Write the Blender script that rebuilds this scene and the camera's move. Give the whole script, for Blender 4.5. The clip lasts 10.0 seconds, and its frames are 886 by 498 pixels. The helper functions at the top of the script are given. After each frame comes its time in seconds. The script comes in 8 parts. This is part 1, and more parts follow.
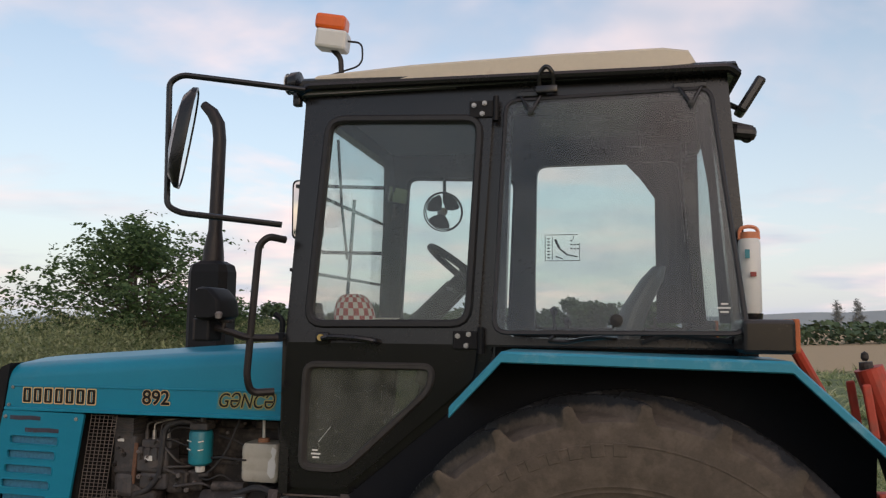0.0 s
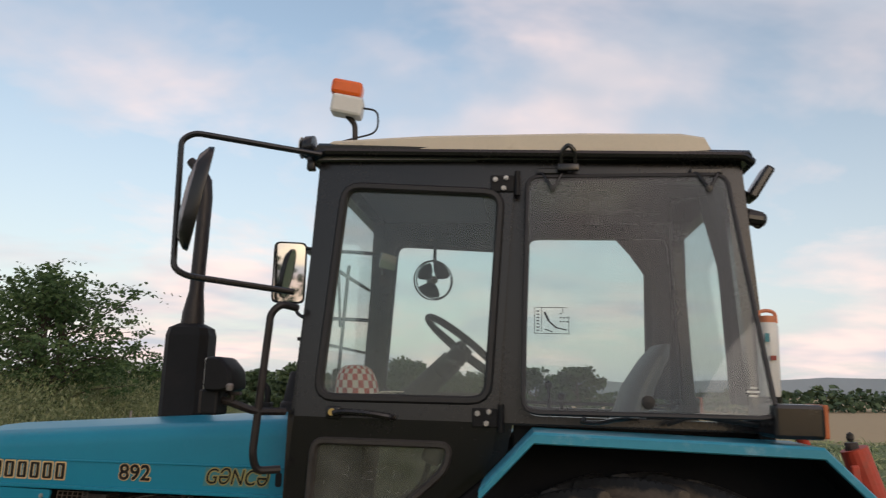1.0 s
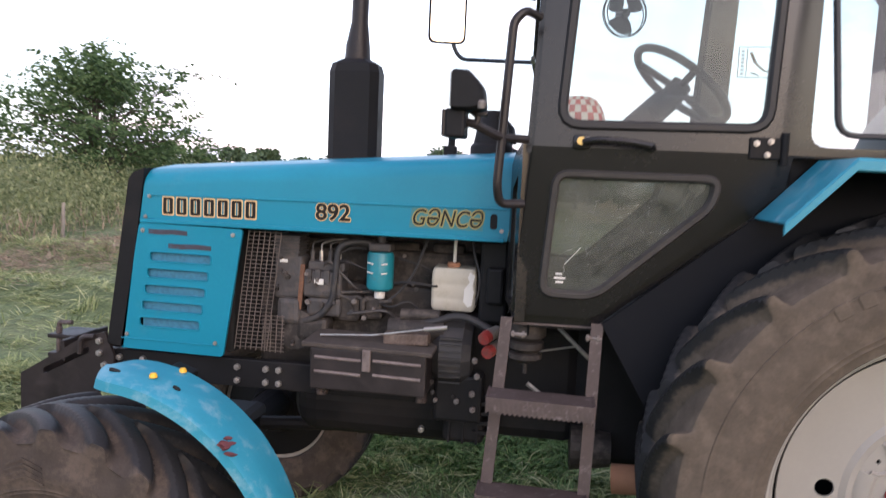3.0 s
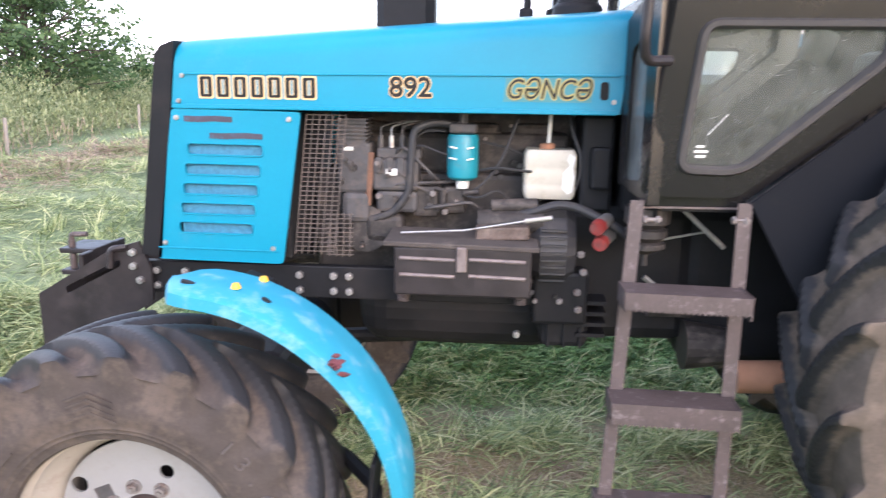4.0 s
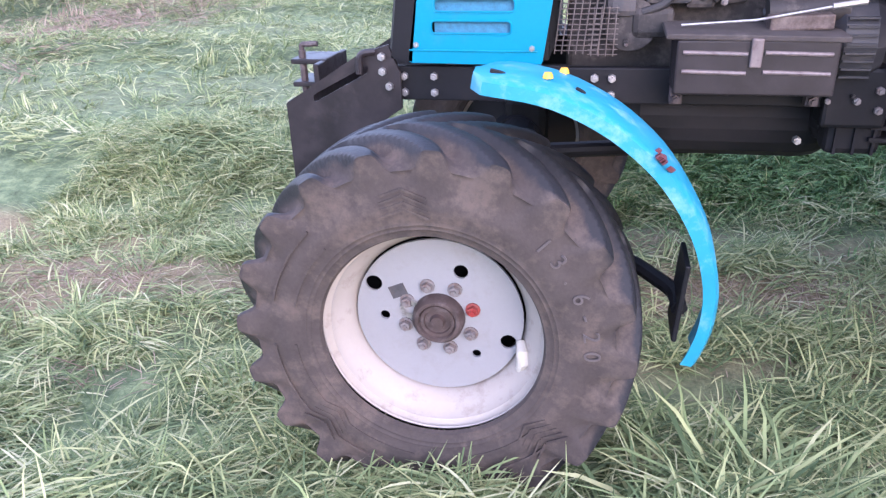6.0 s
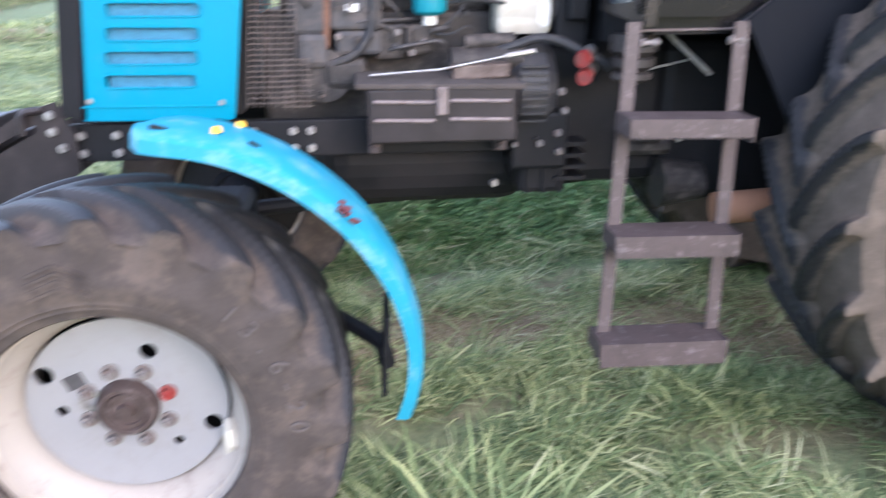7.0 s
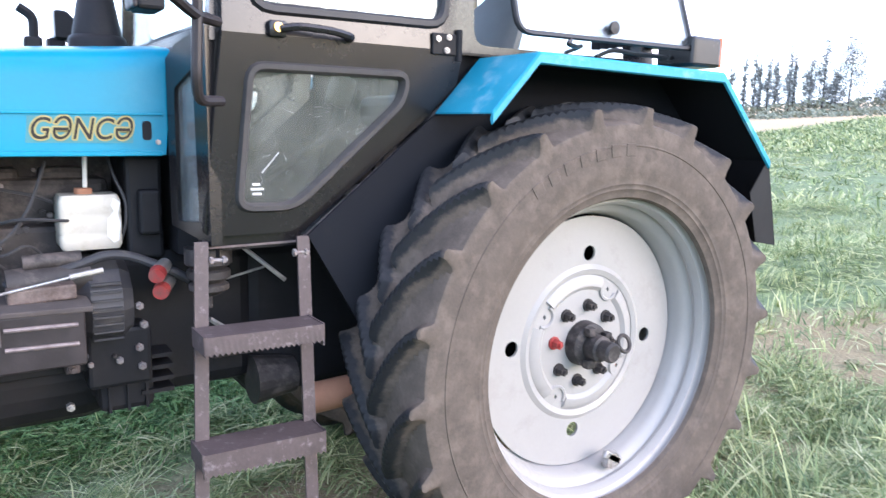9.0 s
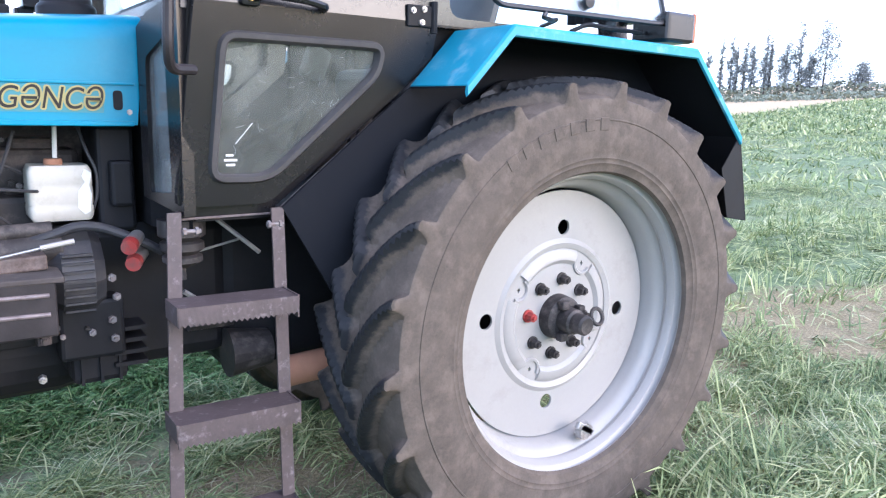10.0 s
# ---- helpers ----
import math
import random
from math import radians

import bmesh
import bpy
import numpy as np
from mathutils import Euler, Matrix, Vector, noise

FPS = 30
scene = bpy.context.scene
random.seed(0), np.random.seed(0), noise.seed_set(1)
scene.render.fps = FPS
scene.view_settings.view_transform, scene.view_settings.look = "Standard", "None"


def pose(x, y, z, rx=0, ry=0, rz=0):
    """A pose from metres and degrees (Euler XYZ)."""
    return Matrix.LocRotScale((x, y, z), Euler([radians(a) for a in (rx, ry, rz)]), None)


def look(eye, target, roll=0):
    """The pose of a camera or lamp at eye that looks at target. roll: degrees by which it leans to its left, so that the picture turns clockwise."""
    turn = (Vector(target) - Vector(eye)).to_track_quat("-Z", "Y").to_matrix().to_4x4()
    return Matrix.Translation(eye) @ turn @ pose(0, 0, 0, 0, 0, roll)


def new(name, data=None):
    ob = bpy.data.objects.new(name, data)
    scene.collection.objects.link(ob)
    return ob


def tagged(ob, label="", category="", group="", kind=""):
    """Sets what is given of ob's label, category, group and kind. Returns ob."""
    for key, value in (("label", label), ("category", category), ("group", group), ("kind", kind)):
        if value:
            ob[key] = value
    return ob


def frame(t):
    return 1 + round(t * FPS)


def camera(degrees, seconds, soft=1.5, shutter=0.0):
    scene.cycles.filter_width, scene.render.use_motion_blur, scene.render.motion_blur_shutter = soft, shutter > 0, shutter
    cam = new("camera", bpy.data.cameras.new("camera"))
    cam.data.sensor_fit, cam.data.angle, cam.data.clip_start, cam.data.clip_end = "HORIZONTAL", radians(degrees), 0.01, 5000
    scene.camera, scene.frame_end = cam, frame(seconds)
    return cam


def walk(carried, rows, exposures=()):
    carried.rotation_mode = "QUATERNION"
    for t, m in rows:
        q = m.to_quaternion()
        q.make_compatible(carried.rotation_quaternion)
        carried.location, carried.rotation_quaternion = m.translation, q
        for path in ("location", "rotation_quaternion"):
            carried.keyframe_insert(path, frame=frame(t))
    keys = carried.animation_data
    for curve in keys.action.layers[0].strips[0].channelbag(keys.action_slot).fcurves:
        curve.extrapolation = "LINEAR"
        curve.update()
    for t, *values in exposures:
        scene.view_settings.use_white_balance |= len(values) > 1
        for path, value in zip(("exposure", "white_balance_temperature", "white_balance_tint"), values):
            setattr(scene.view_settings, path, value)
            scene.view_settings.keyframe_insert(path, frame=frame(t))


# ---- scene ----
cam = camera(62.1, 10.0, soft=1.2, shutter=0.4)
PATH = [
    (0, (-0.064, -3.112, 1.798), (-0.485, -1.166, 1.994), 0.5),
    (0.3, (-0.191, -3.142, 1.826), (-0.517, -1.183, 2.003), -0.7),
    (0.5, (-0.276, -3.162, 1.844), (-0.499, -1.195, 2.129), -1.5),
    (1, (-0.403, -3.131, 1.841), (-0.618, -1.176, 2.202), 1.7),
    (1.2, (-0.45, -3.107, 1.819), (-0.708, -1.153, 2.172), 2.8),
    (1.5, (-0.52, -3.071, 1.785), (-0.842, -1.118, 2.071), 4.5),
    (1.6, (-0.559, -3.088, 1.778), (-0.9, -1.133, 2.029), 4.3),
    (2, (-0.722, -3.057, 1.741), (-1.005, -1.081, 1.87), 4.2),
    (2.3, (-0.853, -3.039, 1.712), (-1.198, -1.067, 1.69), 3.0),
    (2.5, (-0.941, -3.027, 1.693), (-1.268, -1.057, 1.57), 2.6),
    (2.7, (-0.999, -2.961, 1.672), (-1.325, -0.993, 1.522), 2.7),
    (3.8, (-1.513, -2.595, 1.489), (-1.640, -0.641, 1.079), 1.2),
    (4, (-1.600, -2.552, 1.487), (-1.746, -0.607, 1.048), 0.8),
    (4.5, (-1.805, -2.512, 1.450), (-2.178, -0.611, 0.953), -1.5),
    (5, (-1.985, -2.558, 1.410), (-2.448, -0.712, 0.791), -4.7),
    (5.1, (-2.007, -2.558, 1.397), (-2.473, -0.718, 0.749), -3.6),
    (5.2, (-2.022, -2.565, 1.390), (-2.497, -0.740, 0.714), -3.0),
    (6.3, (-2.090, -2.530, 1.346), (-2.450, -0.758, 0.491), -1.4),
    (6.5, (-2.080, -2.513, 1.350), (-2.386, -0.715, 0.529), -1.1),
    (7, (-1.908, -2.433, 1.322), (-1.713, -0.573, 0.603), -0.2),
    (7.5, (-1.879, -2.422, 1.426), (-1.345, -0.554, 0.950), 0.6),
    (8, (-1.856, -2.455, 1.477), (-1.234, -0.583, 1.147), 0.4),
    (8.5, (-1.790, -2.467, 1.508), (-0.914, -0.695, 1.206), 0.8),
    (9, (-1.745, -2.491, 1.498), (-0.657, -0.846, 1.169), 1.1),
    (9.5, (-1.741, -2.502, 1.476), (-0.628, -0.884, 1.095), 1.2),
    (10, (-1.744, -2.508, 1.474), (-0.611, -0.904, 1.097), 1.5),
]
walk(cam, [(t, look(eye, target, roll)) for t, eye, target, roll in PATH],
     exposures=((0, 0.0, 6600, 14), (1.5, -0.05, 6850, 12), (2.0, 0.05, 6700, 14), (2.5, 0.4, 6400, 18), (2.7, 0.7, 6300, 20), (3.8, 2.2, 6000, 16), (4.0, 2.32, 5900, 18), (4.5, 2.36, 5700, 27), (5.0, 2.35, 5450, 30), (6.5, 2.3, 5250, 27), (7.0, 2.35, 5450, 16), (7.5, 2.6, 5600, 17), (8.0, 2.62, 5600, 15), (8.5, 2.55, 5600, 14), (9.5, 2.3, 5150, 16), (10.0, 2.3, 5200, 16)))

# ---- world, sun ----
world = bpy.data.worlds.new("evening_sky")
scene.world = world
world.use_nodes = True


def node(tree, kind, **values):
    n = tree.nodes.new(kind)
    for key, value in values.items():
        n.inputs[key.replace("_", " ")].default_value = value
    return n


def link(tree, a, b):
    tree.links.new(a, b)


def ramp(tree, stops):
    n = tree.nodes.new("ShaderNodeValToRGB")
    el = n.color_ramp.elements
    while len(el) < len(stops):
        el.new(0.5)
    for e, (pos, col) in zip(el, stops):
        e.position, e.color = pos, (*col, 1.0) if len(col) == 3 else col
    return n


def build_world():
    t = world.node_tree
    t.nodes.clear()
    out = t.nodes.new("ShaderNodeOutputWorld")
    bg = node(t, "ShaderNodeBackground", Strength=0.135)
    sky = t.nodes.new("ShaderNodeTexSky")
    sky.sky_type = "NISHITA"
    sky.sun_disc = False
    sky.sun_elevation = radians(8)
    sky.sun_rotation = radians(150)
    sky.air_density, sky.dust_density, sky.ozone_density = 1.0, 1.6, 1.2
    co = t.nodes.new("ShaderNodeTexCoord")
    # cloud sheet: project the view onto a flat layer overhead
    sep = t.nodes.new("ShaderNodeSeparateXYZ")
    link(t, co.outputs["Generated"], sep.inputs[0])
    zmax = t.nodes.new("ShaderNodeMath"); zmax.operation = "MAXIMUM"; zmax.inputs[1].default_value = 0.0
    link(t, sep.outputs["Z"], zmax.inputs[0])
    zadd = t.nodes.new("ShaderNodeMath"); zadd.operation = "ADD"; zadd.inputs[1].default_value = 0.16
    link(t, zmax.outputs[0], zadd.inputs[0])
    dx = t.nodes.new("ShaderNodeMath"); dx.operation = "DIVIDE"
    dy = t.nodes.new("ShaderNodeMath"); dy.operation = "DIVIDE"
    link(t, sep.outputs["X"], dx.inputs[0]); link(t, zadd.outputs[0], dx.inputs[1])
    link(t, sep.outputs["Y"], dy.inputs[0]); link(t, zadd.outputs[0], dy.inputs[1])
    comb = t.nodes.new("ShaderNodeCombineXYZ")
    link(t, dx.outputs[0], comb.inputs[0]); link(t, dy.outputs[0], comb.inputs[1])
    n1 = node(t, "ShaderNodeTexNoise", Scale=0.75, Detail=6.0, Roughness=0.55, Distortion=0.3)
    link(t, comb.outputs[0], n1.inputs["Vector"])
    mask = ramp(t, [(0.45, (0, 0, 0)), (0.60, (1, 1, 1))])
    link(t, n1.outputs["Fac"], mask.inputs[0])
    n2 = node(t, "ShaderNodeTexNoise", Scale=1.3, Detail=3.0)
    link(t, comb.outputs[0], n2.inputs["Vector"])
    tone = ramp(t, [(0.40, (4.6, 4.9, 5.6)), (0.60, (8.8, 7.0, 6.6))])
    link(t, n2.outputs["Fac"], tone.inputs[0])
    # pale evening haze towards the horizon
    hz = ramp(t, [(0.0, (1, 1, 1)), (0.45, (0.2, 0.2, 0.2)), (1.0, (0, 0, 0))])
    link(t, zmax.outputs[0], hz.inputs[0])
    haze = t.nodes.new("ShaderNodeMixRGB")
    haze.inputs[2].default_value = (5.6, 6.2, 6.9, 1)
    hm = t.nodes.new("ShaderNodeMath"); hm.operation = "MULTIPLY"; hm.inputs[1].default_value = 0.75
    link(t, hz.outputs[0], hm.inputs[0])
    link(t, hm.outputs[0], haze.inputs[0])
    gain = t.nodes.new("ShaderNodeMixRGB"); gain.blend_type = "MULTIPLY"; gain.inputs[0].default_value = 1.0
    gain.inputs[2].default_value = (1.8, 1.8, 1.85, 1)
    link(t, sky.outputs[0], gain.inputs[1])
    link(t, gain.outputs[0], haze.inputs[1])
    mm = t.nodes.new("ShaderNodeMath"); mm.operation = "MULTIPLY"; mm.inputs[1].default_value = 0.85
    link(t, mask.outputs[0], mm.inputs[0])
    mix = t.nodes.new("ShaderNodeMixRGB")
    link(t, mm.outputs[0], mix.inputs[0])
    link(t, haze.outputs[0], mix.inputs[1])
    link(t, tone.outputs[0], mix.inputs[2])
    link(t, mix.outputs[0], bg.inputs["Color"])
    link(t, bg.outputs[0], out.inputs["Surface"])


build_world()
sun = new("sun", bpy.data.lights.new("sun", "SUN"))
sun.data.energy, sun.data.angle, sun.data.color = 0.4, radians(30), (1.0, 0.88, 0.82)
sun.matrix_world = look((5, -8.7, 4.5), (0, 0, 0))


# ---- materials ----
def surface(name, col, rough=0.6, metal=0.0, var=0.25, scale=7.0, grain=60.0, bump=0.15, depth=0.004,
            dirt=None, dirt_amount=0.5, dirt_scale=5.0, dirt_rough=0.9, random_tone=0.0, coat=0.0, spec=0.5):
    """A surface with tone variation at two scales, fine relief and, if given, patches of dirt or wear."""
    m = bpy.data.materials.new(name)
    m.use_nodes = True
    t = m.node_tree
    b = t.nodes["Principled BSDF"]
    co = t.nodes.new("ShaderNodeTexCoord")
    big = node(t, "ShaderNodeTexNoise", Scale=scale, Detail=5.0, Roughness=0.6)
    fine = node(t, "ShaderNodeTexNoise", Scale=grain, Detail=4.0, Roughness=0.65)
    link(t, co.outputs["Object"], big.inputs["Vector"])
    link(t, co.outputs["Object"], fine.inputs["Vector"])
    lo = tuple(c * (1 - var) for c in col)
    hi = tuple(min(1, c * (1 + var)) for c in col)
    r = ramp(t, [(0.3, lo), (0.7, hi)])
    addn = t.nodes.new("ShaderNodeMath"); addn.operation = "MULTIPLY_ADD"
    addn.inputs[1].default_value = 0.35
    link(t, fine.outputs["Fac"], addn.inputs[0])
    sc = t.nodes.new("ShaderNodeMath"); sc.operation = "MULTIPLY"; sc.inputs[1].default_value = 0.65
    link(t, big.outputs["Fac"], sc.inputs[0])
    link(t, sc.outputs[0], addn.inputs[2])
    link(t, addn.outputs[0], r.inputs[0])
    colour = r.outputs[0]
    if random_tone:
        info = t.nodes.new("ShaderNodeObjectInfo")
        hsv = t.nodes.new("ShaderNodeHueSaturation")
        mp = t.nodes.new("ShaderNodeMapRange")
        mp.inputs[3].default_value, mp.inputs[4].default_value = 1 - random_tone, 1 + random_tone
        link(t, info.outputs["Random"], mp.inputs[0])
        link(t, mp.outputs[0], hsv.inputs["Value"])
        link(t, colour, hsv.inputs["Color"])
        colour = hsv.outputs[0]
    rr = t.nodes.new("ShaderNodeMapRange")
    rr.inputs[3].default_value, rr.inputs[4].default_value = max(0.02, rough - 0.1), min(1, rough + 0.12)
    link(t, addn.outputs[0], rr.inputs[0])
    roughness = rr.outputs[0]
    if dirt:
        dn = node(t, "ShaderNodeTexNoise", Scale=dirt_scale, Detail=8.0, Roughness=0.7)
        link(t, co.outputs["Object"], dn.inputs["Vector"])
        edge = 0.62 - 0.3 * dirt_amount
        dr = ramp(t, [(edge, (0, 0, 0)), (edge + 0.16, (1, 1, 1))])
        link(t, dn.outputs["Fac"], dr.inputs[0])
        amount = t.nodes.new("ShaderNodeMath"); amount.operation = "MULTIPLY"
        amount.inputs[1].default_value = min(1, 0.35 + 0.6 * dirt_amount)
        link(t, dr.outputs[0], amount.inputs[0])
        mx = t.nodes.new("ShaderNodeMixRGB")
        mx.inputs[2].default_value = (*dirt, 1)
        link(t, amount.outputs[0], mx.inputs[0]); link(t, colour, mx.inputs[1])
        colour = mx.outputs[0]
        mr = t.nodes.new("ShaderNodeMixRGB")
        mr.inputs[2].default_value = (dirt_rough,) * 3 + (1,)
        link(t, amount.outputs[0], mr.inputs[0]); link(t, roughness, mr.inputs[1])
        roughness = mr.outputs[0]
    link(t, colour, b.inputs["Base Color"])
    link(t, roughness, b.inputs["Roughness"])
    b.inputs["Metallic"].default_value = metal
    b.inputs["Coat Weight"].default_value = coat
    b.inputs["Specular IOR Level"].default_value = spec
    bp = node(t, "ShaderNodeBump", Strength=bump, Distance=depth)
    link(t, addn.outputs[0], bp.inputs["Height"])
    link(t, bp.outputs[0], b.inputs["Normal"])
    return m


PANE_MATERIALS = []


def glass(name, tint, haze=0.06, haze_col=(0.5, 0.5, 0.48), gloss=1.0, scale=6.0, streak=1.0):
    """A thin pane: clear with a tint, mirror gloss by the angle of view, and a pale film for dust and painted
    reflection.
    """
    m = bpy.data.materials.new(name)
    m.use_nodes = True
    t = m.node_tree
    t.nodes.clear()
    out = t.nodes.new("ShaderNodeOutputMaterial")
    tr = node(t, "ShaderNodeBsdfTransparent", Color=(*tint, 1))
    gl = node(t, "ShaderNodeBsdfGlossy", Color=(1, 1, 1, 1), Roughness=0.03)
    df = node(t, "ShaderNodeBsdfDiffuse", Color=(*haze_col, 1))
    co = t.nodes.new("ShaderNodeTexCoord")
    mp = t.nodes.new("ShaderNodeMapping")
    mp.inputs["Scale"].default_value = (1, 1, streak)
    link(t, co.outputs["Object"], mp.inputs["Vector"])
    ns = node(t, "ShaderNodeTexNoise", Scale=scale, Detail=7.0, Roughness=0.7)
    link(t, mp.outputs[0], ns.inputs["Vector"])
    hr = t.nodes.new("ShaderNodeMapRange")
    hr.inputs[1].default_value, hr.inputs[2].default_value = 0.35, 0.75
    hr.inputs[3].default_value, hr.inputs[4].default_value = haze * 0.4, haze * 1.8
    link(t, ns.outputs["Fac"], hr.inputs[0])
    m1 = t.nodes.new("ShaderNodeMixShader")
    link(t, hr.outputs[0], m1.inputs[0]); link(t, tr.outputs[0], m1.inputs[1]); link(t, df.outputs[0], m1.inputs[2])
    fr = node(t, "ShaderNodeFresnel", IOR=1.5)
    fm = t.nodes.new("ShaderNodeMath"); fm.operation = "MULTIPLY"; fm.inputs[1].default_value = gloss
    link(t, fr.outputs[0], fm.inputs[0])
    m2 = t.nodes.new("ShaderNodeMixShader")
    link(t, fm.outputs[0], m2.inputs[0]); link(t, m1.outputs[0], m2.inputs[1]); link(t, gl.outputs[0], m2.inputs[2])
    link(t, m2.outputs[0], out.inputs["Surface"])
    PANE_MATERIALS.append(m)
    return m


BLUE = surface("blue_enamel", (0.0065, 0.205, 0.318), 0.34, var=0.08, scale=3, grain=90, bump=0.04, dirt=(0.06, 0.25, 0.36), dirt_amount=0.15, dirt_scale=4, spec=0.35)
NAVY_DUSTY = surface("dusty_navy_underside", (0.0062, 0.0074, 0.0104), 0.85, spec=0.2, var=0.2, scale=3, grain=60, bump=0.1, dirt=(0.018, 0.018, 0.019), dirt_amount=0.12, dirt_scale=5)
BLUE_WORN = surface("worn_blue_enamel", (0.030, 0.25, 0.365), 0.42, var=0.10, scale=6, grain=80, bump=0.12, dirt=(0.27, 0.41, 0.48), dirt_amount=0.32, dirt_scale=12, spec=0.35)
BLACK = surface("black_cab_paint", (0.0105, 0.0098, 0.0108), 0.25, var=0.22, scale=3, grain=70, bump=0.02, spec=0.5)
BLACK_FLAT = surface("dull_black_paint", (0.0085, 0.0088, 0.0105), 0.55, var=0.3, scale=6, grain=90, bump=0.1, dirt=(0.026, 0.023, 0.023), dirt_amount=0.3, spec=0.22)
RUBBER_SEAL = surface("rubber_seal", (0.012, 0.012, 0.014), 0.55, var=0.2, grain=120, bump=0.08)
SEAL_DUSTY = surface("dusty_rubber_seal", (0.040, 0.037, 0.036), 0.7, var=0.35, scale=12, grain=120, bump=0.08)


def rubber(name, casing, dust, lug):
    """Dusty tyre rubber; the lugs are scuffed dark and clean."""
    m = surface(name, casing, 0.85, var=0.26, scale=16, grain=120, bump=0.5, dirt=dust, dirt_amount=0.45, dirt_scale=12, spec=0.2)
    t = m.node_tree
    b = t.nodes["Principled BSDF"]
    at = t.nodes.new("ShaderNodeAttribute"); at.attribute_name = "worn"
    co = t.nodes.new("ShaderNodeTexCoord")
    ns = node(t, "ShaderNodeTexNoise", Scale=14.0, Detail=6.0, Roughness=0.7)
    link(t, co.outputs["Object"], ns.inputs["Vector"])
    sm = t.nodes.new("ShaderNodeMath"); sm.operation = "MULTIPLY_ADD"; sm.inputs[1].default_value = 0.75
    link(t, at.outputs["Fac"], sm.inputs[0]); link(t, ns.outputs["Fac"], sm.inputs[2])
    pick = ramp(t, [(0.78, (0, 0, 0)), (1.0, (1, 1, 1))])
    link(t, sm.outputs[0], pick.inputs[0])
    for socket, value in (("Base Color", lug), ("Roughness", (0.5, 0.5, 0.5))):
        old = b.inputs[socket].links[0].from_socket
        mx = t.nodes.new("ShaderNodeMixRGB"); mx.inputs[2].default_value = (*value, 1)
        link(t, pick.outputs[0], mx.inputs[0]); link(t, old, mx.inputs[1]); link(t, mx.outputs[0], b.inputs[socket])
    return m


TYRE = rubber("dusty_rear_tyre_rubber", (0.090, 0.074, 0.060), (0.150, 0.122, 0.098), (0.020, 0.021, 0.023))
TYRE_FRONT = rubber("muddy_front_tyre_rubber", (0.060, 0.050, 0.045), (0.125, 0.098, 0.080), (0.024, 0.024, 0.026))
NUT = surface("rust_flecked_nut", (0.20, 0.185, 0.18), 0.6, metal=0.3, var=0.3, grain=120, dirt=(0.13, 0.075, 0.055), dirt_amount=0.5, dirt_scale=60)
HUB_RUST = surface("rusty_hub_cap", (0.052, 0.036, 0.032), 0.6, metal=0.1, var=0.4, scale=25, grain=120, bump=0.4, dirt=(0.15, 0.125, 0.12), dirt_amount=0.35, dirt_scale=40)
TYRE_LETTER = surface("raised_tyre_lettering", (0.082, 0.07, 0.066), 0.85, var=0.25, grain=80, bump=0.25)
RIM_GREY = surface("silver_grey_rim_paint", (0.300, 0.288, 0.270), 0.36, var=0.05, scale=4, grain=90, bump=0.04, dirt=(0.22, 0.20, 0.18), dirt_amount=0.22, dirt_scale=6)
RIM_FRONT = surface("grey_white_disc_paint", (0.245, 0.245, 0.252), 0.4, var=0.06, scale=5, grain=90, bump=0.05, dirt=(0.20, 0.185, 0.17), dirt_amount=0.3, dirt_scale=9)
RIM_CREAM = surface("cream_rim_paint", (0.36, 0.325, 0.285), 0.5, var=0.06, scale=5, grain=90, bump=0.06, dirt=(0.17, 0.13, 0.10), dirt_amount=0.3, dirt_scale=14)
STEEL = surface("bare_steel", (0.42, 0.41, 0.40), 0.4, metal=0.8, var=0.25, grain=90, dirt=(0.12, 0.09, 0.07), dirt_amount=0.35, dirt_scale=25)
GREASY = surface("greasy_iron", (0.030, 0.027, 0.026), 0.55, metal=0.1, var=0.45, scale=14, grain=60, bump=0.4, dirt=(0.13, 0.11, 0.10), dirt_amount=0.45, dirt_scale=18, spec=0.35)
IRON_GREY = surface("grey_cast_iron", (0.062, 0.060, 0.063), 0.6, metal=0.1, var=0.4, scale=14, grain=60, bump=0.4, dirt=(0.12, 0.10, 0.088), dirt_amount=0.5, dirt_scale=18, spec=0.35)
RUSTY = surface("brown_worn_steel", (0.062, 0.047, 0.046), 0.6, metal=0.1, var=0.35, scale=14, grain=80, bump=0.35, dirt=(0.30, 0.27, 0.275), dirt_amount=0.22, dirt_scale=38)
RUST = surface("rust_brown_paint", (0.019, 0.0155, 0.0165), 0.45, var=0.4, scale=9, grain=60, bump=0.3, dirt=(0.045, 0.036, 0.035), dirt_amount=0.35, dirt_scale=16, spec=0.35)
TEAL = surface("teal_filter_paint", (0.012, 0.20, 0.26), 0.4, var=0.15, grain=70, dirt=(0.08, 0.13, 0.14), dirt_amount=0.25, dirt_scale=20)
TANK = surface("milky_plastic_tank", (0.46, 0.44, 0.38), 0.45, var=0.08, scale=12, grain=60, bump=0.1, dirt=(0.32, 0.28, 0.21), dirt_amount=0.35, dirt_scale=12)
HOSE = surface("hose_rubber", (0.024, 0.024, 0.027), 0.6, var=0.3, grain=80, dirt=(0.09, 0.08, 0.072), dirt_amount=0.3, dirt_scale=18)
RED = surface("red_paint", (0.26, 0.030, 0.026), 0.45, var=0.25, grain=60, dirt=(0.12, 0.07, 0.06), dirt_amount=0.5, dirt_scale=25)
RED_IMPL = surface("faded_red_machine_paint", (0.44, 0.055, 0.03), 0.55, var=0.25, scale=8, grain=50, dirt=(0.20, 0.11, 0.08), dirt_amount=0.35, dirt_scale=9)
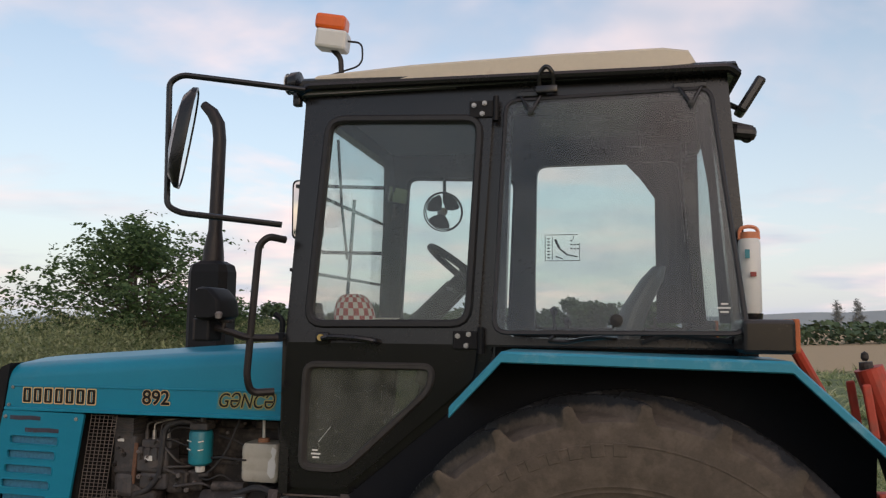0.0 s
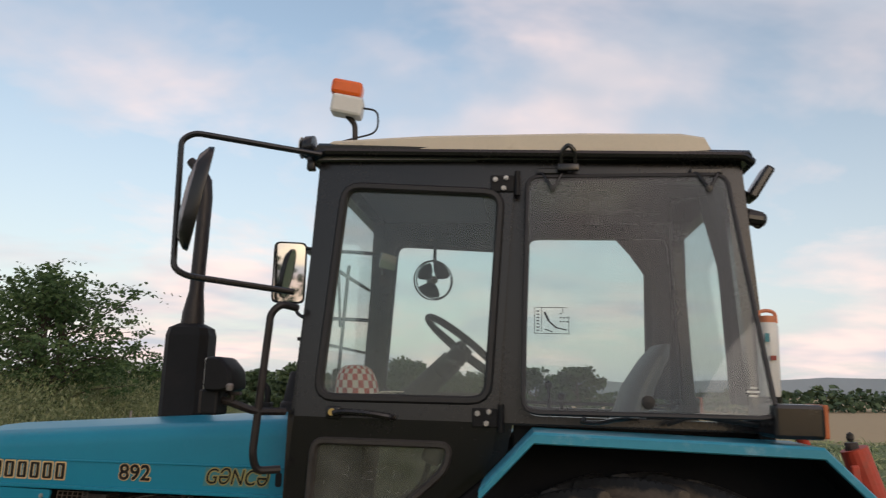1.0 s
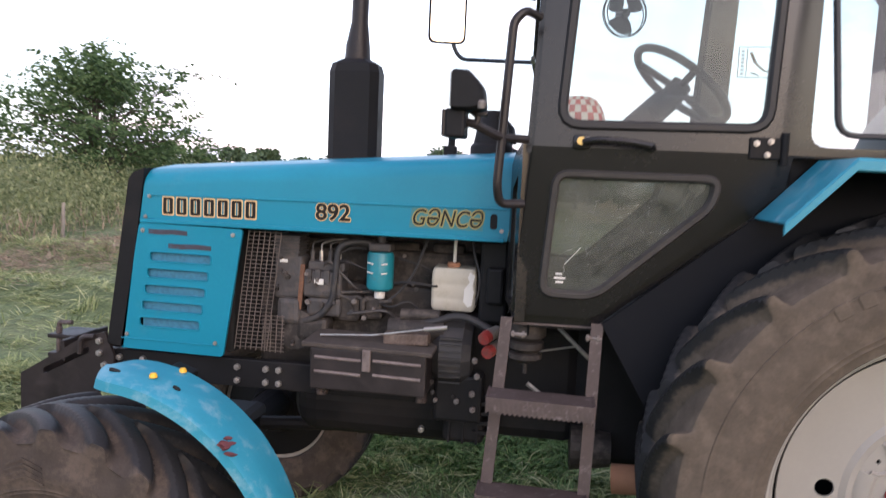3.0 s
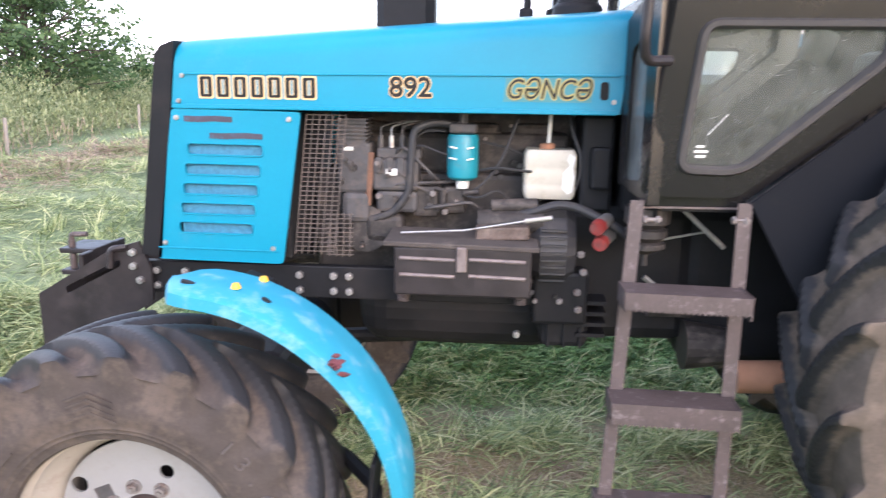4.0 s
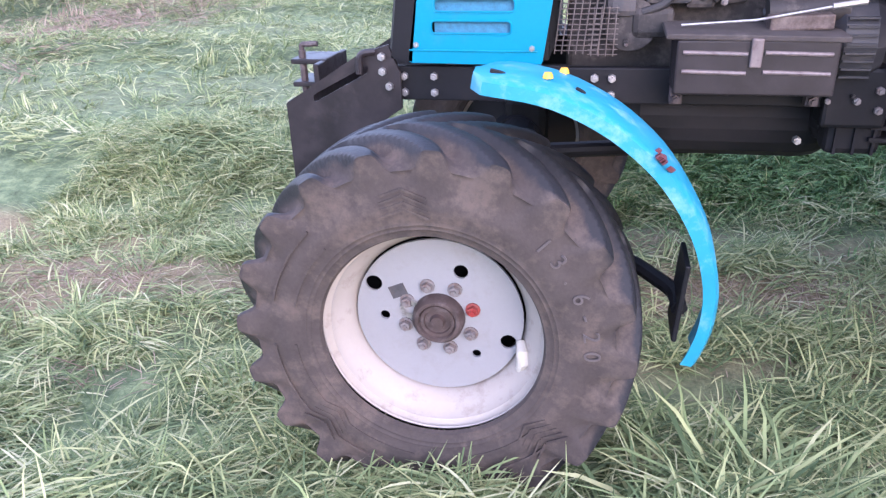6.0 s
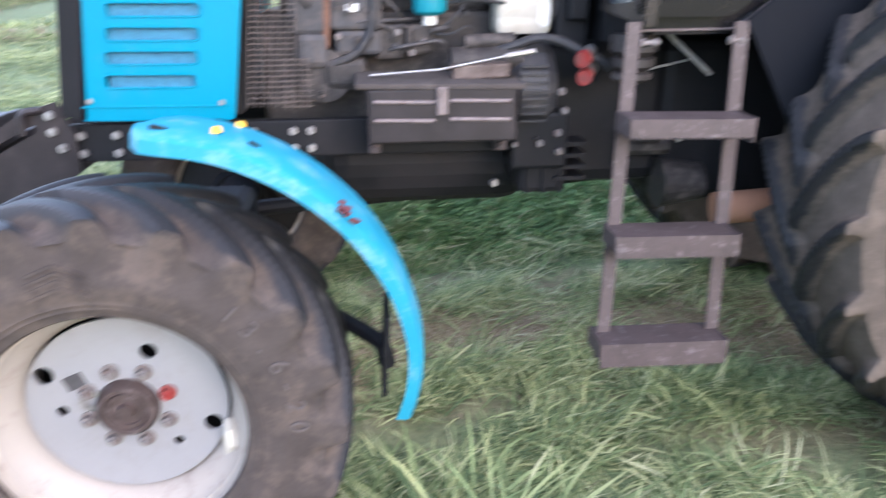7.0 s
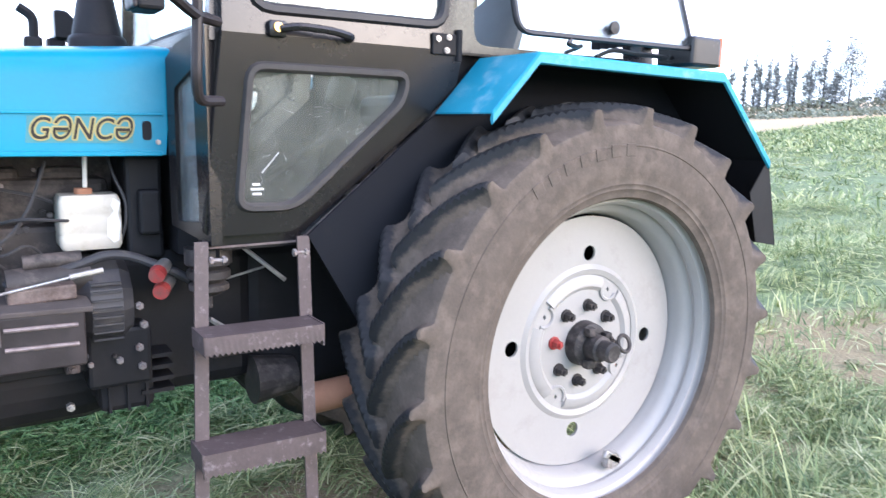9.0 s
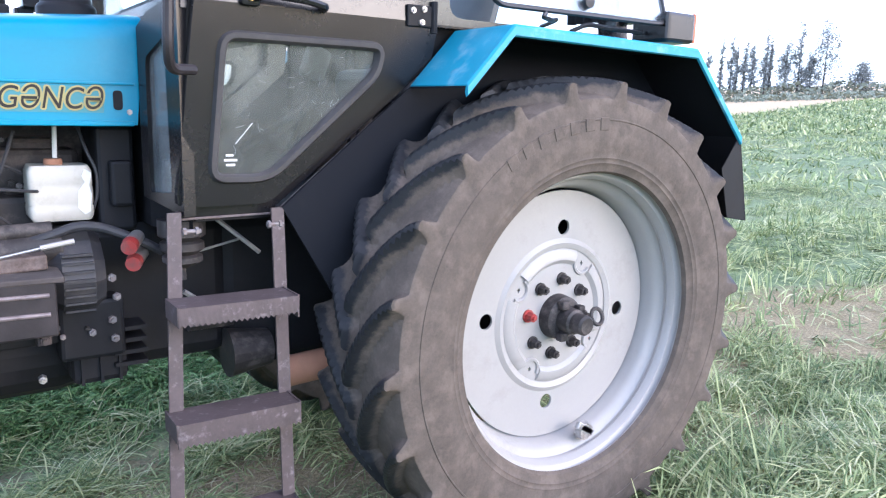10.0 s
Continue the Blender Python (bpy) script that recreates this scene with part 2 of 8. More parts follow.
ORANGE_DULL = surface("weathered_orange_plastic", (0.42, 0.105, 0.03), 0.45, var=0.2, grain=60, bump=0.05)
ORANGE = surface("orange_lens_plastic", (0.75, 0.13, 0.02), 0.3, var=0.1, grain=60, bump=0.05)
WHITE = surface("white_plastic", (0.66, 0.66, 0.64), 0.4, var=0.06, grain=60, bump=0.05, dirt=(0.4, 0.38, 0.34), dirt_amount=0.2, dirt_scale=12)
CREAM_ROOF = surface("cream_roof_plastic", (0.60, 0.53, 0.42), 0.55, var=0.08, scale=5, grain=70, bump=0.08, dirt=(0.36, 0.31, 0.25), dirt_amount=0.2)
YELLOW = surface("yellow_plastic_cap", (0.72, 0.42, 0.03), 0.45, var=0.15, grain=50)
BRASS = surface("brass_lock", (0.6, 0.42, 0.16), 0.3, metal=0.9, var=0.15, grain=60)
LINING = surface("grey_cab_lining", (0.15, 0.15, 0.155), 0.85, var=0.12, scale=3, grain=40, bump=0.02)
CURTAIN = surface("dark_curtain_cloth", (0.06, 0.06, 0.066), 0.95, var=0.12, scale=4, grain=60, bump=0.02)
SEAT = surface("grey_seat_vinyl", (0.11, 0.115, 0.12), 0.55, var=0.15, grain=120, bump=0.15)
CHECK_RED = surface("red_cap_cloth", (0.42, 0.060, 0.045), 0.45, var=0.25, grain=60, dirt=(0.10, 0.05, 0.04), dirt_amount=0.35, dirt_scale=25)
CHECK_WHITE = surface("white_cap_cloth", (0.68, 0.62, 0.56), 0.9, var=0.06, grain=200, bump=0.3)
DECAL_BLACK = surface("black_cab_paint", (0.0085, 0.0072, 0.0072), 0.33, var=0.3, scale=4, grain=70, bump=0.04, dirt=(0.026, 0.021, 0.019), dirt_amount=0.15, dirt_scale=6, spec=0.32)
DECAL_GOLD = surface("gold_decal", (0.62, 0.44, 0.22), 0.45, var=0.08)
DECAL_FILM = surface("aged_decal_film", (0.045, 0.20, 0.23), 0.5, var=0.12)
DECAL_OLIVE = surface("olive_decal", (0.30, 0.27, 0.10), 0.5, var=0.1)
DARK = surface("dark_hollow", (0.008, 0.008, 0.009), 0.9, var=0.2)
STRAP = surface("rusted_strap", (0.13, 0.065, 0.040), 0.8, var=0.35, scale=20, grain=80, bump=0.3)
MESH_GREY = surface("mesh_wire", (0.125, 0.105, 0.095), 0.55, metal=0.3, var=0.3, grain=60)
GRILLE = surface("blue_perforated_mesh", (0.035, 0.17, 0.28), 0.5, var=0.35, scale=60, grain=220, bump=0.5)
CLAY = surface("terracotta_paint", (0.34, 0.17, 0.10), 0.9, var=0.15, grain=40)
# film here is dust plus a painted grey-blue reflection
GLASS = glass("dust_and_sheen_cab_glass", (0.86, 0.89, 0.87), haze=0.050, haze_col=(0.42, 0.45, 0.47), gloss=0.7, scale=2.2)
GLASS_CLEAR = glass("clear_cab_glass", (0.90, 0.93, 0.92), haze=0.008, haze_col=(0.40, 0.41, 0.41), gloss=0.3)
# film here is dirt plus painted reflection of sky and meadow
GLASS_DARK = glass("dirt_and_sheen_lower_glass", (0.70, 0.72, 0.70), haze=0.155, haze_col=(0.31, 0.32, 0.30), scale=10, streak=1.0)
# the thick pale film paints the sky's reflection into the corner panes
GLASS_CORNER = glass("painted_sheen_corner_glass", (0.50, 0.54, 0.53), haze=0.30, haze_col=(0.34, 0.36, 0.36), gloss=0.6, scale=9, streak=0.3)
DECAL_FADED = surface("faded_purple_decal", (0.045, 0.04, 0.06), 0.5, var=0.3, scale=40, grain=120, dirt=(0.02, 0.14, 0.22), dirt_amount=0.3, dirt_scale=40)
RIB = surface("pale_rib_edge", (0.17, 0.14, 0.135), 0.5, metal=0.2, var=0.3, scale=20, grain=90, dirt=(0.07, 0.05, 0.045), dirt_amount=0.4, dirt_scale=30)
DUSTY_LID = surface("dust_covered_steel", (0.052, 0.043, 0.039), 0.85, var=0.3, scale=10, grain=90, bump=0.3, dirt=(0.12, 0.10, 0.088), dirt_amount=0.35, dirt_scale=16)
SCRATCH = surface("glass_scratch", (0.35, 0.36, 0.35), 0.6, var=0.1)
MIRROR = bpy.data.materials.new("mirror_glass")
MIRROR.use_nodes = True
MIRROR.node_tree.nodes["Principled BSDF"].inputs["Metallic"].default_value = 1.0
MIRROR.node_tree.nodes["Principled BSDF"].inputs["Roughness"].default_value = 0.03
MIRROR.node_tree.nodes["Principled BSDF"].inputs["Base Color"].default_value = (0.66, 0.68, 0.69, 1)


# ---- building helpers ----
def part(name, bm, material, parent=None, label="", smooth=False, kind="", category="", group=""):
    """One bmesh as one object under its thing or part. Places are world places."""
    me = bpy.data.meshes.new(name)
    bmesh.ops.recalc_face_normals(bm, faces=bm.faces[:])
    if smooth:
        for f in bm.faces:
            f.smooth = True
        for e in bm.edges:
            if len(e.link_faces) == 2 and e.calc_face_angle(0) > 0.6:
                e.smooth = False
    bm.to_mesh(me)
    bm.free()
    for m in material if isinstance(material, (list, tuple)) else [material]:
        me.materials.append(m)
    ob = new(name, me)
    if material in PANE_MATERIALS:
        ob.visible_shadow = False
    if parent is not None:
        ob.parent = parent
        base = Vector(parent.get("base", (0, 0, 0)))
        ob.matrix_parent_inverse = Matrix.Translation(-base)
    return tagged(ob, label, category, group, kind)


def thing(name, base, label, category, group=""):
    ob = new(name)
    ob.location = base
    ob["base"] = base
    ob.empty_display_size = 0.1
    return tagged(ob, label, category, group)


def B():
    return bmesh.new()


def box(bm, c, s, rot=(0, 0, 0), bevel=0.0, segs=2):
    r = bmesh.ops.create_cube(bm, size=1.0)
    vs = r["verts"]
    m = pose(*c, *rot) @ Matrix.Diagonal((*s, 1))
    bmesh.ops.transform(bm, matrix=m, verts=vs)
    if bevel:
        es = list({e for v in vs for e in v.link_edges})
        bmesh.ops.bevel(bm, geom=es, offset=bevel, segments=segs, profile=0.5, affect="EDGES")
    return bm


def rod(bm, a, b, r0, r1=None, n=14, caps=True):
    a, b = Vector(a), Vector(b)
    d = b - a
    q = d.to_track_quat("Z", "Y").to_matrix().to_4x4()
    bmesh.ops.create_cone(bm, cap_ends=caps, segments=n, radius1=r0, radius2=r0 if r1 is None else r1, depth=d.length,
                          matrix=Matrix.Translation((a + b) / 2) @ q)
    return bm


def tube(bm, pts, r, n=10, radii=None):
    """A bent pipe along points, with corners as given."""
    pts = [Vector(p) for p in pts]
    rings = []
    up = None
    for i, p in enumerate(pts):
        d = (pts[min(i + 1, len(pts) - 1)] - pts[max(i - 1, 0)]).normalized()
        if up is None:
            up = d.orthogonal().normalized()
        up = (up - d * up.dot(d)).normalized()
        w = d.cross(up)
        rad = radii[i] if radii else r
        rings.append([bm.verts.new(p + (up * math.cos(k * math.tau / n) + w * math.sin(k * math.tau / n)) * rad) for k in range(n)])
    for a, b in zip(rings, rings[1:]):
        for k in range(n):
            bm.faces.new((a[k], a[(k + 1) % n], b[(k + 1) % n], b[k]))
    bm.faces.new(rings[0][::-1])
    bm.faces.new(rings[-1])
    return bm


def bent(pts, r=0.06, n=5):
    """Round the corners of an open polyline."""
    pts = [Vector(p) for p in pts]
    out = [pts[0]]
    for a, p, b in zip(pts, pts[1:], pts[2:]):
        u, v = (a - p), (b - p)
        k = min(r, u.length * 0.45, v.length * 0.45)
        s, e = p + u.normalized() * k, p + v.normalized() * k
        for i in range(n + 1):
            f = i / n
            out.append(s.lerp(p, f).lerp(p.lerp(e, f), f))
    return out + [pts[-1]]


def rounded(pts, r, n=4):
    """Round the corners of a closed outline of (u, v)."""
    out = []
    k = len(pts)
    for i in range(k):
        a, p, b = (Vector((*pts[j % k], 0)) for j in (i - 1, i, i + 1))
        rr = r[i] if isinstance(r, (list, tuple)) else r
        u, v = a - p, b - p
        q = min(rr, u.length * 0.45, v.length * 0.45)
        s, e = p + u.normalized() * q, p + v.normalized() * q
        for j in range(n + 1):
            f = j / n
            w = s.lerp(p, f).lerp(p.lerp(e, f), f)
            out.append((w.x, w.y))
    return out


def circle(u, v, r, n=20):
    return [(u + r * math.cos(k * math.tau / n), v + r * math.sin(k * math.tau / n)) for k in range(n)]


def plate(bm, outer, holes, front, back, bend=None):
    """A plate with openings. front and back map (u, v) to a place; bend: a height at which the plate folds."""
    flat = bmesh.new()
    loops = [outer, *holes]
    sides = []
    for d in (0.0, 1.0):
        edges, rings = [], []
        for lp in loops:
            vs = [flat.verts.new((u, d, v)) for u, v in lp]
            rings.append(vs)
            edges += [flat.edges.new((vs[i], vs[(i + 1) % len(vs)])) for i in range(len(vs))]
        bmesh.ops.triangle_fill(flat, use_beauty=True, use_dissolve=False, edges=edges)
        sides.append(rings)
    for a, b in zip(*sides):
        for i in range(len(a)):
            j = (i + 1) % len(a)
            flat.faces.new((a[i], a[j], b[j], b[i]))
    if bend is not None:
        bmesh.ops.bisect_plane(flat, geom=flat.verts[:] + flat.edges[:] + flat.faces[:], dist=1e-5, plane_co=(0, 0, bend), plane_no=(0, 0, 1))
    for v in flat.verts:
        v.co = (back if v.co.y > 0.5 else front)(v.co.x, v.co.z)
    me = bpy.data.meshes.new("plate")
    flat.to_mesh(me)
    flat.free()
    bm.from_mesh(me)
    bpy.data.meshes.remove(me)
    return bm


def lathe(bm, profile, centre, n=64, axis="y", closed=False):
    """Turn a profile of (radius, offset along the axis) round the axis."""
    c = Vector(centre)
    rings = []
    for r, o in profile:
        ring = []
        for k in range(n):
            a = k * math.tau / n
            u, v = r * math.cos(a), r * math.sin(a)
            ring.append(bm.verts.new(c + (Vector((u, o, v)) if axis == "y" else Vector((o, u, v)) if axis == "x" else Vector((u, v, o)))))
        rings.append(ring)
    pairs = list(zip(rings, rings[1:])) + ([(rings[-1], rings[0])] if closed else [])
    for a, b in pairs:
        for k in range(n):
            bm.faces.new((a[k], a[(k + 1) % n], b[(k + 1) % n], b[k]))
    return bm


def loft(bm, sections, caps=True, close=True):
    """Skin a row of cross sections, each a list of places."""
    rings = [[bm.verts.new(p) for p in s] for s in sections]
    n = len(rings[0])
    for a, b in zip(rings, rings[1:]):
        for k in range(n if close else n - 1):
            bm.faces.new((a[k], a[(k + 1) % n], b[(k + 1) % n], b[k]))
    if caps:
        bm.faces.new(rings[0][::-1])
        bm.faces.new(rings[-1])
    return bm


def sweep_frame(bm, loop, put, w, d, n_out):
    """A rubber or steel frame along a closed outline; w wide inward, d deep."""
    k = len(loop)
    secs = []
    cu = sum(p[0] for p in loop) / k
    cv = sum(p[1] for p in loop) / k
    for i in range(k):
        a, p, b = Vector(loop[i - 1]), Vector(loop[i]), Vector(loop[(i + 1) % k])
        t = (b - a).normalized()
        nrm = Vector((-t.y, t.x))
        if nrm.dot(Vector((cu, cv)) - p) > 0:
            nrm = -nrm
        o, q = p + nrm * w / 2, p - nrm * w / 2
        m1, m2 = p + nrm * w / 4, p - nrm * w / 4
        secs.append([put(o.x, o.y, 0), put(m1.x, m1.y, d), put(m2.x, m2.y, d), put(q.x, q.y, 0), put(q.x, q.y, -n_out), put(o.x, o.y, -n_out)])
    rings = [[bm.verts.new(p) for p in s] for s in secs]
    for i in range(k):
        a, b = rings[i], rings[(i + 1) % k]
        for j in range(6):
            bm.faces.new((a[j], a[(j + 1) % 6], b[(j + 1) % 6], b[j]))
    return bm


def lettering(name, text, size, x, y, z, width, grow, copies, slant, material, parent, label=""):
    """Thin cut-out letters on a side facing -y, thickened all round by grow."""
    cu = bpy.data.curves.new(name, "FONT")
    cu.body, cu.size, cu.extrude, cu.shear = text, size, 0.0004, slant
    cu.align_x, cu.align_y = "CENTER", "CENTER"
    tmp = bpy.data.objects.new("tmp", cu)
    me = bpy.data.meshes.new_from_object(tmp)
    bpy.data.objects.remove(tmp)
    xs = [v.co.x for v in me.vertices]
    fit = Matrix.Rotation(radians(90), 4, "X") @ Matrix.Diagonal((width / (max(xs) - min(xs)), 1, 1, 1))
    me.transform(fit)
    bm = B()
    for k in range(copies if grow else 1):
        a = k * math.tau / copies
        me2 = me.copy()
        me2.transform(Matrix.Translation((x + grow * math.cos(a), y - 0.00006 * k, z + grow * math.sin(a))))
        bm.from_mesh(me2)
    return part(name, bm, material, parent, label)


def bolt(bm, p, r=0.012, h=0.012, d=(0, -1, 0)):
    p, d = Vector(p), Vector(d)
    rod(bm, p, p + d * h, r, r * 0.92, 6)
    rod(bm, p + d * h, p + d * (h + r * 0.5), r * 0.5, r * 0.45, 8)
    return bm


# ---- ground and distance ----
def swath(x, y):
    """Height of the lying cut grass: long low rows with gaps."""
    v = y + 0.3 * noise.noise((x * 0.35, y * 0.2, 7.0))
    row = max(0.0, math.cos((v - 1.75) * math.tau / 3.5)) ** 1.5
    patch = 0.5 + 0.5 * noise.noise((x * 1.1, y * 1.1, 3.0))
    return row * (0.55 + 0.45 * patch)


def bare(x, y):
    """A strip of dry stubble between the swaths, broken along its length."""
    c = 0.03 + 0.18 * noise.noise((x * 0.8, 0.0, 4.0)) + (0.12 if -2.0 < x < -0.6 else 0.0)
    w = 0.30 + 0.16 * noise.noise((x * 1.3, 2.0, 8.0))
    core = max(0.0, 1 - ((y - c) / max(0.12, w)) ** 2)
    spot = max(0.0, 1 - ((x + 3.8) / 0.45) ** 2 - ((y + 0.62) / 0.17) ** 2)
    return max(core, spot) * (0.75 + 0.6 * noise.noise((x * 3.1, y * 3.1, 6.0)))


def ground_z(x, y):
    near = 0.042 * x * math.exp(-((x + 1.0) / 7.0) ** 2 - (y / 6.0) ** 2)
    d = math.hypot(x, y)
    far = min(1.0, max(0.0, (d - 12) / 60))
    side = max(0.0, x / (d + 1e-6))
    rise = far * (0.050 * side * side - 0.012 * (1 - side)) * d
    rough = 0.035 * (noise.noise((x * 0.9, y * 0.9, 0.3)) + 0.7 * noise.noise((x * 3.1, y * 3.1, 1.3))) if d < 40 else 0.0
    return near + rise + rough + (0.09 * swath(x, y) if d < 40 else 0.0)


def ground_material():
    m = bpy.data.materials.new("mown_meadow_soil")
    m.use_nodes = True
    t = m.node_tree
    b = t.nodes["Principled BSDF"]
    co = t.nodes.new("ShaderNodeTexCoord")
    n1 = node(t, "ShaderNodeTexNoise", Scale=0.45, Detail=6.0, Roughness=0.6)
    n2 = node(t, "ShaderNodeTexNoise", Scale=11.0, Detail=9.0, Roughness=0.8)
    n3 = node(t, "ShaderNodeTexNoise", Scale=60.0, Detail=6.0, Roughness=0.7)
    for n in (n1, n2, n3):
        link(t, co.outputs["Object"], n.inputs["Vector"])
    green = ramp(t, [(0.35, (0.050, 0.074, 0.033)), (0.5, (0.132, 0.178, 0.078)), (0.65, (0.25, 0.30, 0.14))])
    link(t, n2.outputs["Fac"], green.inputs[0])
    straw = ramp(t, [(0.35, (0.13, 0.092, 0.047)), (0.65, (0.39, 0.295, 0.165))])
    link(t, n3.outputs["Fac"], straw.inputs[0])
    # straw shows between the swaths
    sp = t.nodes.new("ShaderNodeSeparateXYZ"); link(t, co.outputs["Object"], sp.inputs[0])
    vx = t.nodes.new("ShaderNodeMath"); vx.operation = "MULTIPLY_ADD"; vx.inputs[1].default_value = 0.0
    link(t, sp.outputs["X"], vx.inputs[0]); link(t, sp.outputs["Y"], vx.inputs[2])
    ph = t.nodes.new("ShaderNodeMath"); ph.operation = "MULTIPLY_ADD"
    ph.inputs[1].default_value, ph.inputs[2].default_value = math.tau / 3.5, math.pi - 1.75 * math.tau / 3.5
    link(t, vx.outputs[0], ph.inputs[0])
    cs = t.nodes.new("ShaderNodeMath"); cs.operation = "COSINE"; link(t, ph.outputs[0], cs.inputs[0])
    sm = t.nodes.new("ShaderNodeMath"); sm.operation = "MULTIPLY_ADD"; sm.inputs[1].default_value = 0.26
    link(t, cs.outputs[0], sm.inputs[0]); link(t, n1.outputs["Fac"], sm.inputs[2])
    pick = ramp(t, [(0.57, (0, 0, 0)), (0.72, (1, 1, 1))])
    link(t, sm.outputs[0], pick.inputs[0])
    mx = t.nodes.new("ShaderNodeMixRGB")
    sc = t.nodes.new("ShaderNodeMath"); sc.operation = "MULTIPLY"; sc.inputs[1].default_value = 0.7
    ab = t.nodes.new("ShaderNodeMath"); ab.operation = "ABSOLUTE"; link(t, sp.outputs["Y"], ab.inputs[0])
    band = t.nodes.new("ShaderNodeMapRange")
    band.inputs[1].default_value, band.inputs[2].default_value, band.inputs[3].default_value, band.inputs[4].default_value = 0.7, 1.3, 1.2, 0.15
    link(t, ab.outputs[0], band.inputs[0])
    bd = t.nodes.new("ShaderNodeMath"); bd.operation = "MULTIPLY"
    link(t, pick.outputs[0], bd.inputs[0]); link(t, band.outputs[0], bd.inputs[1])
    link(t, bd.outputs[0], sc.inputs[0]); link(t, sc.outputs[0], mx.inputs[0])
    link(t, green.outputs[0], mx.inputs[1]); link(t, straw.outputs[0], mx.inputs[2])
    # a pale stubble field beyond the meadow, in a belt of distance
    sep = t.nodes.new("ShaderNodeSeparateXYZ"); link(t, co.outputs["Object"], sep.inputs[0])
    u = t.nodes.new("ShaderNodeMath"); u.operation = "MULTIPLY"; u.inputs[1].default_value = -0.09
    link(t, sep.outputs["X"], u.inputs[0])
    v = t.nodes.new("ShaderNodeMath"); v.operation = "MULTIPLY_ADD"; v.inputs[1].default_value = 1.0
    link(t, sep.outputs["Y"], v.inputs[0]); link(t, u.outputs[0], v.inputs[2])
    wob = t.nodes.new("ShaderNodeMath"); wob.operation = "MULTIPLY_ADD"; wob.inputs[1].default_value = 6.0
    link(t, n1.outputs["Fac"], wob.inputs[0]); link(t, v.outputs[0], wob.inputs[2])
    belt = t.nodes.new("ShaderNodeMapRange")
    belt.inputs[1].default_value, belt.inputs[2].default_value = 28.7, 31.0
    link(t, wob.outputs[0], belt.inputs[0])
    sidey = t.nodes.new("ShaderNodeMapRange")
    sidey.inputs[1].default_value, sidey.inputs[2].default_value = -4.0, 4.0
    link(t, sep.outputs["X"], sidey.inputs[0])
    both = t.nodes.new("ShaderNodeMath"); both.operation = "MULTIPLY"
    link(t, belt.outputs[0], both.inputs[0]); link(t, sidey.outputs[0], both.inputs[1])
    stub = ramp(t, [(0.3, (0.34, 0.25, 0.14)), (0.7, (0.50, 0.38, 0.22))])
    link(t, n2.outputs["Fac"], stub.inputs[0])
    mx2 = t.nodes.new("ShaderNodeMixRGB")
    link(t, both.outputs[0], mx2.inputs[0]); link(t, mx.outputs[0], mx2.inputs[1]); link(t, stub.outputs[0], mx2.inputs[2])
    link(t, mx2.outputs[0], b.inputs["Base Color"])
    b.inputs["Roughness"].default_value = 0.95
    bp = node(t, "ShaderNodeBump", Strength=0.6, Distance=0.03)
    link(t, n3.outputs["Fac"], bp.inputs["Height"]); link(t, bp.outputs[0], b.inputs["Normal"])
    return m


def build_ground():
    radii = [0.0] + [0.35 * 1.085 ** k for k in range(1, 112)]
    radii = [r for r in radii if r < 2600] + [2600.0]
    n = 120
    bm = B()
    cx, cy = -1.2, 0.0
    rings = []
    for r in radii[1:]:
        ring = []
        for k in range(n):
            a = k * math.tau / n
            x, y = cx + r * math.cos(a), cy + r * math.sin(a)
            ring.append(bm.verts.new((x, y, ground_z(x, y))))
        rings.append(ring)
    c = bm.verts.new((cx, cy, ground_z(cx, cy)))
    for k in range(n):
        bm.faces.new((c, rings[0][k], rings[0][(k + 1) % n]))
    for a, b in zip(rings, rings[1:]):
        for k in range(n):
            bm.faces.new((a[k], b[k], b[(k + 1) % n], a[(k + 1) % n]))
    return part("ground", bm, ground_material(), label="mown green meadow with dry straw patches", smooth=True, kind="structure", category="ground")


build_ground()


# ---- the tractor ----
tractor = thing("tractor", (-1.2, 0.0, 0.0), "blue wheeled farm tractor with black cab standing on mown grass", "tractor")


def hood_section(x, y_half, z0, z1, crown=0.02, r=0.07):
    pts = [(-y_half, z0)]
    for k in range(6):
        a = math.pi - k * math.pi / 10
        pts.append((-y_half + r + r * math.cos(a), z1 - r + r * math.sin(a)))
    pts += [(-y_half * 0.4, z1 + crown * 0.8), (0, z1 + crown)]
    pts += [(-y, z) for y, z in pts[-2::-1]]
    return [Vector((x, y, z)) for y, z in pts]


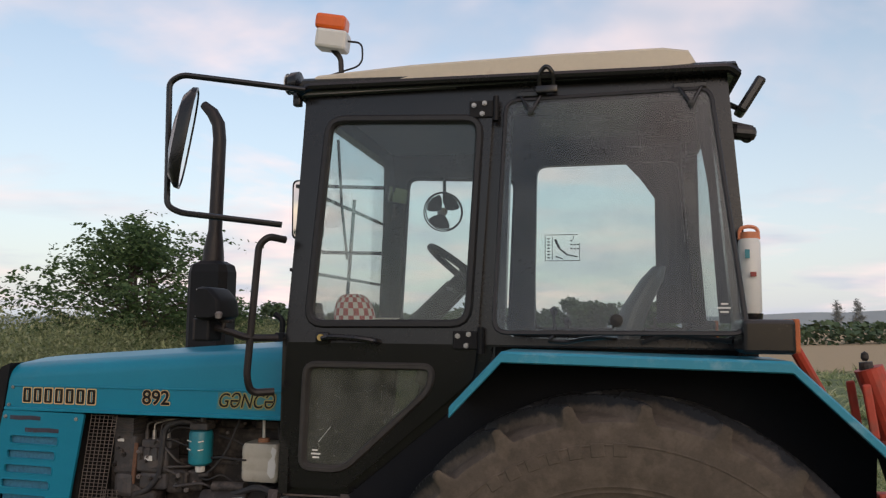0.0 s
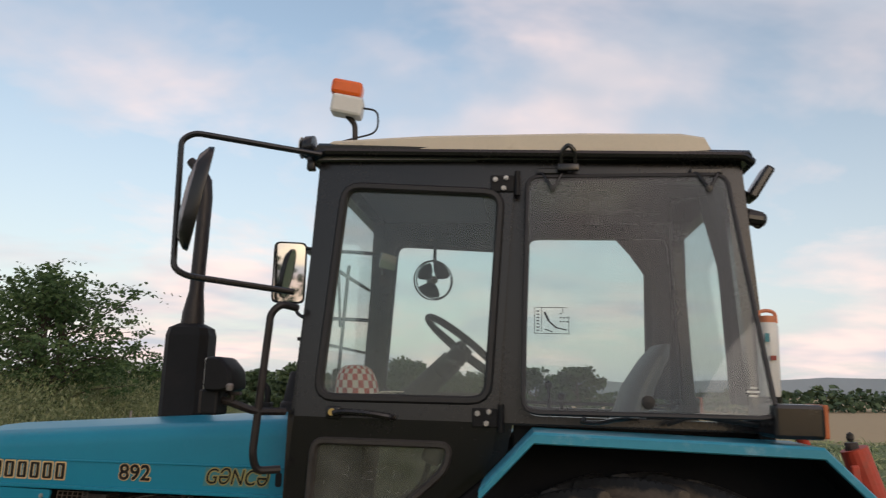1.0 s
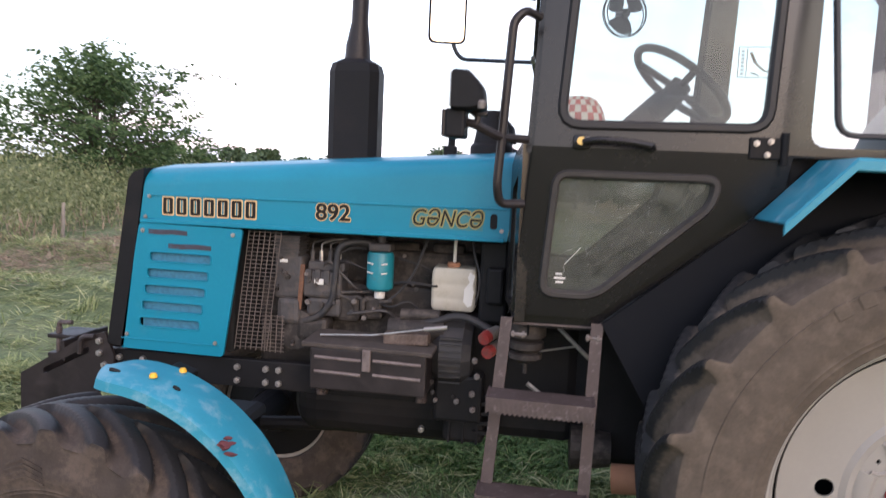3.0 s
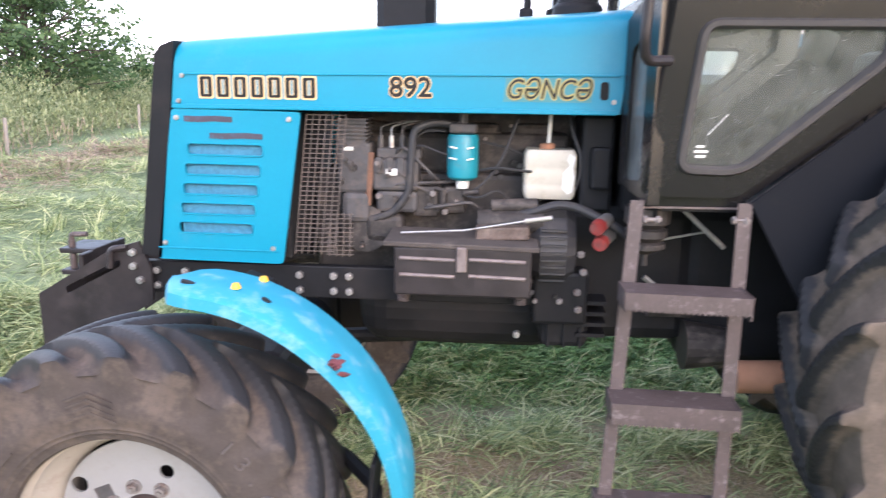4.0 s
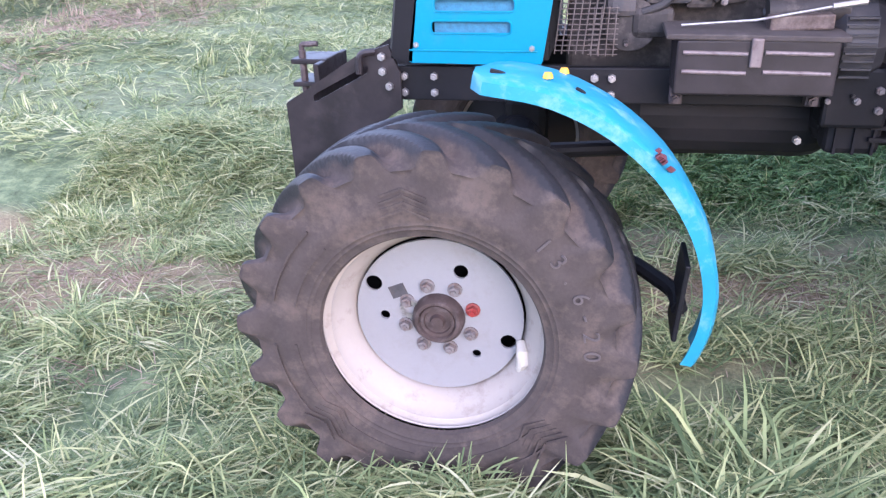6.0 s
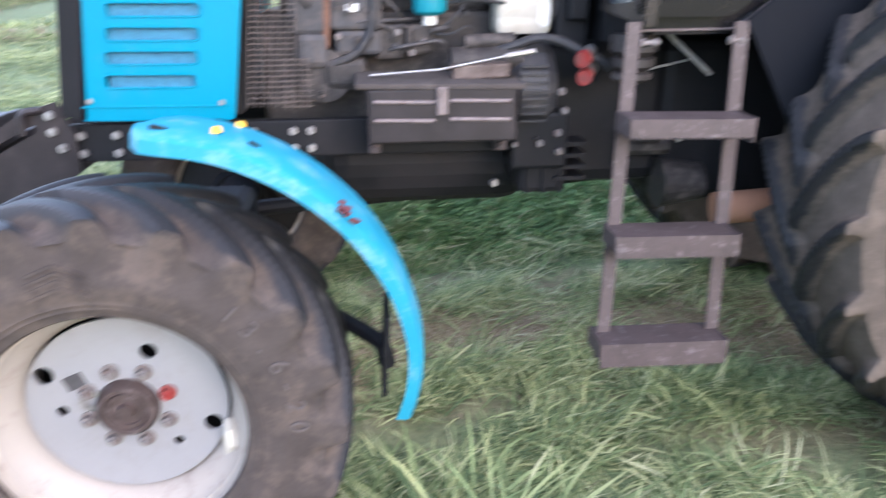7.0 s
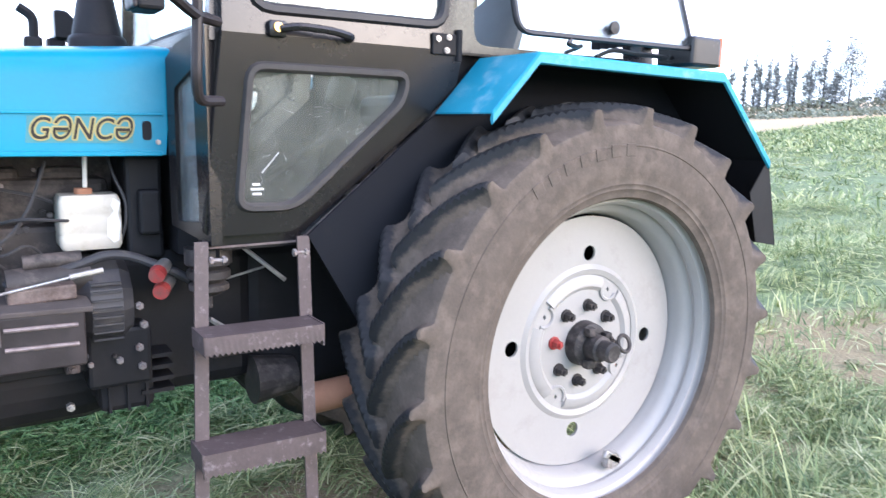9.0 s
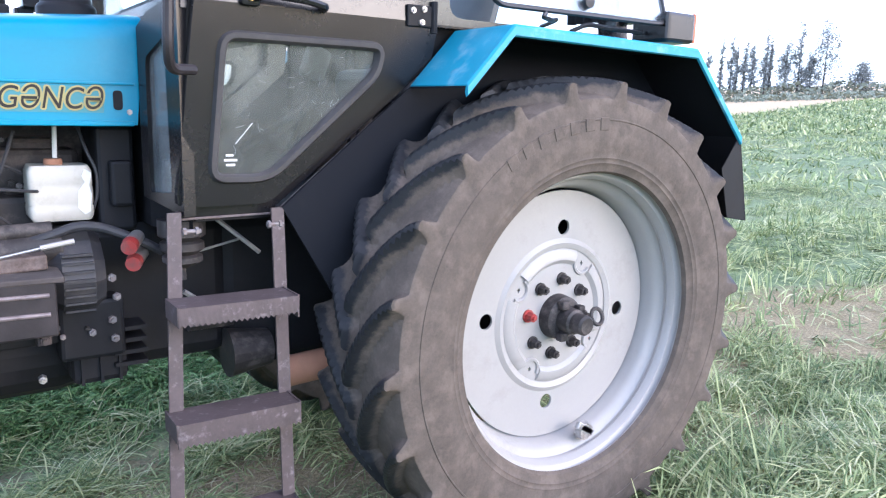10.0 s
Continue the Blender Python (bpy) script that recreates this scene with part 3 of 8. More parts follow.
def build_hood():
    bm = B()
    secs = []
    for x0, x1, f in ((-2.575, -2.600, 0.0), (-2.2, -2.2, 0.28), (-1.7, -1.7, 0.65), (-1.225, -1.255, 1.0)):
        top = 1.602 + 0.098 * f
        s = hood_section(0, 0.345, 1.405, top)
        for p in s:
            g = (p.z - 1.405) / (top - 1.405)
            p.x = x1 + (x0 - x1) * max(0, min(1, g))
        secs.append(s)
    shell = []
    for sec in secs:
        mid = Vector((sec[0].x, 0, 1.40))
        inner = [p + (mid - p).normalized() * 0.006 for p in sec]
        shell.append(sec + inner[::-1])
    loft(bm, shell)
    hood = part("hood", bm, BLUE, tractor, "glossy light-blue engine hood with raised crease", smooth=True)
    # lower lip and crease strip along the side
    for s in (-1, 1):
        bm = B()
        box(bm, (-1.93, s * 0.349, 1.409), (1.33, 0.012, 0.014), bevel=0.003)
        part("lower_lip", bm, BLUE, hood)
        bm = B()
        box(bm, (-1.91, s * 0.347, 1.510), (1.30, 0.006, 0.007), rot=(0, -0.4, 0), bevel=0.002)
        part("crease_strip", bm, BLUE, hood)
    for p in ((-2.56, -0.347, 1.50), (-2.575, -0.347, 1.425), (-1.275, -0.347, 1.44)):
        bm = B()
        bolt(bm, p, 0.008, 0.004)
        part("hood_screw", bm, STEEL, hood)
    # dark plate on the surface, painted as the shade of an open slot
    bm = B()
    plate(bm, rounded([(-1.315, 1.445), (-1.291, 1.445), (-1.291, 1.497), (-1.315, 1.497)], 0.011), [],
          lambda u, v: (u, -0.3475, v), lambda u, v: (u, -0.345, v))
    part("latch_slot", bm, DARK, hood)
    # maker's name: plain dark bars with a gold edge
    for k in range(7):
        x = -2.330 + (k - 3) * 0.0525
        for name, y, grow, mat in (("name_bar_edge", -0.3472, 0.0048, DECAL_GOLD), ("name_bar", -0.3482, 0.0, DECAL_BLACK)):
            w, hh = 0.0185 + grow, 0.0300 + grow
            slit = rounded([(x - 0.0065 + grow * 0.7, 1.446), (x + 0.0065 - grow * 0.7, 1.446), (x + 0.0065 - grow * 0.7, 1.490), (x - 0.0065 + grow * 0.7, 1.490)], 0.002, 2)
            bm = B()
            plate(bm, rounded([(x - w, 1.468 - hh), (x + w, 1.468 - hh), (x + w, 1.468 + hh), (x - w, 1.468 + hh)], 0.006, 2), [slit], lambda u, v: (u, y, v), lambda u, v: (u, y + 0.0015, v))
            part(name, bm, mat, hood)
    for text, size, x, z, it, w, col, back in (("892", 0.080, -1.868, 1.472, 0, 0.122, DECAL_BLACK, DECAL_GOLD),
                                               ("GƏNCƏ", 0.080, -1.466, 1.471, 0.25, 0.243, DECAL_BLACK, DECAL_OLIVE)):
        if it:
            bm = B()
            plate(bm, [(x - 0.130, z - 0.034), (x + 0.126, z - 0.034), (x + 0.134, z + 0.034), (x - 0.122, z + 0.034)], [], lambda u, v: (u, -0.3463, v), lambda u, v: (u, -0.345, v))
            part("decal_film", bm, DECAL_FILM, hood)
        label = "slanted dark lettering with olive outline" if it else "black lettering with gold outline"
        lettering("lettering_edge", text, size, x, -0.3472, z, w, 0.0050 if not it else 0.0045, 12, it, back, hood, label)
        lettering("lettering", text, size, x, -0.3492, z, w, 0.0016 if not it else 0.0, 6, it, col, hood, label)
    return hood


def build_nose():
    bm = B()
    prof = [(-2.578, 1.602), (-2.622, 1.585), (-2.64, 1.56), (-2.725, 0.945), (-2.66, 0.935), (-2.602, 1.402)]
    secs = []
    for y, inset in ((-0.352, 0.0), (-0.30, -0.02), (0.0, -0.035), (0.30, -0.02), (0.352, 0.0)):
        secs.append([Vector((x + (inset if i in (1, 2, 3) else 0), y, z + (0.012 if i in (0, 1) and abs(y) < 0.3 else 0))) for i, (x, z) in enumerate(prof)])
    loft(bm, secs)
    nose = part("radiator_nose", bm, BLACK_FLAT, tractor, "black plastic radiator nose surround", smooth=False)
    bm = B()
    for k in range(11):
        z = 1.02 + k * 0.045
        x = -2.742 + (z - 0.945) * 0.137
        box(bm, (x - 0.012, 0, z), (0.02, 0.46, 0.014))
    part("front_grille", bm, DARK, nose)


def build_side_panels():
    for s in (-1, 1):
        outer = rounded([(-2.598, 1.402), (-2.672, 0.932), (-2.268, 0.926), (-2.199, 1.397)], 0.012, 2)
        holes = []
        for k in range(5):
            z = 1.281 - k * 0.0612
            x0 = -2.556 - k * 0.0102
            holes.append(rounded([(x0, z - 0.018), (x0 + 0.238, z - 0.020), (x0 + 0.238, z + 0.016), (x0, z + 0.018)], 0.013, 4))
        bm = B()
        plate(bm, outer, holes, lambda u, v: (u, s * 0.352, v), lambda u, v: (u, s * 0.340, v))
        panel = part("side_panel", bm, BLUE, tractor, "light-blue steel radiator side panel with five slots")
        bm = B()
        box(bm, (-2.44, s * 0.333, 1.155), (0.30, 0.006, 0.31), rot=(0, 0, 0))
        part("slot_mesh", bm, GRILLE, panel, "blue perforated mesh behind the slots")
        if s < 0:
            bm = B()
            for h in holes:
                sweep_frame(bm, h, lambda u, v, d: (u, -0.352 - d, v), 0.006, 0.003, 0.0)
            part("slot_rim", bm, BLUE, panel)
            for x, z, w, tilt in ((-2.485, 1.372, 0.15, -1.0), (-2.40, 1.322, 0.165, -2.0)):
                bm = B()
                plate(bm, [(x - w / 2, z - 0.008), (x - w * 0.2, z - 0.010), (x + w * 0.1, z - 0.007), (x + w / 2, z - 0.009), (x + w / 2, z + 0.007), (x + w * 0.2, z + 0.010), (x - w * 0.3, z + 0.008), (x - w / 2, z + 0.009)], [], lambda u, v: (u, -0.3535, v), lambda u, v: (u, -0.352, v))
                part("worn_decal", bm, DECAL_FADED, panel, "scraped dark decal strip")
            bm = B()
            box(bm, (-2.475, -0.3535, 0.968), (0.385, 0.004, 0.005), rot=(0, 0.5, 0), bevel=0.0015)
            part("bottom_crease", bm, BLUE, panel)
            for x, z in ((-2.583, 1.375), (-2.235, 1.375), (-2.645, 0.985), (-2.298, 0.975)):
                bm = B()
                bolt(bm, (x, -0.352, z), 0.009, 0.005)
                part("panel_screw", bm, STEEL, panel)


hood = build_hood()
build_nose()
build_side_panels()


# -- wheels --
def tyre_mesh(bm, c, r_out, r_rim, width, lugs, lug_h, phase=0.0, steps=22, fat=0.024, reach=0.26, fade=0.8, hollow=0.0):
    """Ag tyre moulded in one: casing, ribbed sidewalls and slanting lugs that flare out over the shoulder."""
    r_base = r_out - lug_h
    hw = width / 2
    h = r_base - r_rim
    pitch = math.tau / lugs
    lead = 1.25 * hw / r_out
    worn = bm.verts.layers.float.new("worn")
    # rows from the tread centre to the bead: (v, base radius, base offset, top radius, top offset)
    rows = []
    for i in range(15):
        v = i / 14
        rows.append((v, r_base - 0.022 * v ** 4, 0.95 * v, r_out - 0.016 * v ** 3, 1.01 * v))
    end_r, end_o = r_base - reach * h, 0.985
    for i in range(1, 9):
        f = i / 8
        br = (r_base - 0.022) * (1 - f) ** 2 + (r_base - 0.05 * h - hollow * h) * 2 * f * (1 - f) + end_r * f * f
        bo = 0.95 * (1 - f) ** 2 + (0.995 - hollow) * 2 * f * (1 - f) + end_o * f * f
        tr = (r_out - 0.016) * (1 - f) + end_r * f
        to = 1.01 + (end_o - 1.01) * f
        rows.append((1 + 0.5 * f, br, bo, tr, to))
    ribs = [(0.72, 0.987), (0.715, 0.998), (0.70, 0.998), (0.695, 0.988), (0.685, 0.988), (0.68, 1.0), (0.665, 1.0), (0.66, 0.99), (0.60, 0.996)]
    side = [q for q in ribs if q[0] < 0.98 - reach] + [ (0.48, 1.0), (0.38, 0.995),
            (0.28, 0.975), (0.22, 0.955), (0.20, 0.96), (0.18, 0.945), (0.15, 0.935), (0.135, 0.94), (0.12, 0.925), (0.07, 0.90), (0.03, 0.89), (0.0, 0.82)]
    rows += [(2.0, r_rim + h * f, o, r_rim + h * f, o) for f, o in side]

    def mould(v, th, sgn):
        """0 in the hollow, 1 on top of the lug."""
        th0 = phase + (0 if sgn < 0 else pitch / 2)
        d = (th - th0 - lead * max(0.0, 1 - v) ** 1.35) / pitch
        d = (d - round(d)) * pitch * r_out
        slope = lead * r_out / hw * 1.35 * max(0.0, 1 - v) ** 0.35
        w = fat * math.hypot(1, slope)
        if v > 1:
            f = (v - 1) / 0.5
            w *= 1 + 1.1 * f
            m = 1 / (1 + (abs(d) / w) ** 6)
            return m * (1 - f) ** fade, d
        return 1 / (1 + (abs(d) / w) ** 6), d

    n = lugs * steps
    grid = []
    for sgn in (-1, 1):
        block = []
        for v, br, bo, tr, to in rows:
            if sgn > 0 and v == 0:
                block.append(grid[0][0])
                continue
            ring = []
            for k in range(n):
                th = k * math.tau / n
                if v < 1.5:
                    m, d = mould(v, th, sgn)
                    if v == 0:
                        m = max(m, mould(v, th, 1)[0])
                    # the hollows are shallow bowls
                    g = max(m, 0.06)
                    edge = m * max(0.0, min(1.0, (1.12 - v) / 0.25))
                else:
                    g, edge = 0.0, 0.0
                r, o = br + (tr - br) * g, bo + (to - bo) * g
                vert = bm.verts.new((c[0] + r * math.cos(th), c[1] + sgn * o * hw, c[2] + r * math.sin(th)))
                vert[worn] = edge
                ring.append(vert)
            block.append(ring)
        grid.append(block)
        for a, b in zip(block, block[1:]):
            for k in range(n):
                q = (a[k], a[(k + 1) % n], b[(k + 1) % n], b[k])
                bm.faces.new(q if sgn > 0 else q[::-1])
    return bm


def hub_nut(bm, c, radius, a, y0, r=0.017, h=0.03):
    p = (c[0] + radius * math.cos(a), y0, c[2] + radius * math.sin(a))
    bolt(bm, p, r, h * 0.6)
    rod(bm, (p[0], y0 + 0.002, p[2]), (p[0], y0 - 0.004, p[2]), r * 1.35, r * 1.35, 12)


def build_rear_wheel(y_flange, s):
    """s = -1: the near side; +1: mirrored."""
    cx, cz = -0.014, 0.783
    yf = y_flange
    inn = -s
    bm = B()
    prof = [(0.503, 0.004), (0.506, 0.0), (0.511, 0.003), (0.511, 0.012), (0.505, 0.018), (0.490, 0.022), (0.480, 0.040), (0.478, 0.050), (0.484, 0.058), (0.482, 0.066), (0.464, 0.080), (0.454, 0.092), (0.450, 0.105), (0.440, 0.135), (0.435, 0.17), (0.445, 0.30), (0.475, 0.33), (0.495, 0.34)]
    lathe(bm, [(r, yf + inn * o) for r, o in prof], (cx, 0, cz), 96)
    rim = part("rear_wheel", bm, RIM_GREY, tractor, "large silver-grey steel rear wheel with deep-lug tyre", smooth=True)
    yd = yf + inn * 0.133
    bm = B()
    holes = [circle(cx + 0.307 * math.cos(a), cz + 0.307 * math.sin(a), 0.026, 20) for a in (-0.05, 1.525, 3.07, 4.631)]
    squares = []
    for a in (2.58, 1.01, 4.15, 5.72):
        u, v = cx + 0.205 * math.cos(a), cz + 0.205 * math.sin(a)
        squares.append([(u - 0.007, v), (u, v - 0.009), (u + 0.007, v), (u, v + 0.009)])
    plate(bm, circle(cx, cz, 0.432, 72), holes + squares, lambda u, v: (u, yd, v), lambda u, v: (u, yd + inn * 0.008, v))
    part("wheel_disc", bm, RIM_GREY, rim, "silver-grey painted wheel disc with round holes")
    # embossed ring broken by four hollows
    for q in range(4):
        bm = B()
        a0 = 2.58 + q * math.pi / 2 + 0.20
        secs = []
        for i in range(13):
            a = a0 + i * (math.pi / 2 - 0.40) / 12
            row = []
            for r, o in ((0.234, 0.0), (0.220, 0.010), (0.196, 0.011), (0.182, 0.0)):
                row.append(Vector((cx + r * math.cos(a), yd - inn * o, cz + r * math.sin(a))))
            secs.append(row)
        loft(bm, secs)
        # curl round the hollow
        ac = 2.58 + q * math.pi / 2
        pts = []
        for i in range(9):
            b = ac + math.pi / 2 + i * math.pi / 8 + (0.0)
            pts.append((cx + 0.205 * math.cos(ac) + 0.036 * math.cos(b), yd - inn * 0.002, cz + 0.205 * math.sin(ac) + 0.036 * math.sin(b)))
        tube(bm, pts, 0.007, 6)
        part("embossed_bead", bm, RIM_GREY, rim, smooth=True)
    bm = B()
    lathe(bm, [(0.270, yd), (0.254, yd - inn * 0.009), (0.236, yd - inn * 0.003)], (cx, 0, cz), 72)
    part("embossed_ring", bm, RIM_GREY, rim, smooth=True)
    if s < 0:
        for k in range(8):
            bm = B()
            hub_nut(bm, (cx, 0, cz), 0.130, 0.655 + k * math.tau / 8, yd - inn * 0.002, 0.0165, 0.05)
            part("wheel_nut", bm, RED if k == 3 else GREASY, rim, "red-painted wheel nut" if k == 3 else "rusty dark wheel nut")
    bm = B()
    lathe(bm, [(0.0, yd - inn * 0.050), (0.062, yd - inn * 0.050), (0.074, yd - inn * 0.042), (0.078, yd)], (cx, 0, cz), 32)
    lathe(bm, [(0.0, yd - inn * 0.150), (0.027, yd - inn * 0.150), (0.034, yd - inn * 0.142), (0.034, yd - inn * 0.10), (0.043, yd - inn * 0.095), (0.045, yd - inn * 0.045)], (cx, 0, cz), 28)
    box(bm, (cx - 0.025, yd - inn * 0.062, cz + 0.055), (0.035, 0.03, 0.03), bevel=0.006)
    box(bm, (cx - 0.025, yd - inn * 0.062, cz - 0.055), (0.035, 0.03, 0.03), bevel=0.006)
    box(bm, (cx + 0.05, yd - inn * 0.062, cz + 0.03), (0.03, 0.03, 0.03), bevel=0.006)
    part("axle_hub", bm, GREASY, rim, "greasy dark axle hub", smooth=True)
    if s < 0:
        bm = B()
        pts = [(cx + 0.085 + 0.026 * math.cos(a), yd - 0.11 + 0.01 * math.sin(a), cz + 0.012 + 0.026 * math.sin(a)) for a in [i * math.tau / 14 for i in range(15)]]
        tube(bm, pts, 0.007, 8)
        part("lifting_ring", bm, GREASY, rim, smooth=True)
        bm = B()
        lathe(bm, [(0.0, yf + 0.05), (0.03, yf + 0.05), (0.034, yf + 0.075), (0.012, yf + 0.085)], (cx + 0.10, 0, cz - 0.42), 14)
        box(bm, (cx + 0.10, yf + 0.06, cz - 0.41), (0.09, 0.02, 0.03), rot=(0, 30, 0), bevel=0.006)
        part("valve_bracket", bm, STEEL, rim)
    bm = B()
    tyre_mesh(bm, (cx, yf + inn * 0.175, cz), 0.802, 0.500, 0.43, 22, 0.052, radians(3.0), 24 if s < 0 else 12, 0.021, 0.28, 0.7, 0.03)
    part("tyre", bm, TYRE, rim, "dusty black rear tractor tyre with angled lugs", smooth=True)
    return rim


def build_front_wheel(y_flange, s):
    cx, cz = -2.45, 0.405
    inn = -s
    yf = y_flange
    bm = B()
    prof = [(0.279, 0.003), (0.282, 0.0), (0.288, 0.004), (0.287, 0.014), (0.268, 0.02), (0.261, 0.045), (0.248, 0.058), (0.236, 0.085), (0.224, 0.105), (0.221, 0.14), (0.235, 0.23), (0.258, 0.24), (0.28, 0.25)]
    lathe(bm, [(r, yf + inn * o) for r, o in prof], (cx, 0, cz), 80)
    rim = part("front_wheel", bm, RIM_CREAM, tractor, "cream steel front wheel with muddy lug tyre", smooth=True)
    yd = yf + inn * 0.094
    bm = B()
    holes = [circle(cx + q * math.cos(a), cz + q * math.sin(a), r, 16) for q, a, r in ((0.146, 1.15, 0.019), (0.190, 2.66, 0.022), (0.190, 5.95, 0.021), (0.144, 3.17, 0.013), (0.142, 5.46, 0.012))]
    plate(bm, circle(cx, cz, 0.219, 60), holes, lambda u, v: (u, yd, v), lambda u, v: (u, yd + inn * 0.008, v))
    part("wheel_disc", bm, RIM_FRONT, rim, "pale grey wheel disc with round holes")
    if s < 0:
        for k in range(8):
            bm = B()
            hub_nut(bm, (cx, 0, cz), 0.093, 0.30 + k * math.tau / 8, yd, 0.0145, 0.03)
            part("wheel_nut", bm, RED if k == 0 else NUT, rim, "red-painted wheel nut" if k == 0 else "rust-flecked grey wheel nut")
        bm = B()
        lathe(bm, [(0.014, yd - 0.008), (0.026, yd - 0.008), (0.028, yd)], (cx - 0.075, 0, cz + 0.022), 16)
        part("washer", bm, STEEL, rim)
        bm = B()
        box(bm, (cx - 0.105, yd - 0.002, cz + 0.07), (0.042, 0.003, 0.034), rot=(0, -22, 0))
        part("plate_tag", bm, IRON_GREY, rim)
        bm = B()
        tube(bm, [(cx + 0.212, yd + 0.002, cz - 0.062), (cx + 0.218, yd - 0.026, cz - 0.075), (cx + 0.221, yd - 0.032, cz - 0.10), (cx + 0.214, yd - 0.022, cz - 0.128)], 0.016, 10, radii=[0.012, 0.016, 0.018, 0.013])
        part("valve_cover", bm, TANK, rim, "cream rubber valve cover", smooth=True)
    bm = B()
    lathe(bm, [(0.0, yd - inn * 0.034), (0.016, yd - inn * 0.034), (0.02, yd - inn * 0.022), (0.034, yd - inn * 0.022), (0.036, yd - inn * 0.028), (0.044, yd - inn * 0.028), (0.046, yd - inn * 0.024), (0.05, yd - inn * 0.032), (0.058, yd - inn * 0.032), (0.067, yd - inn * 0.02), (0.069, yd)], (cx, 0, cz), 36)
    part("hub_cap", bm, HUB_RUST, rim, "rusty dark hub cap", smooth=True)
    bm = B()
    tyre_mesh(bm, (cx, yf + inn * 0.125, cz), 0.508, 0.276, 0.345, 20, 0.046, radians(-3.0), 24 if s < 0 else 10, 0.034, 0.46, 0.45, 0.11)
    part("tyre", bm, TYRE_FRONT, rim, "mud-stained black front tractor tyre", smooth=True)
    # assumed final-drive shape, added as a dark disc for shade inside the rim
    bm = B()
    lathe(bm, [(0.262, yf + inn * 0.235), (0.262, yf + inn * 0.25), (0.20, yf + inn * 0.262), (0.13, yf + inn * 0.28), (0.115, yf + inn * 0.33), (0.0, yf + inn * 0.335)], (cx, 0, cz), 40)
    part("final_drive", bm, BLACK_FLAT, rim, "dull black disc added as shade inside the rim", smooth=True)
    return rim


rw = build_rear_wheel(-0.873, -1)
build_rear_wheel(0.873, 1)
fw = build_front_wheel(-1.0, -1)
fw_far = build_front_wheel(1.0, 1)
# both stand steered a hair to the near side
for wheel, y0, y1 in ((fw, -1.0, -1.027), (fw_far, 1.0, 0.973)):
    wheel.matrix_basis = Matrix.Translation((-2.466, y1, 0.394)) @ Matrix.Rotation(0.027, 4, "Z") @ Matrix.Translation((2.45, -y0, -0.405))


# -- cab --
FOLD = 1.72


def side_y(z):
    """The cab side is widest at the fold and leans in above and below it."""
    return -0.597 + ((z - FOLD) * 0.060 if z > FOLD else (FOLD - z) * 0.11)


def lay(pts):
    out = []
    for u, v in pts:
        k = (3.112 + side_y(v) - 0.02) / 2.532
        out.append((-0.064 + (u + 0.064) * k, 1.798 + (v - 1.798) * k))
    return out


CAB_DOOR = [(-1.212, 1.205), (-0.965, 1.205), (-0.50, 1.600), (-0.487, 1.72), (-0.432, 2.575), (-1.142, 2.600), (-1.190, 1.72)]
DOOR_WIN = [(-1.113, 1.785), (-0.520, 1.790), (-0.478, 2.518), (-1.047, 2.543)]
LOW_WIN = [(-1.124, 1.275), (-0.965, 1.272), (-0.655, 1.560), (-0.643, 1.640), (-1.114, 1.640)]
BACK_WIN = [(-0.392, 1.745), (0.352, 1.745), (0.300, 2.572), (-0.372, 2.570)]
PANE = [(-0.397, 1.765), (0.350, 1.770), (0.300, 2.588), (-0.388, 2.580)]
CAB_DOOR, DOOR_WIN, LOW_WIN = lay(CAB_DOOR), lay(DOOR_WIN), lay(LOW_WIN)


def at_pane(x, z, off=0.0):
    """On the near rear side window, which hangs from its top hinges with its lower edge pushed out."""
    return Vector((x, -0.566 - (2.585 - z) * 0.305 - off, z))


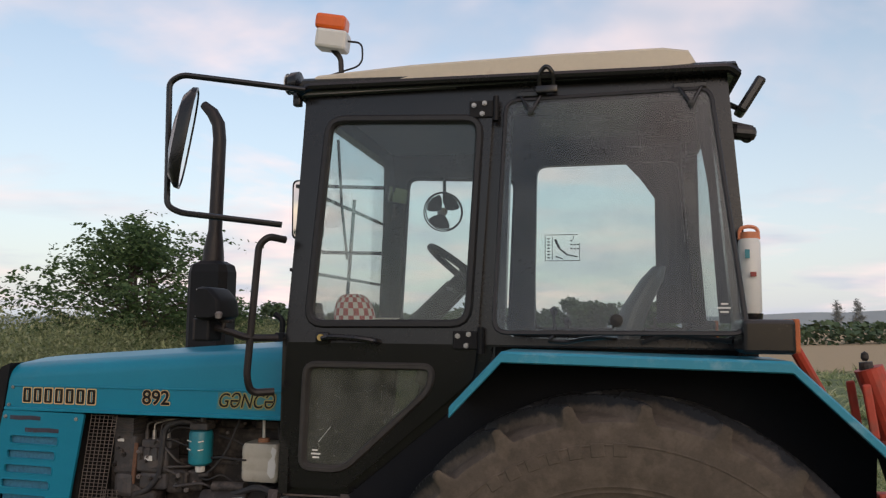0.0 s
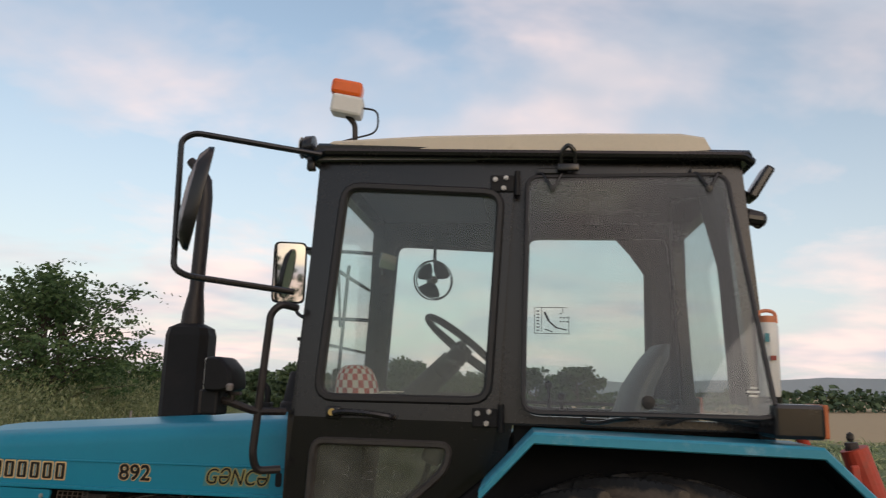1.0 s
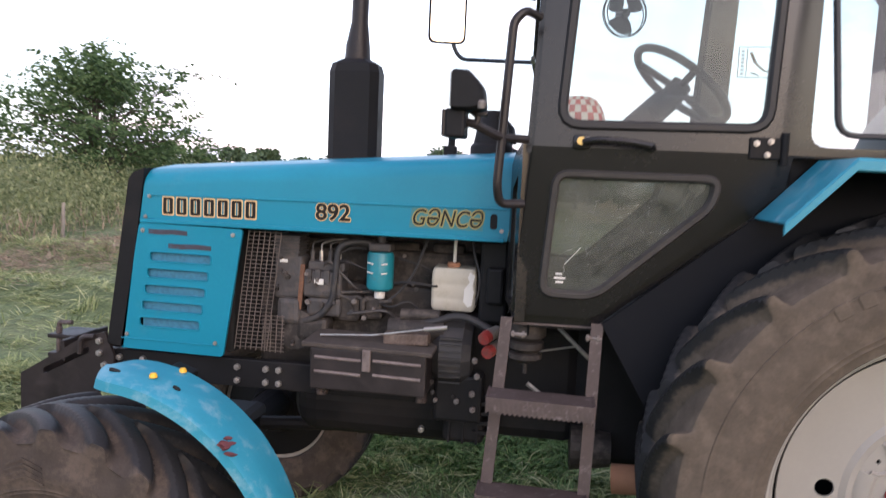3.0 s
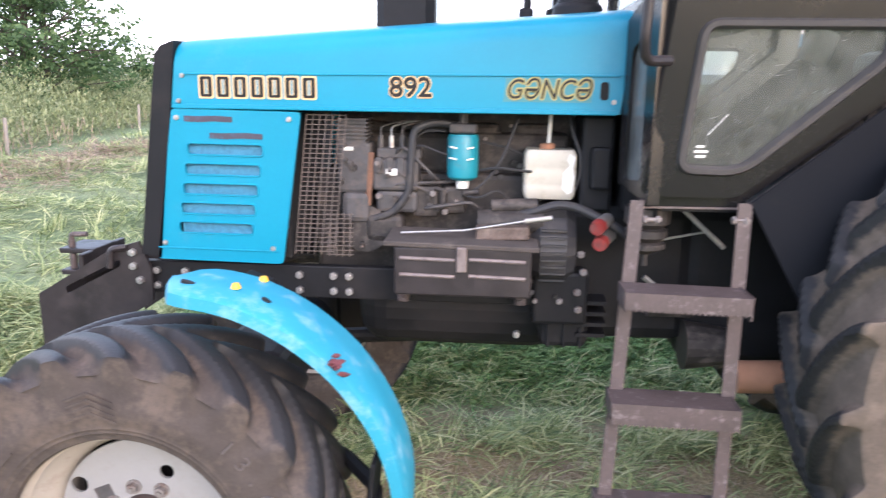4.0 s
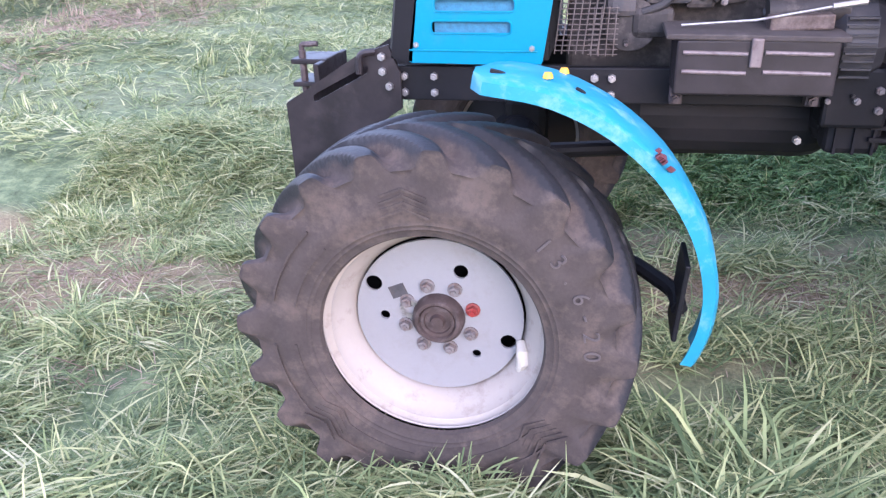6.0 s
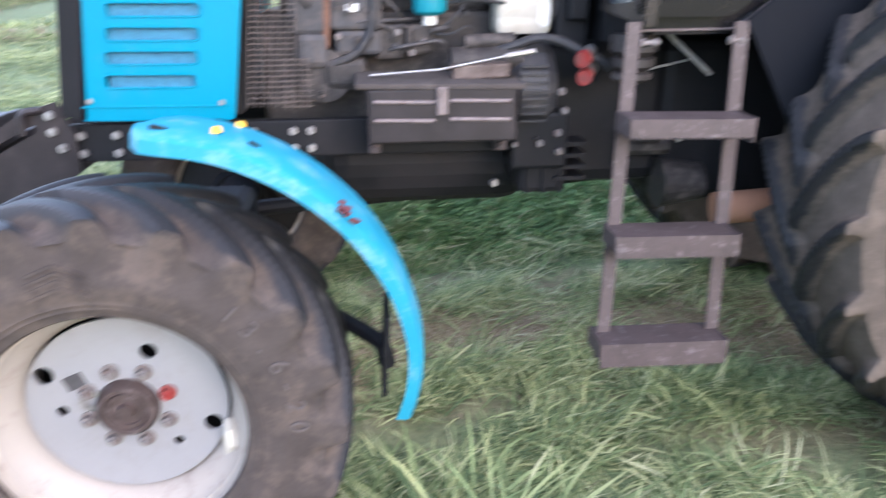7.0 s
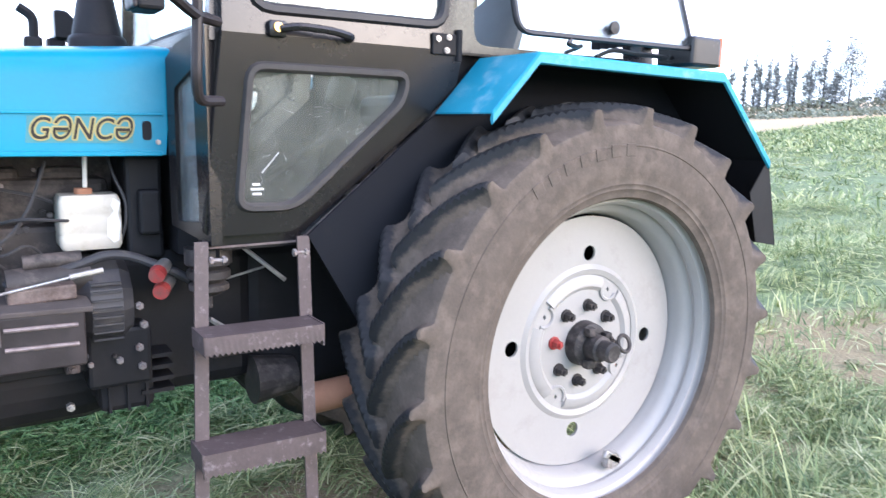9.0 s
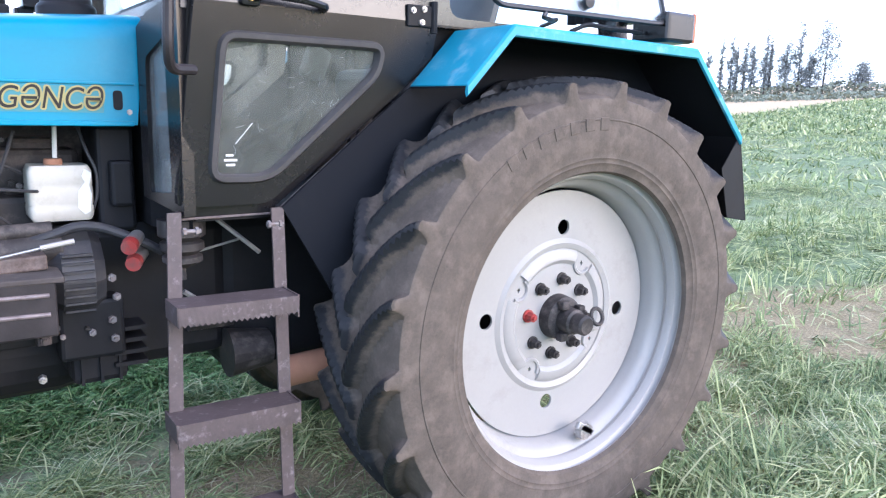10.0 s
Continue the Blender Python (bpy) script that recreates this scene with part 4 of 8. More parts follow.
def build_cab_side(s):
    put = lambda off: (lambda u, v: (u, -s * (side_y(v) - off) if s > 0 else side_y(v) - off, v))
    # shell with door and window openings
    shell = [(-1.205, 1.175), (-0.95, 1.178), (-0.455, 1.60), (-0.44, 1.712), (0.420, 1.712), (0.355, 2.665), (-1.150, 2.680), (-1.196, 1.72)]
    shell = lay(shell)
    bm = B()
    door_hole = [(-1.165, 1.25), (-0.98, 1.25), (-0.53, 1.63), (-0.52, 1.72), (-0.475, 2.545), (-1.115, 2.565), (-1.155, 1.72)]
    door_hole = lay(door_hole)
    plate(bm, shell, [door_hole, rounded(BACK_WIN, 0.05)], put(0.0), put(-0.05), FOLD)
    cab = part("cab_side", bm, BLACK, tractor, "black painted steel cab side frame")
    bm = B()
    plate(bm, rounded(CAB_DOOR, 0.025, 3), [rounded(DOOR_WIN, 0.06), rounded(LOW_WIN, [0.04, 0.05, 0.05, 0.04, 0.04])], put(0.026), put(0.002), FOLD)
    door = part("cab_door", bm, BLACK, tractor, "black cab door with upper and lower windows, closed")
    pf = lambda u, v, d: put(0.026 + d)(u, v)
    bm = B()
    sweep_frame(bm, rounded(DOOR_WIN, 0.06), pf, 0.030, 0.010, 0.02)
    part("upper_window_seal", bm, RUBBER_SEAL, door, smooth=True)
    bm = B()
    sweep_frame(bm, rounded(LOW_WIN, [0.04, 0.05, 0.05, 0.04, 0.04]), pf, 0.026, 0.012, 0.02)
    part("lower_window_seal", bm, SEAL_DUSTY, door, "dust-greyed rubber seal", smooth=True)
    bm = B()
    plate(bm, rounded(DOOR_WIN, 0.06), [], put(0.014), put(0.010))
    part("upper_window_pane", bm, GLASS if s < 0 else GLASS_CLEAR, door, "dusty clear upper door pane")
    bm = B()
    plate(bm, rounded(LOW_WIN, 0.04), [], put(0.014), put(0.010))
    part("lower_window_pane", bm, GLASS_DARK, door, "scratched dirty lower door pane with painted pale reflection")
    # top-hinged rear side window, frameless with an edge seal; the near one is pushed open
    hung = (lambda off: (lambda u, v: tuple(at_pane(u, v, off)))) if s < 0 else put
    lift = -0.011 if s < 0 else 0.0
    bm = B()
    plate(bm, rounded(PANE, 0.045), [], hung(0.016 + lift), hung(0.011 + lift))
    win = part("rear_side_window", bm, GLASS if s < 0 else GLASS_CLEAR, tractor, "dusty rear side window hinged open at the bottom" if s < 0 else "clear rear side window pane, closed")
    bm = B()
    sweep_frame(bm, rounded(PANE, 0.045), lambda u, v, d: hung(0.014 + lift + d)(u, v), 0.016, 0.006, 0.010)
    part("window_seal", bm, RUBBER_SEAL, win, smooth=True)
    return cab, door, win


cab_l, door_l, win_l = build_cab_side(-1)
cab_r, door_r, win_r = build_cab_side(1)


def build_cab_shell():
    # roof underside band and cream roof cap
    bm = B()
    secs = []
    for x, dz in ((-1.185, 0.0), (-1.165, 0.03), (0.385, -0.005), (0.40, -0.04)):
        secs.append([Vector((x, y, z)) for y, z in ((-0.565, 2.640 + dz * 0.3), (-0.572, 2.672 + dz), (-0.555, 2.685 + dz), (0.555, 2.685 + dz), (0.572, 2.672 + dz), (0.565, 2.640 + dz * 0.3))])
    loft(bm, secs)
    band = part("roof_frame", bm, BLACK, tractor, "black roof frame with rain gutter")
    for s in (-1, 1):
        bm = B()
        tube(bm, bent([(-1.18, s * 0.56, 2.655), (-1.14, s * 0.582, 2.672), (0.36, s * 0.582, 2.650), (0.39, s * 0.57, 2.63)], 0.03), 0.016, 8)
        part("rain_gutter", bm, BLACK, band, smooth=True)
    bm = B()
    secs = []
    for x, top, hw in ((-1.165, 2.708, 0.545), (-1.11, 2.728, 0.562), (-0.75, 2.742, 0.572), (-0.2, 2.748, 0.572), (0.15, 2.744, 0.572), (0.235, 2.733, 0.562), (0.262, 2.69, 0.55)):
        secs.append([Vector((x, y, z)) for y, z in ((-hw, 2.672), (-hw, top - 0.014), (-hw + 0.012, top - 0.003), (-hw + 0.05, top), (0, top + 0.008), (hw - 0.05, top), (hw - 0.012, top - 0.003), (hw, top - 0.014), (hw, 2.672))])
    loft(bm, secs)
    part("roof_cap", bm, CREAM_ROOF, tractor, "cream plastic cab roof cap", smooth=True)
    bm = B()
    box(bm, (-0.40, 0, 2.655), (1.52, 1.14, 0.02))
    part("roof_lining", bm, LINING, tractor, "grey fabric roof lining")
    # rear wall with window, front frame with windscreen
    xb = lambda v: 0.413 - (v - 1.735) * 0.065
    bm = B()
    rear = [(-0.53, 1.20), (0.53, 1.20), (0.585, 1.72), (0.535, 2.66), (-0.535, 2.66), (-0.585, 1.72)]
    hole = rounded([(-0.50, 1.66), (0.50, 1.66), (0.46, 2.55), (-0.46, 2.55)], 0.05)
    plate(bm, rear, [hole], lambda u, v: (xb(v), u, v), lambda u, v: (xb(v) - 0.05, u, v))
    rw_ = part("cab_rear", bm, BLACK, tractor, "black cab rear frame with window")
    bm = B()
    plate(bm, hole, [], lambda u, v: (xb(v) - 0.022, u, v), lambda u, v: (xb(v) - 0.026, u, v))
    part("rear_window_pane", bm, GLASS_CLEAR, rw_)
    xf = lambda v: -1.196 + (v - 1.72) * 0.048
    bm = B()
    front = [(-0.59, 1.70), (0.59, 1.70), (0.54, 2.66), (-0.54, 2.66)]
    hole = rounded([(-0.55, 1.74), (0.55, 1.74), (0.505, 2.585), (-0.505, 2.585)], 0.05)
    plate(bm, front, [hole], lambda u, v: (xf(v), u, v), lambda u, v: (xf(v) + 0.045, u, v))
    ff = part("windscreen_frame", bm, BLACK, tractor, "black windscreen frame")
    bm = B()
    plate(bm, hole, [], lambda u, v: (xf(v) + 0.02, u, v), lambda u, v: (xf(v) + 0.024, u, v))
    part("windscreen_pane", bm, GLASS_CLEAR, ff)
    bm = B()
    for z in (2.30, 1.985):
        box(bm, (xf(z) - 0.01, 0.0, z), (0.012, 1.12, 0.012))
    part("screen_bar", bm, BLACK, ff)
    bm = B()
    for y0, y1 in ((-0.12, 0.10),):
        tube(bm, [(xf(2.58) - 0.03, y0, 2.585), (xf(2.3) - 0.035, (y0 + y1) / 2, 2.32), (xf(2.05) - 0.03, y1, 2.08)], 0.007, 6)
        tube(bm, [(xf(2.4) - 0.028, y1 + 0.03, 2.36), (xf(2.0) - 0.025, y1 + 0.0, 1.86)], 0.009, 6)
    part("wiper", bm, BLACK, ff)
    # lower front corner facets with their small windows
    for s in (-1, 1):
        a, b = Vector((-1.195, s * 0.585, 0)), Vector((-1.238, s * 0.352, 0))
        nrm = Vector((-(b - a).y, (b - a).x, 0)).normalized() * (1 if s > 0 else -1)
        nrm = nrm if nrm.x < 0 else -nrm
        place = lambda off: (lambda u, v: tuple(a.lerp(b, u) + nrm * off + Vector((0, 0, v))))
        outer = [(0.0, 1.18), (1.0, 1.21), (1.0, 1.665), (0.72, 1.70), (0.0, 1.735)]
        hole = rounded([(0.27, 1.235), (0.82, 1.225), (0.80, 1.585), (0.32, 1.635)], 0.04)
        bm = B()
        plate(bm, outer, [hole], place(0.012), place(-0.02))
        fc = part("front_corner_panel", bm, BLACK, tractor, "black lower cab corner panel with small window")
        bm = B()
        plate(bm, hole, [], place(0.0), place(-0.004))
        part("corner_pane", bm, GLASS_CORNER, fc)
    bm = B()
    secs = [[Vector((-1.228, -0.33, 1.12)), Vector((-1.228, -0.33, 1.665)), Vector((-1.18, -0.55, 1.735)), Vector((-1.16, -0.50, 1.12))],
            [Vector((-1.228, 0.33, 1.12)), Vector((-1.228, 0.33, 1.665)), Vector((-1.18, 0.55, 1.735)), Vector((-1.16, 0.50, 1.12))]]
    loft(bm, secs)
    part("firewall", bm, BLACK_FLAT, tractor, "dull black firewall and dash base")
    for s in (-1, 1):
        bm = B()
        box(bm, (0.0, s * 0.535, 1.48), (0.86, 0.03, 0.50), bevel=0.004)
        part("cab_skirt", bm, BLACK_FLAT, tractor, "black inner skirt of the cab")
    bm = B()
    box(bm, (-0.36, 0, 1.17), (1.60, 1.05, 0.03))
    part("cab_floor", bm, BLACK_FLAT, tractor)


build_cab_shell()


# -- rear fenders --
def build_fender(s):
    yo, yi = s * 0.872, s * 0.59
    line = [(-0.525, 1.538), (-0.365, 1.708), (0.455, 1.694), (0.755, 1.400)]
    def strip(bm, pts, y0, y1, th):
        secs = []
        for i, (x, z) in enumerate(pts):
            secs.append([Vector((x, y0, z)), Vector((x, y1, z)), Vector((x, y1, z - th)), Vector((x, y0, z - th))])
        loft(bm, secs)
    bm = B()
    strip(bm, line, yi, yo, 0.004)
    # rolled outer lip
    secs = []
    for x, z in line:
        secs.append([Vector((x, yo, z + 0.001)), Vector((x, yo + s * 0.008, z - 0.006)), Vector((x, yo + s * 0.008, z - 0.030)), Vector((x, yo, z - 0.034)), Vector((x, yo - s * 0.006, z - 0.02))])
    loft(bm, secs)
    f = part("rear_fender", bm, BLUE_WORN, tractor, "light-blue angular rear fender with black underside")
    bm = B()
    strip(bm, [(x, z - 0.006) for x, z in line], yi, yo - s * 0.006, 0.004)
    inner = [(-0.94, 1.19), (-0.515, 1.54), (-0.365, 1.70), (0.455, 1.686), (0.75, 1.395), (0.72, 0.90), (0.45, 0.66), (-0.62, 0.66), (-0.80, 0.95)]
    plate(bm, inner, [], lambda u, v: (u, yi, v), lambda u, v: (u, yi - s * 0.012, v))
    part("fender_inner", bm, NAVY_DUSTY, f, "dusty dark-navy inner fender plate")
    bm = B()
    secs = []
    for x, z in ((0.748, 1.405), (0.80, 1.22), (0.838, 1.075)):
        secs.append([Vector((x, yi, z)), Vector((x, yo, z)), Vector((x + 0.006, yo, z)), Vector((x + 0.006, yi, z))])
    loft(bm, secs)
    plate(bm, [(0.752, 1.40), (0.842, 1.075), (0.72, 1.095), (0.66, 1.28)], [], lambda u, v: (u, yo, v), lambda u, v: (u, yo - s * 0.004, v))
    part("mud_flap", bm, BLACK_FLAT, f, "black mud flap")
    return f


build_fender(-1)
build_fender(1)


# -- ladder --
def build_ladder():
    rails = [((-1.230, -0.572, 1.19), (-1.288, -0.690, 0.31)), ((-0.953, -0.582, 1.19), (-0.976, -0.690, 0.33))]
    for a, b in rails:
        bm = B()
        secs = []
        for p in (a, b):
            p = Vector(p)
            secs.append([p + Vector(o) for o in ((-0.018, -0.006, 0), (0.018, -0.006, 0), (0.018, 0.026, 0), (0.011, 0.026, 0), (0.011, 0.002, 0), (-0.018, 0.002, 0))])
        loft(bm, secs)
        part("ladder_rail", bm, RUSTY, tractor, "worn brown steel ladder rail")
    for zt, zb, x0, x1 in ((0.975, 0.925, -1.270, -0.954), (0.680, 0.618, -1.288, -0.960), (0.384, 0.312, -1.312, -0.962)):
        bm = B()
        n = 22
        yb = -0.615 - (0.975 - zt) * 0.06
        yf = yb - 0.110
        secs = []
        for i in range(2 * n + 1):
            f = i / (2 * n)
            x = x0 + (x1 - x0) * f
            dz = -0.006 * f
            tooth = 0.008 if i % 2 else 0.0
            secs.append([Vector((x, yb, zt + dz)), Vector((x, yf, zt + dz)), Vector((x, yf - 0.003, zb + dz + tooth)), Vector((x, yf + 0.004, zb + dz + tooth)), Vector((x, yf + 0.006, zt - 0.007 + dz)), Vector((x, yb, zt - 0.007 + dz))])
        loft(bm, secs)
        box(bm, (x1, (yb + yf) / 2, zt - 0.034), (0.005, 0.108, 0.062))
        box(bm, (x0, (yb + yf) / 2, zt - 0.022), (0.005, 0.108, 0.050))
        part("ladder_step", bm, RUSTY, tractor, "worn serrated steel ladder step")


build_ladder()


# -- front fender --
def build_front_fender(s):
    cx, cz = -2.45, 0.405
    table = ((82, 0.617), (74, 0.635), (64, 0.655), (52, 0.670), (38, 0.682), (22, 0.686), (10, 0.683), (1, 0.672), (-6, 0.658), (-12, 0.645))
    global fender_radius
    def radius(a):
        for (a0, r0), (a1, r1) in zip(table, table[1:]):
            if a <= a0 and a >= a1:
                return r0 + (r1 - r0) * (a0 - a) / (a0 - a1)
        return table[-1][1]
    fender_radius = radius
    bm = B()
    secs = []
    n = 30
    for i in range(n + 1):
        f = i / n
        a = 80.5 - 89.5 * f
        rr = radius(a)
        ra = radians(a)
        y_in, y_out = s * 0.85, s * (1.075 - 0.085 * f * f)
        if f < 0.1:
            k = math.sqrt(1 - (1 - f / 0.1) ** 2) * 0.75 + 0.25
            ym = (y_in + y_out) / 2
            y_in, y_out = ym + (y_in - ym) * k, ym + (y_out - ym) * k
        lip = 0.036
        c = Vector((cx + rr * math.cos(ra), 0, cz + rr * math.sin(ra)))
        nr = Vector((math.cos(ra), 0, math.sin(ra)))
        def at(off, y):
            return c + nr * off + Vector((0, y, 0))
        secs.append([at(0.0, y_in), at(0.006, y_in + (y_out - y_in) * 0.4), at(0.0, y_out - s * 0.012), at(-0.008, y_out), at(-lip, y_out + s * 0.002), at(-lip, y_out - s * 0.003),
                     at(-0.010, y_out - s * 0.006), at(-0.006, y_out - s * 0.016), at(0.0, y_in + (y_out - y_in) * 0.4), at(-0.005, y_in)])
    loft(bm, secs)
    f = part("front_fender", bm, BLUE_WORN, tractor, "curved light-blue front fender with chipped edge", smooth=True)
    return f, secs


ffend, _ = build_front_fender(-1)
ffend_far, _ = build_front_fender(1)
ffend.matrix_basis = Matrix.Translation((-0.022, 0.050, 0.008))
ffend_far.matrix_basis = Matrix.Translation((-0.022, -0.050, 0.008))


# -- frame, engine, boxes (large forms) --
def build_chassis():
    bm = B()
    box(bm, (-2.05, -0.30, 0.862), (1.42, 0.035, 0.105), bevel=0.004)
    fr = part("frame_rail", bm, BLACK_FLAT, tractor, "black steel half-frame rail with bolts")
    for x in (-2.225, -2.115, -2.065, -2.60, -2.695):
        for z in (0.885, 0.835):
            bm = B()
            bolt(bm, (x, -0.3175, z), 0.013, 0.012)
            part("frame_bolt", bm, STEEL, fr)
    bm = B()
    box(bm, (-2.05, 0.30, 0.862), (1.42, 0.035, 0.105), bevel=0.004)
    part("frame_rail", bm, BLACK_FLAT, tractor)
    # engine block, head, sump, clutch and gearbox
    bm = B()
    box(bm, (-1.78, 0.02, 1.02), (0.86, 0.34, 0.36), bevel=0.02)
    box(bm, (-1.76, 0.02, 1.26), (0.78, 0.26, 0.14), bevel=0.02)
    eng = part("engine", bm, GREASY, tractor, "greasy dark diesel engine block")
    bm = B()
    box(bm, (-1.74, 0.13, 1.315), (0.84, 0.30, 0.22), bevel=0.03)
    for k in range(4):
        box(bm, (-2.0 + k * 0.17, -0.03, 1.30), (0.12, 0.12, 0.12), bevel=0.015)
    part("cylinder_head", bm, GREASY, eng)
    bm = B()
    box(bm, (-1.72, 0.0, 0.72), (0.72, 0.34, 0.26), bevel=0.11, segs=4)
    part("sump", bm, BLACK_FLAT, eng, smooth=False)
    bm = B()
    box(bm, (-1.22, 0.0, 0.90), (0.50, 0.46, 0.46), bevel=0.05)
    box(bm, (-0.45, 0.0, 0.86), (1.1, 0.46, 0.52), bevel=0.04)
    rod(bm, (-0.05, -0.62, 0.79), (-0.05, 0.62, 0.79), 0.11, 0.11, 24)
    part("gearbox", bm, BLACK_FLAT, tractor, "black gearbox and rear axle housing")
    bm = B()
    rod(bm, (-2.45, -0.80, 0.43), (-2.45, 0.80, 0.43), 0.08, 0.08, 18)
    box(bm, (-2.45, 0, 0.47), (0.26, 0.5, 0.22), bevel=0.04)
    box(bm, (-2.42, -0.74, 0.45), (0.2, 0.16, 0.3), bevel=0.04)
    box(bm, (-2.42, 0.74, 0.45), (0.2, 0.16, 0.3), bevel=0.04)
    part("front_axle", bm, BLACK_FLAT, tractor, "black front drive axle")
    bm = B()
    rod(bm, (-2.3, 0.12, 0.52), (-1.0, 0.12, 0.62), 0.03, 0.03, 12)
    part("drive_shaft", bm, BLACK_FLAT, tractor)
    # battery box on the near side
    bm = B()
    box(bm, (-1.70, -0.365, 0.944), (0.405, 0.19, 0.146), bevel=0.006)
    bb = part("battery_box", bm, RUST, tractor, "dark brown steel battery box with pressed ribs")
    bm = B()
    box(bm, (-1.705, -0.362, 1.026), (0.455, 0.205, 0.016), rot=(2, 1.0, 0), bevel=0.004)
    part("box_lid", bm, DUSTY_LID, bb)
    for x0, x1 in ((-1.885, -1.722), (-1.680, -1.515)):
        for z in (0.985, 0.935):
            bm = B()
            tube(bm, [(x0, -0.461, z), (x1, -0.461, z - 0.004)], 0.006, 8)
            part("pressed_rib", bm, RIB, bb)
    bm = B()
    box(bm, (-1.702, -0.465, 0.985), (0.030, 0.014, 0.075), bevel=0.004)
    part("box_clasp", bm, RIB, bb)


build_chassis()


def build_mirror_arm():
    arm = [(-1.14, -0.60, 2.655), (-1.56, -0.75, 2.690), (-1.60, -0.765, 2.66), (-1.575, -0.785, 2.20), (-1.53, -0.775, 2.175), (-1.19, -0.66, 2.140)]
    bm = B()
    tube(bm, bent(arm, 0.07), 0.011, 10)
    a = part("mirror_arm", bm, BLACK, tractor, "black bent-tube mirror arm", smooth=True)
    # mirror head: long oval dish
    c = Vector((-1.505, -0.80, 2.44))
    m = Matrix.Translation(c) @ pose(0, 0, 0, 0, 10, 0) @ pose(0, 0, 0, 0, 0, -63.5)
    bm = B()
    def oval(k, off):
        o = []
        for i in range(24):
            t = i * math.tau / 24
            o.append(m @ Vector((0.085 * k * math.copysign(abs(math.cos(t)) ** 0.75, math.cos(t)), off, 0.185 * k * math.copysign(abs(math.sin(t)) ** 0.75, math.sin(t)))))
        return o
    loft(bm, [oval(0.35, -0.045), oval(0.8, -0.03), oval(0.98, -0.005), oval(1.0, 0.012), oval(0.95, 0.014), oval(0.93, 0.008)])
    mh = part("wing_mirror", bm, BLACK, tractor, "black oval wing mirror on a tube arm", smooth=True)
    bm = B()
    loft(bm, [oval(0.93, 0.0085), oval(0.93, 0.0105)])
    part("mirror_glass", bm, MIRROR, mh)


build_mirror_arm()


def build_exhaust():
    x, y = -1.948, 0.205
    bm = B()
    secs = []
    for z, w, d in ((1.58, 0.105, 0.075), (2.03, 0.105, 0.075), (2.065, 0.095, 0.07), (2.085, 0.055, 0.05)):
        secs.append([Vector((x + w * u, y + d * v, z)) for u, v in ((-1, -0.6), (-0.7, -1), (0.7, -1), (1, -0.6), (1, 0.6), (0.7, 1), (-0.7, 1), (-1, 0.6))])
    loft(bm, secs)
    e = part("exhaust_muffler", bm, BLACK_FLAT, tractor, "tall dull-black exhaust muffler")
    bm = B()
    pts = [(x, y, 2.06), (x, y, 2.14), (x + 0.005, y, 2.24), (x + 0.01, y, 2.70), (x + 0.0, y, 2.78), (x - 0.035, y, 2.84), (x - 0.085, y, 2.885)]
    tube(bm, pts, 0.03, 14, radii=[0.055, 0.05, 0.034, 0.033, 0.033, 0.031, 0.022])
    part("exhaust_pipe", bm, RUST, e, "brown rusty exhaust pipe with curved tip", smooth=True)


build_exhaust()


def build_beacon():
    c = Vector((-1.085, -0.47, 2.925))
    bm = B()
    box(bm, c + Vector((0, 0, -0.035)), (0.122, 0.105, 0.075), rot=(8, 8, 10), bevel=0.012)
    b = part("warning_beacon", bm, WHITE, tractor, "orange and white warning beacon on the roof")
    bm = B()
    box(bm, c + Vector((-0.004, 0, 0.035)), (0.120, 0.100, 0.06), rot=(8, 8, 10), bevel=0.014)
    part("lens", bm, ORANGE, b, "orange beacon lens")
    bm = B()
    tube(bm, bent([c + Vector((0.0, 0, -0.07)), c + Vector((0.03, 0.01, -0.10)), c + Vector((0.035, 0.02, -0.235))], 0.02), 0.011, 8)
    part("stalk", bm, RUST, b)
    bm = B()
    tube(bm, bent([c + Vector((0.06, 0, -0.04)), c + Vector((0.12, 0, -0.05)), c + Vector((0.125, 0.0, -0.14)), c + Vector((0.0, 0.0, -0.17)), c + Vector((-0.10, 0.0, -0.20)), c + Vector((-0.13, -0.05, -0.265))], 0.06), 0.004, 6)
    part("wire", bm, RUBBER_SEAL, b)


build_beacon()


def build_rail():
    pts = [(-1.175, -0.66, 2.085), (-1.215, -0.715, 2.092), (-1.245, -0.725, 2.06), (-1.27, -0.735, 1.60), (-1.262, -0.715, 1.545), (-1.195, -0.672, 1.548)]
    bm = B()
    tube(bm, bent(pts, 0.05), 0.013, 10)
    part("grab_rail", bm, RUST, tractor, "worn dark grab rail beside the door", smooth=True)


build_rail()


# ---- tractor details ----
def at_side(x, z, off=0.03):
    return Vector((x, side_y(z) - off, z))


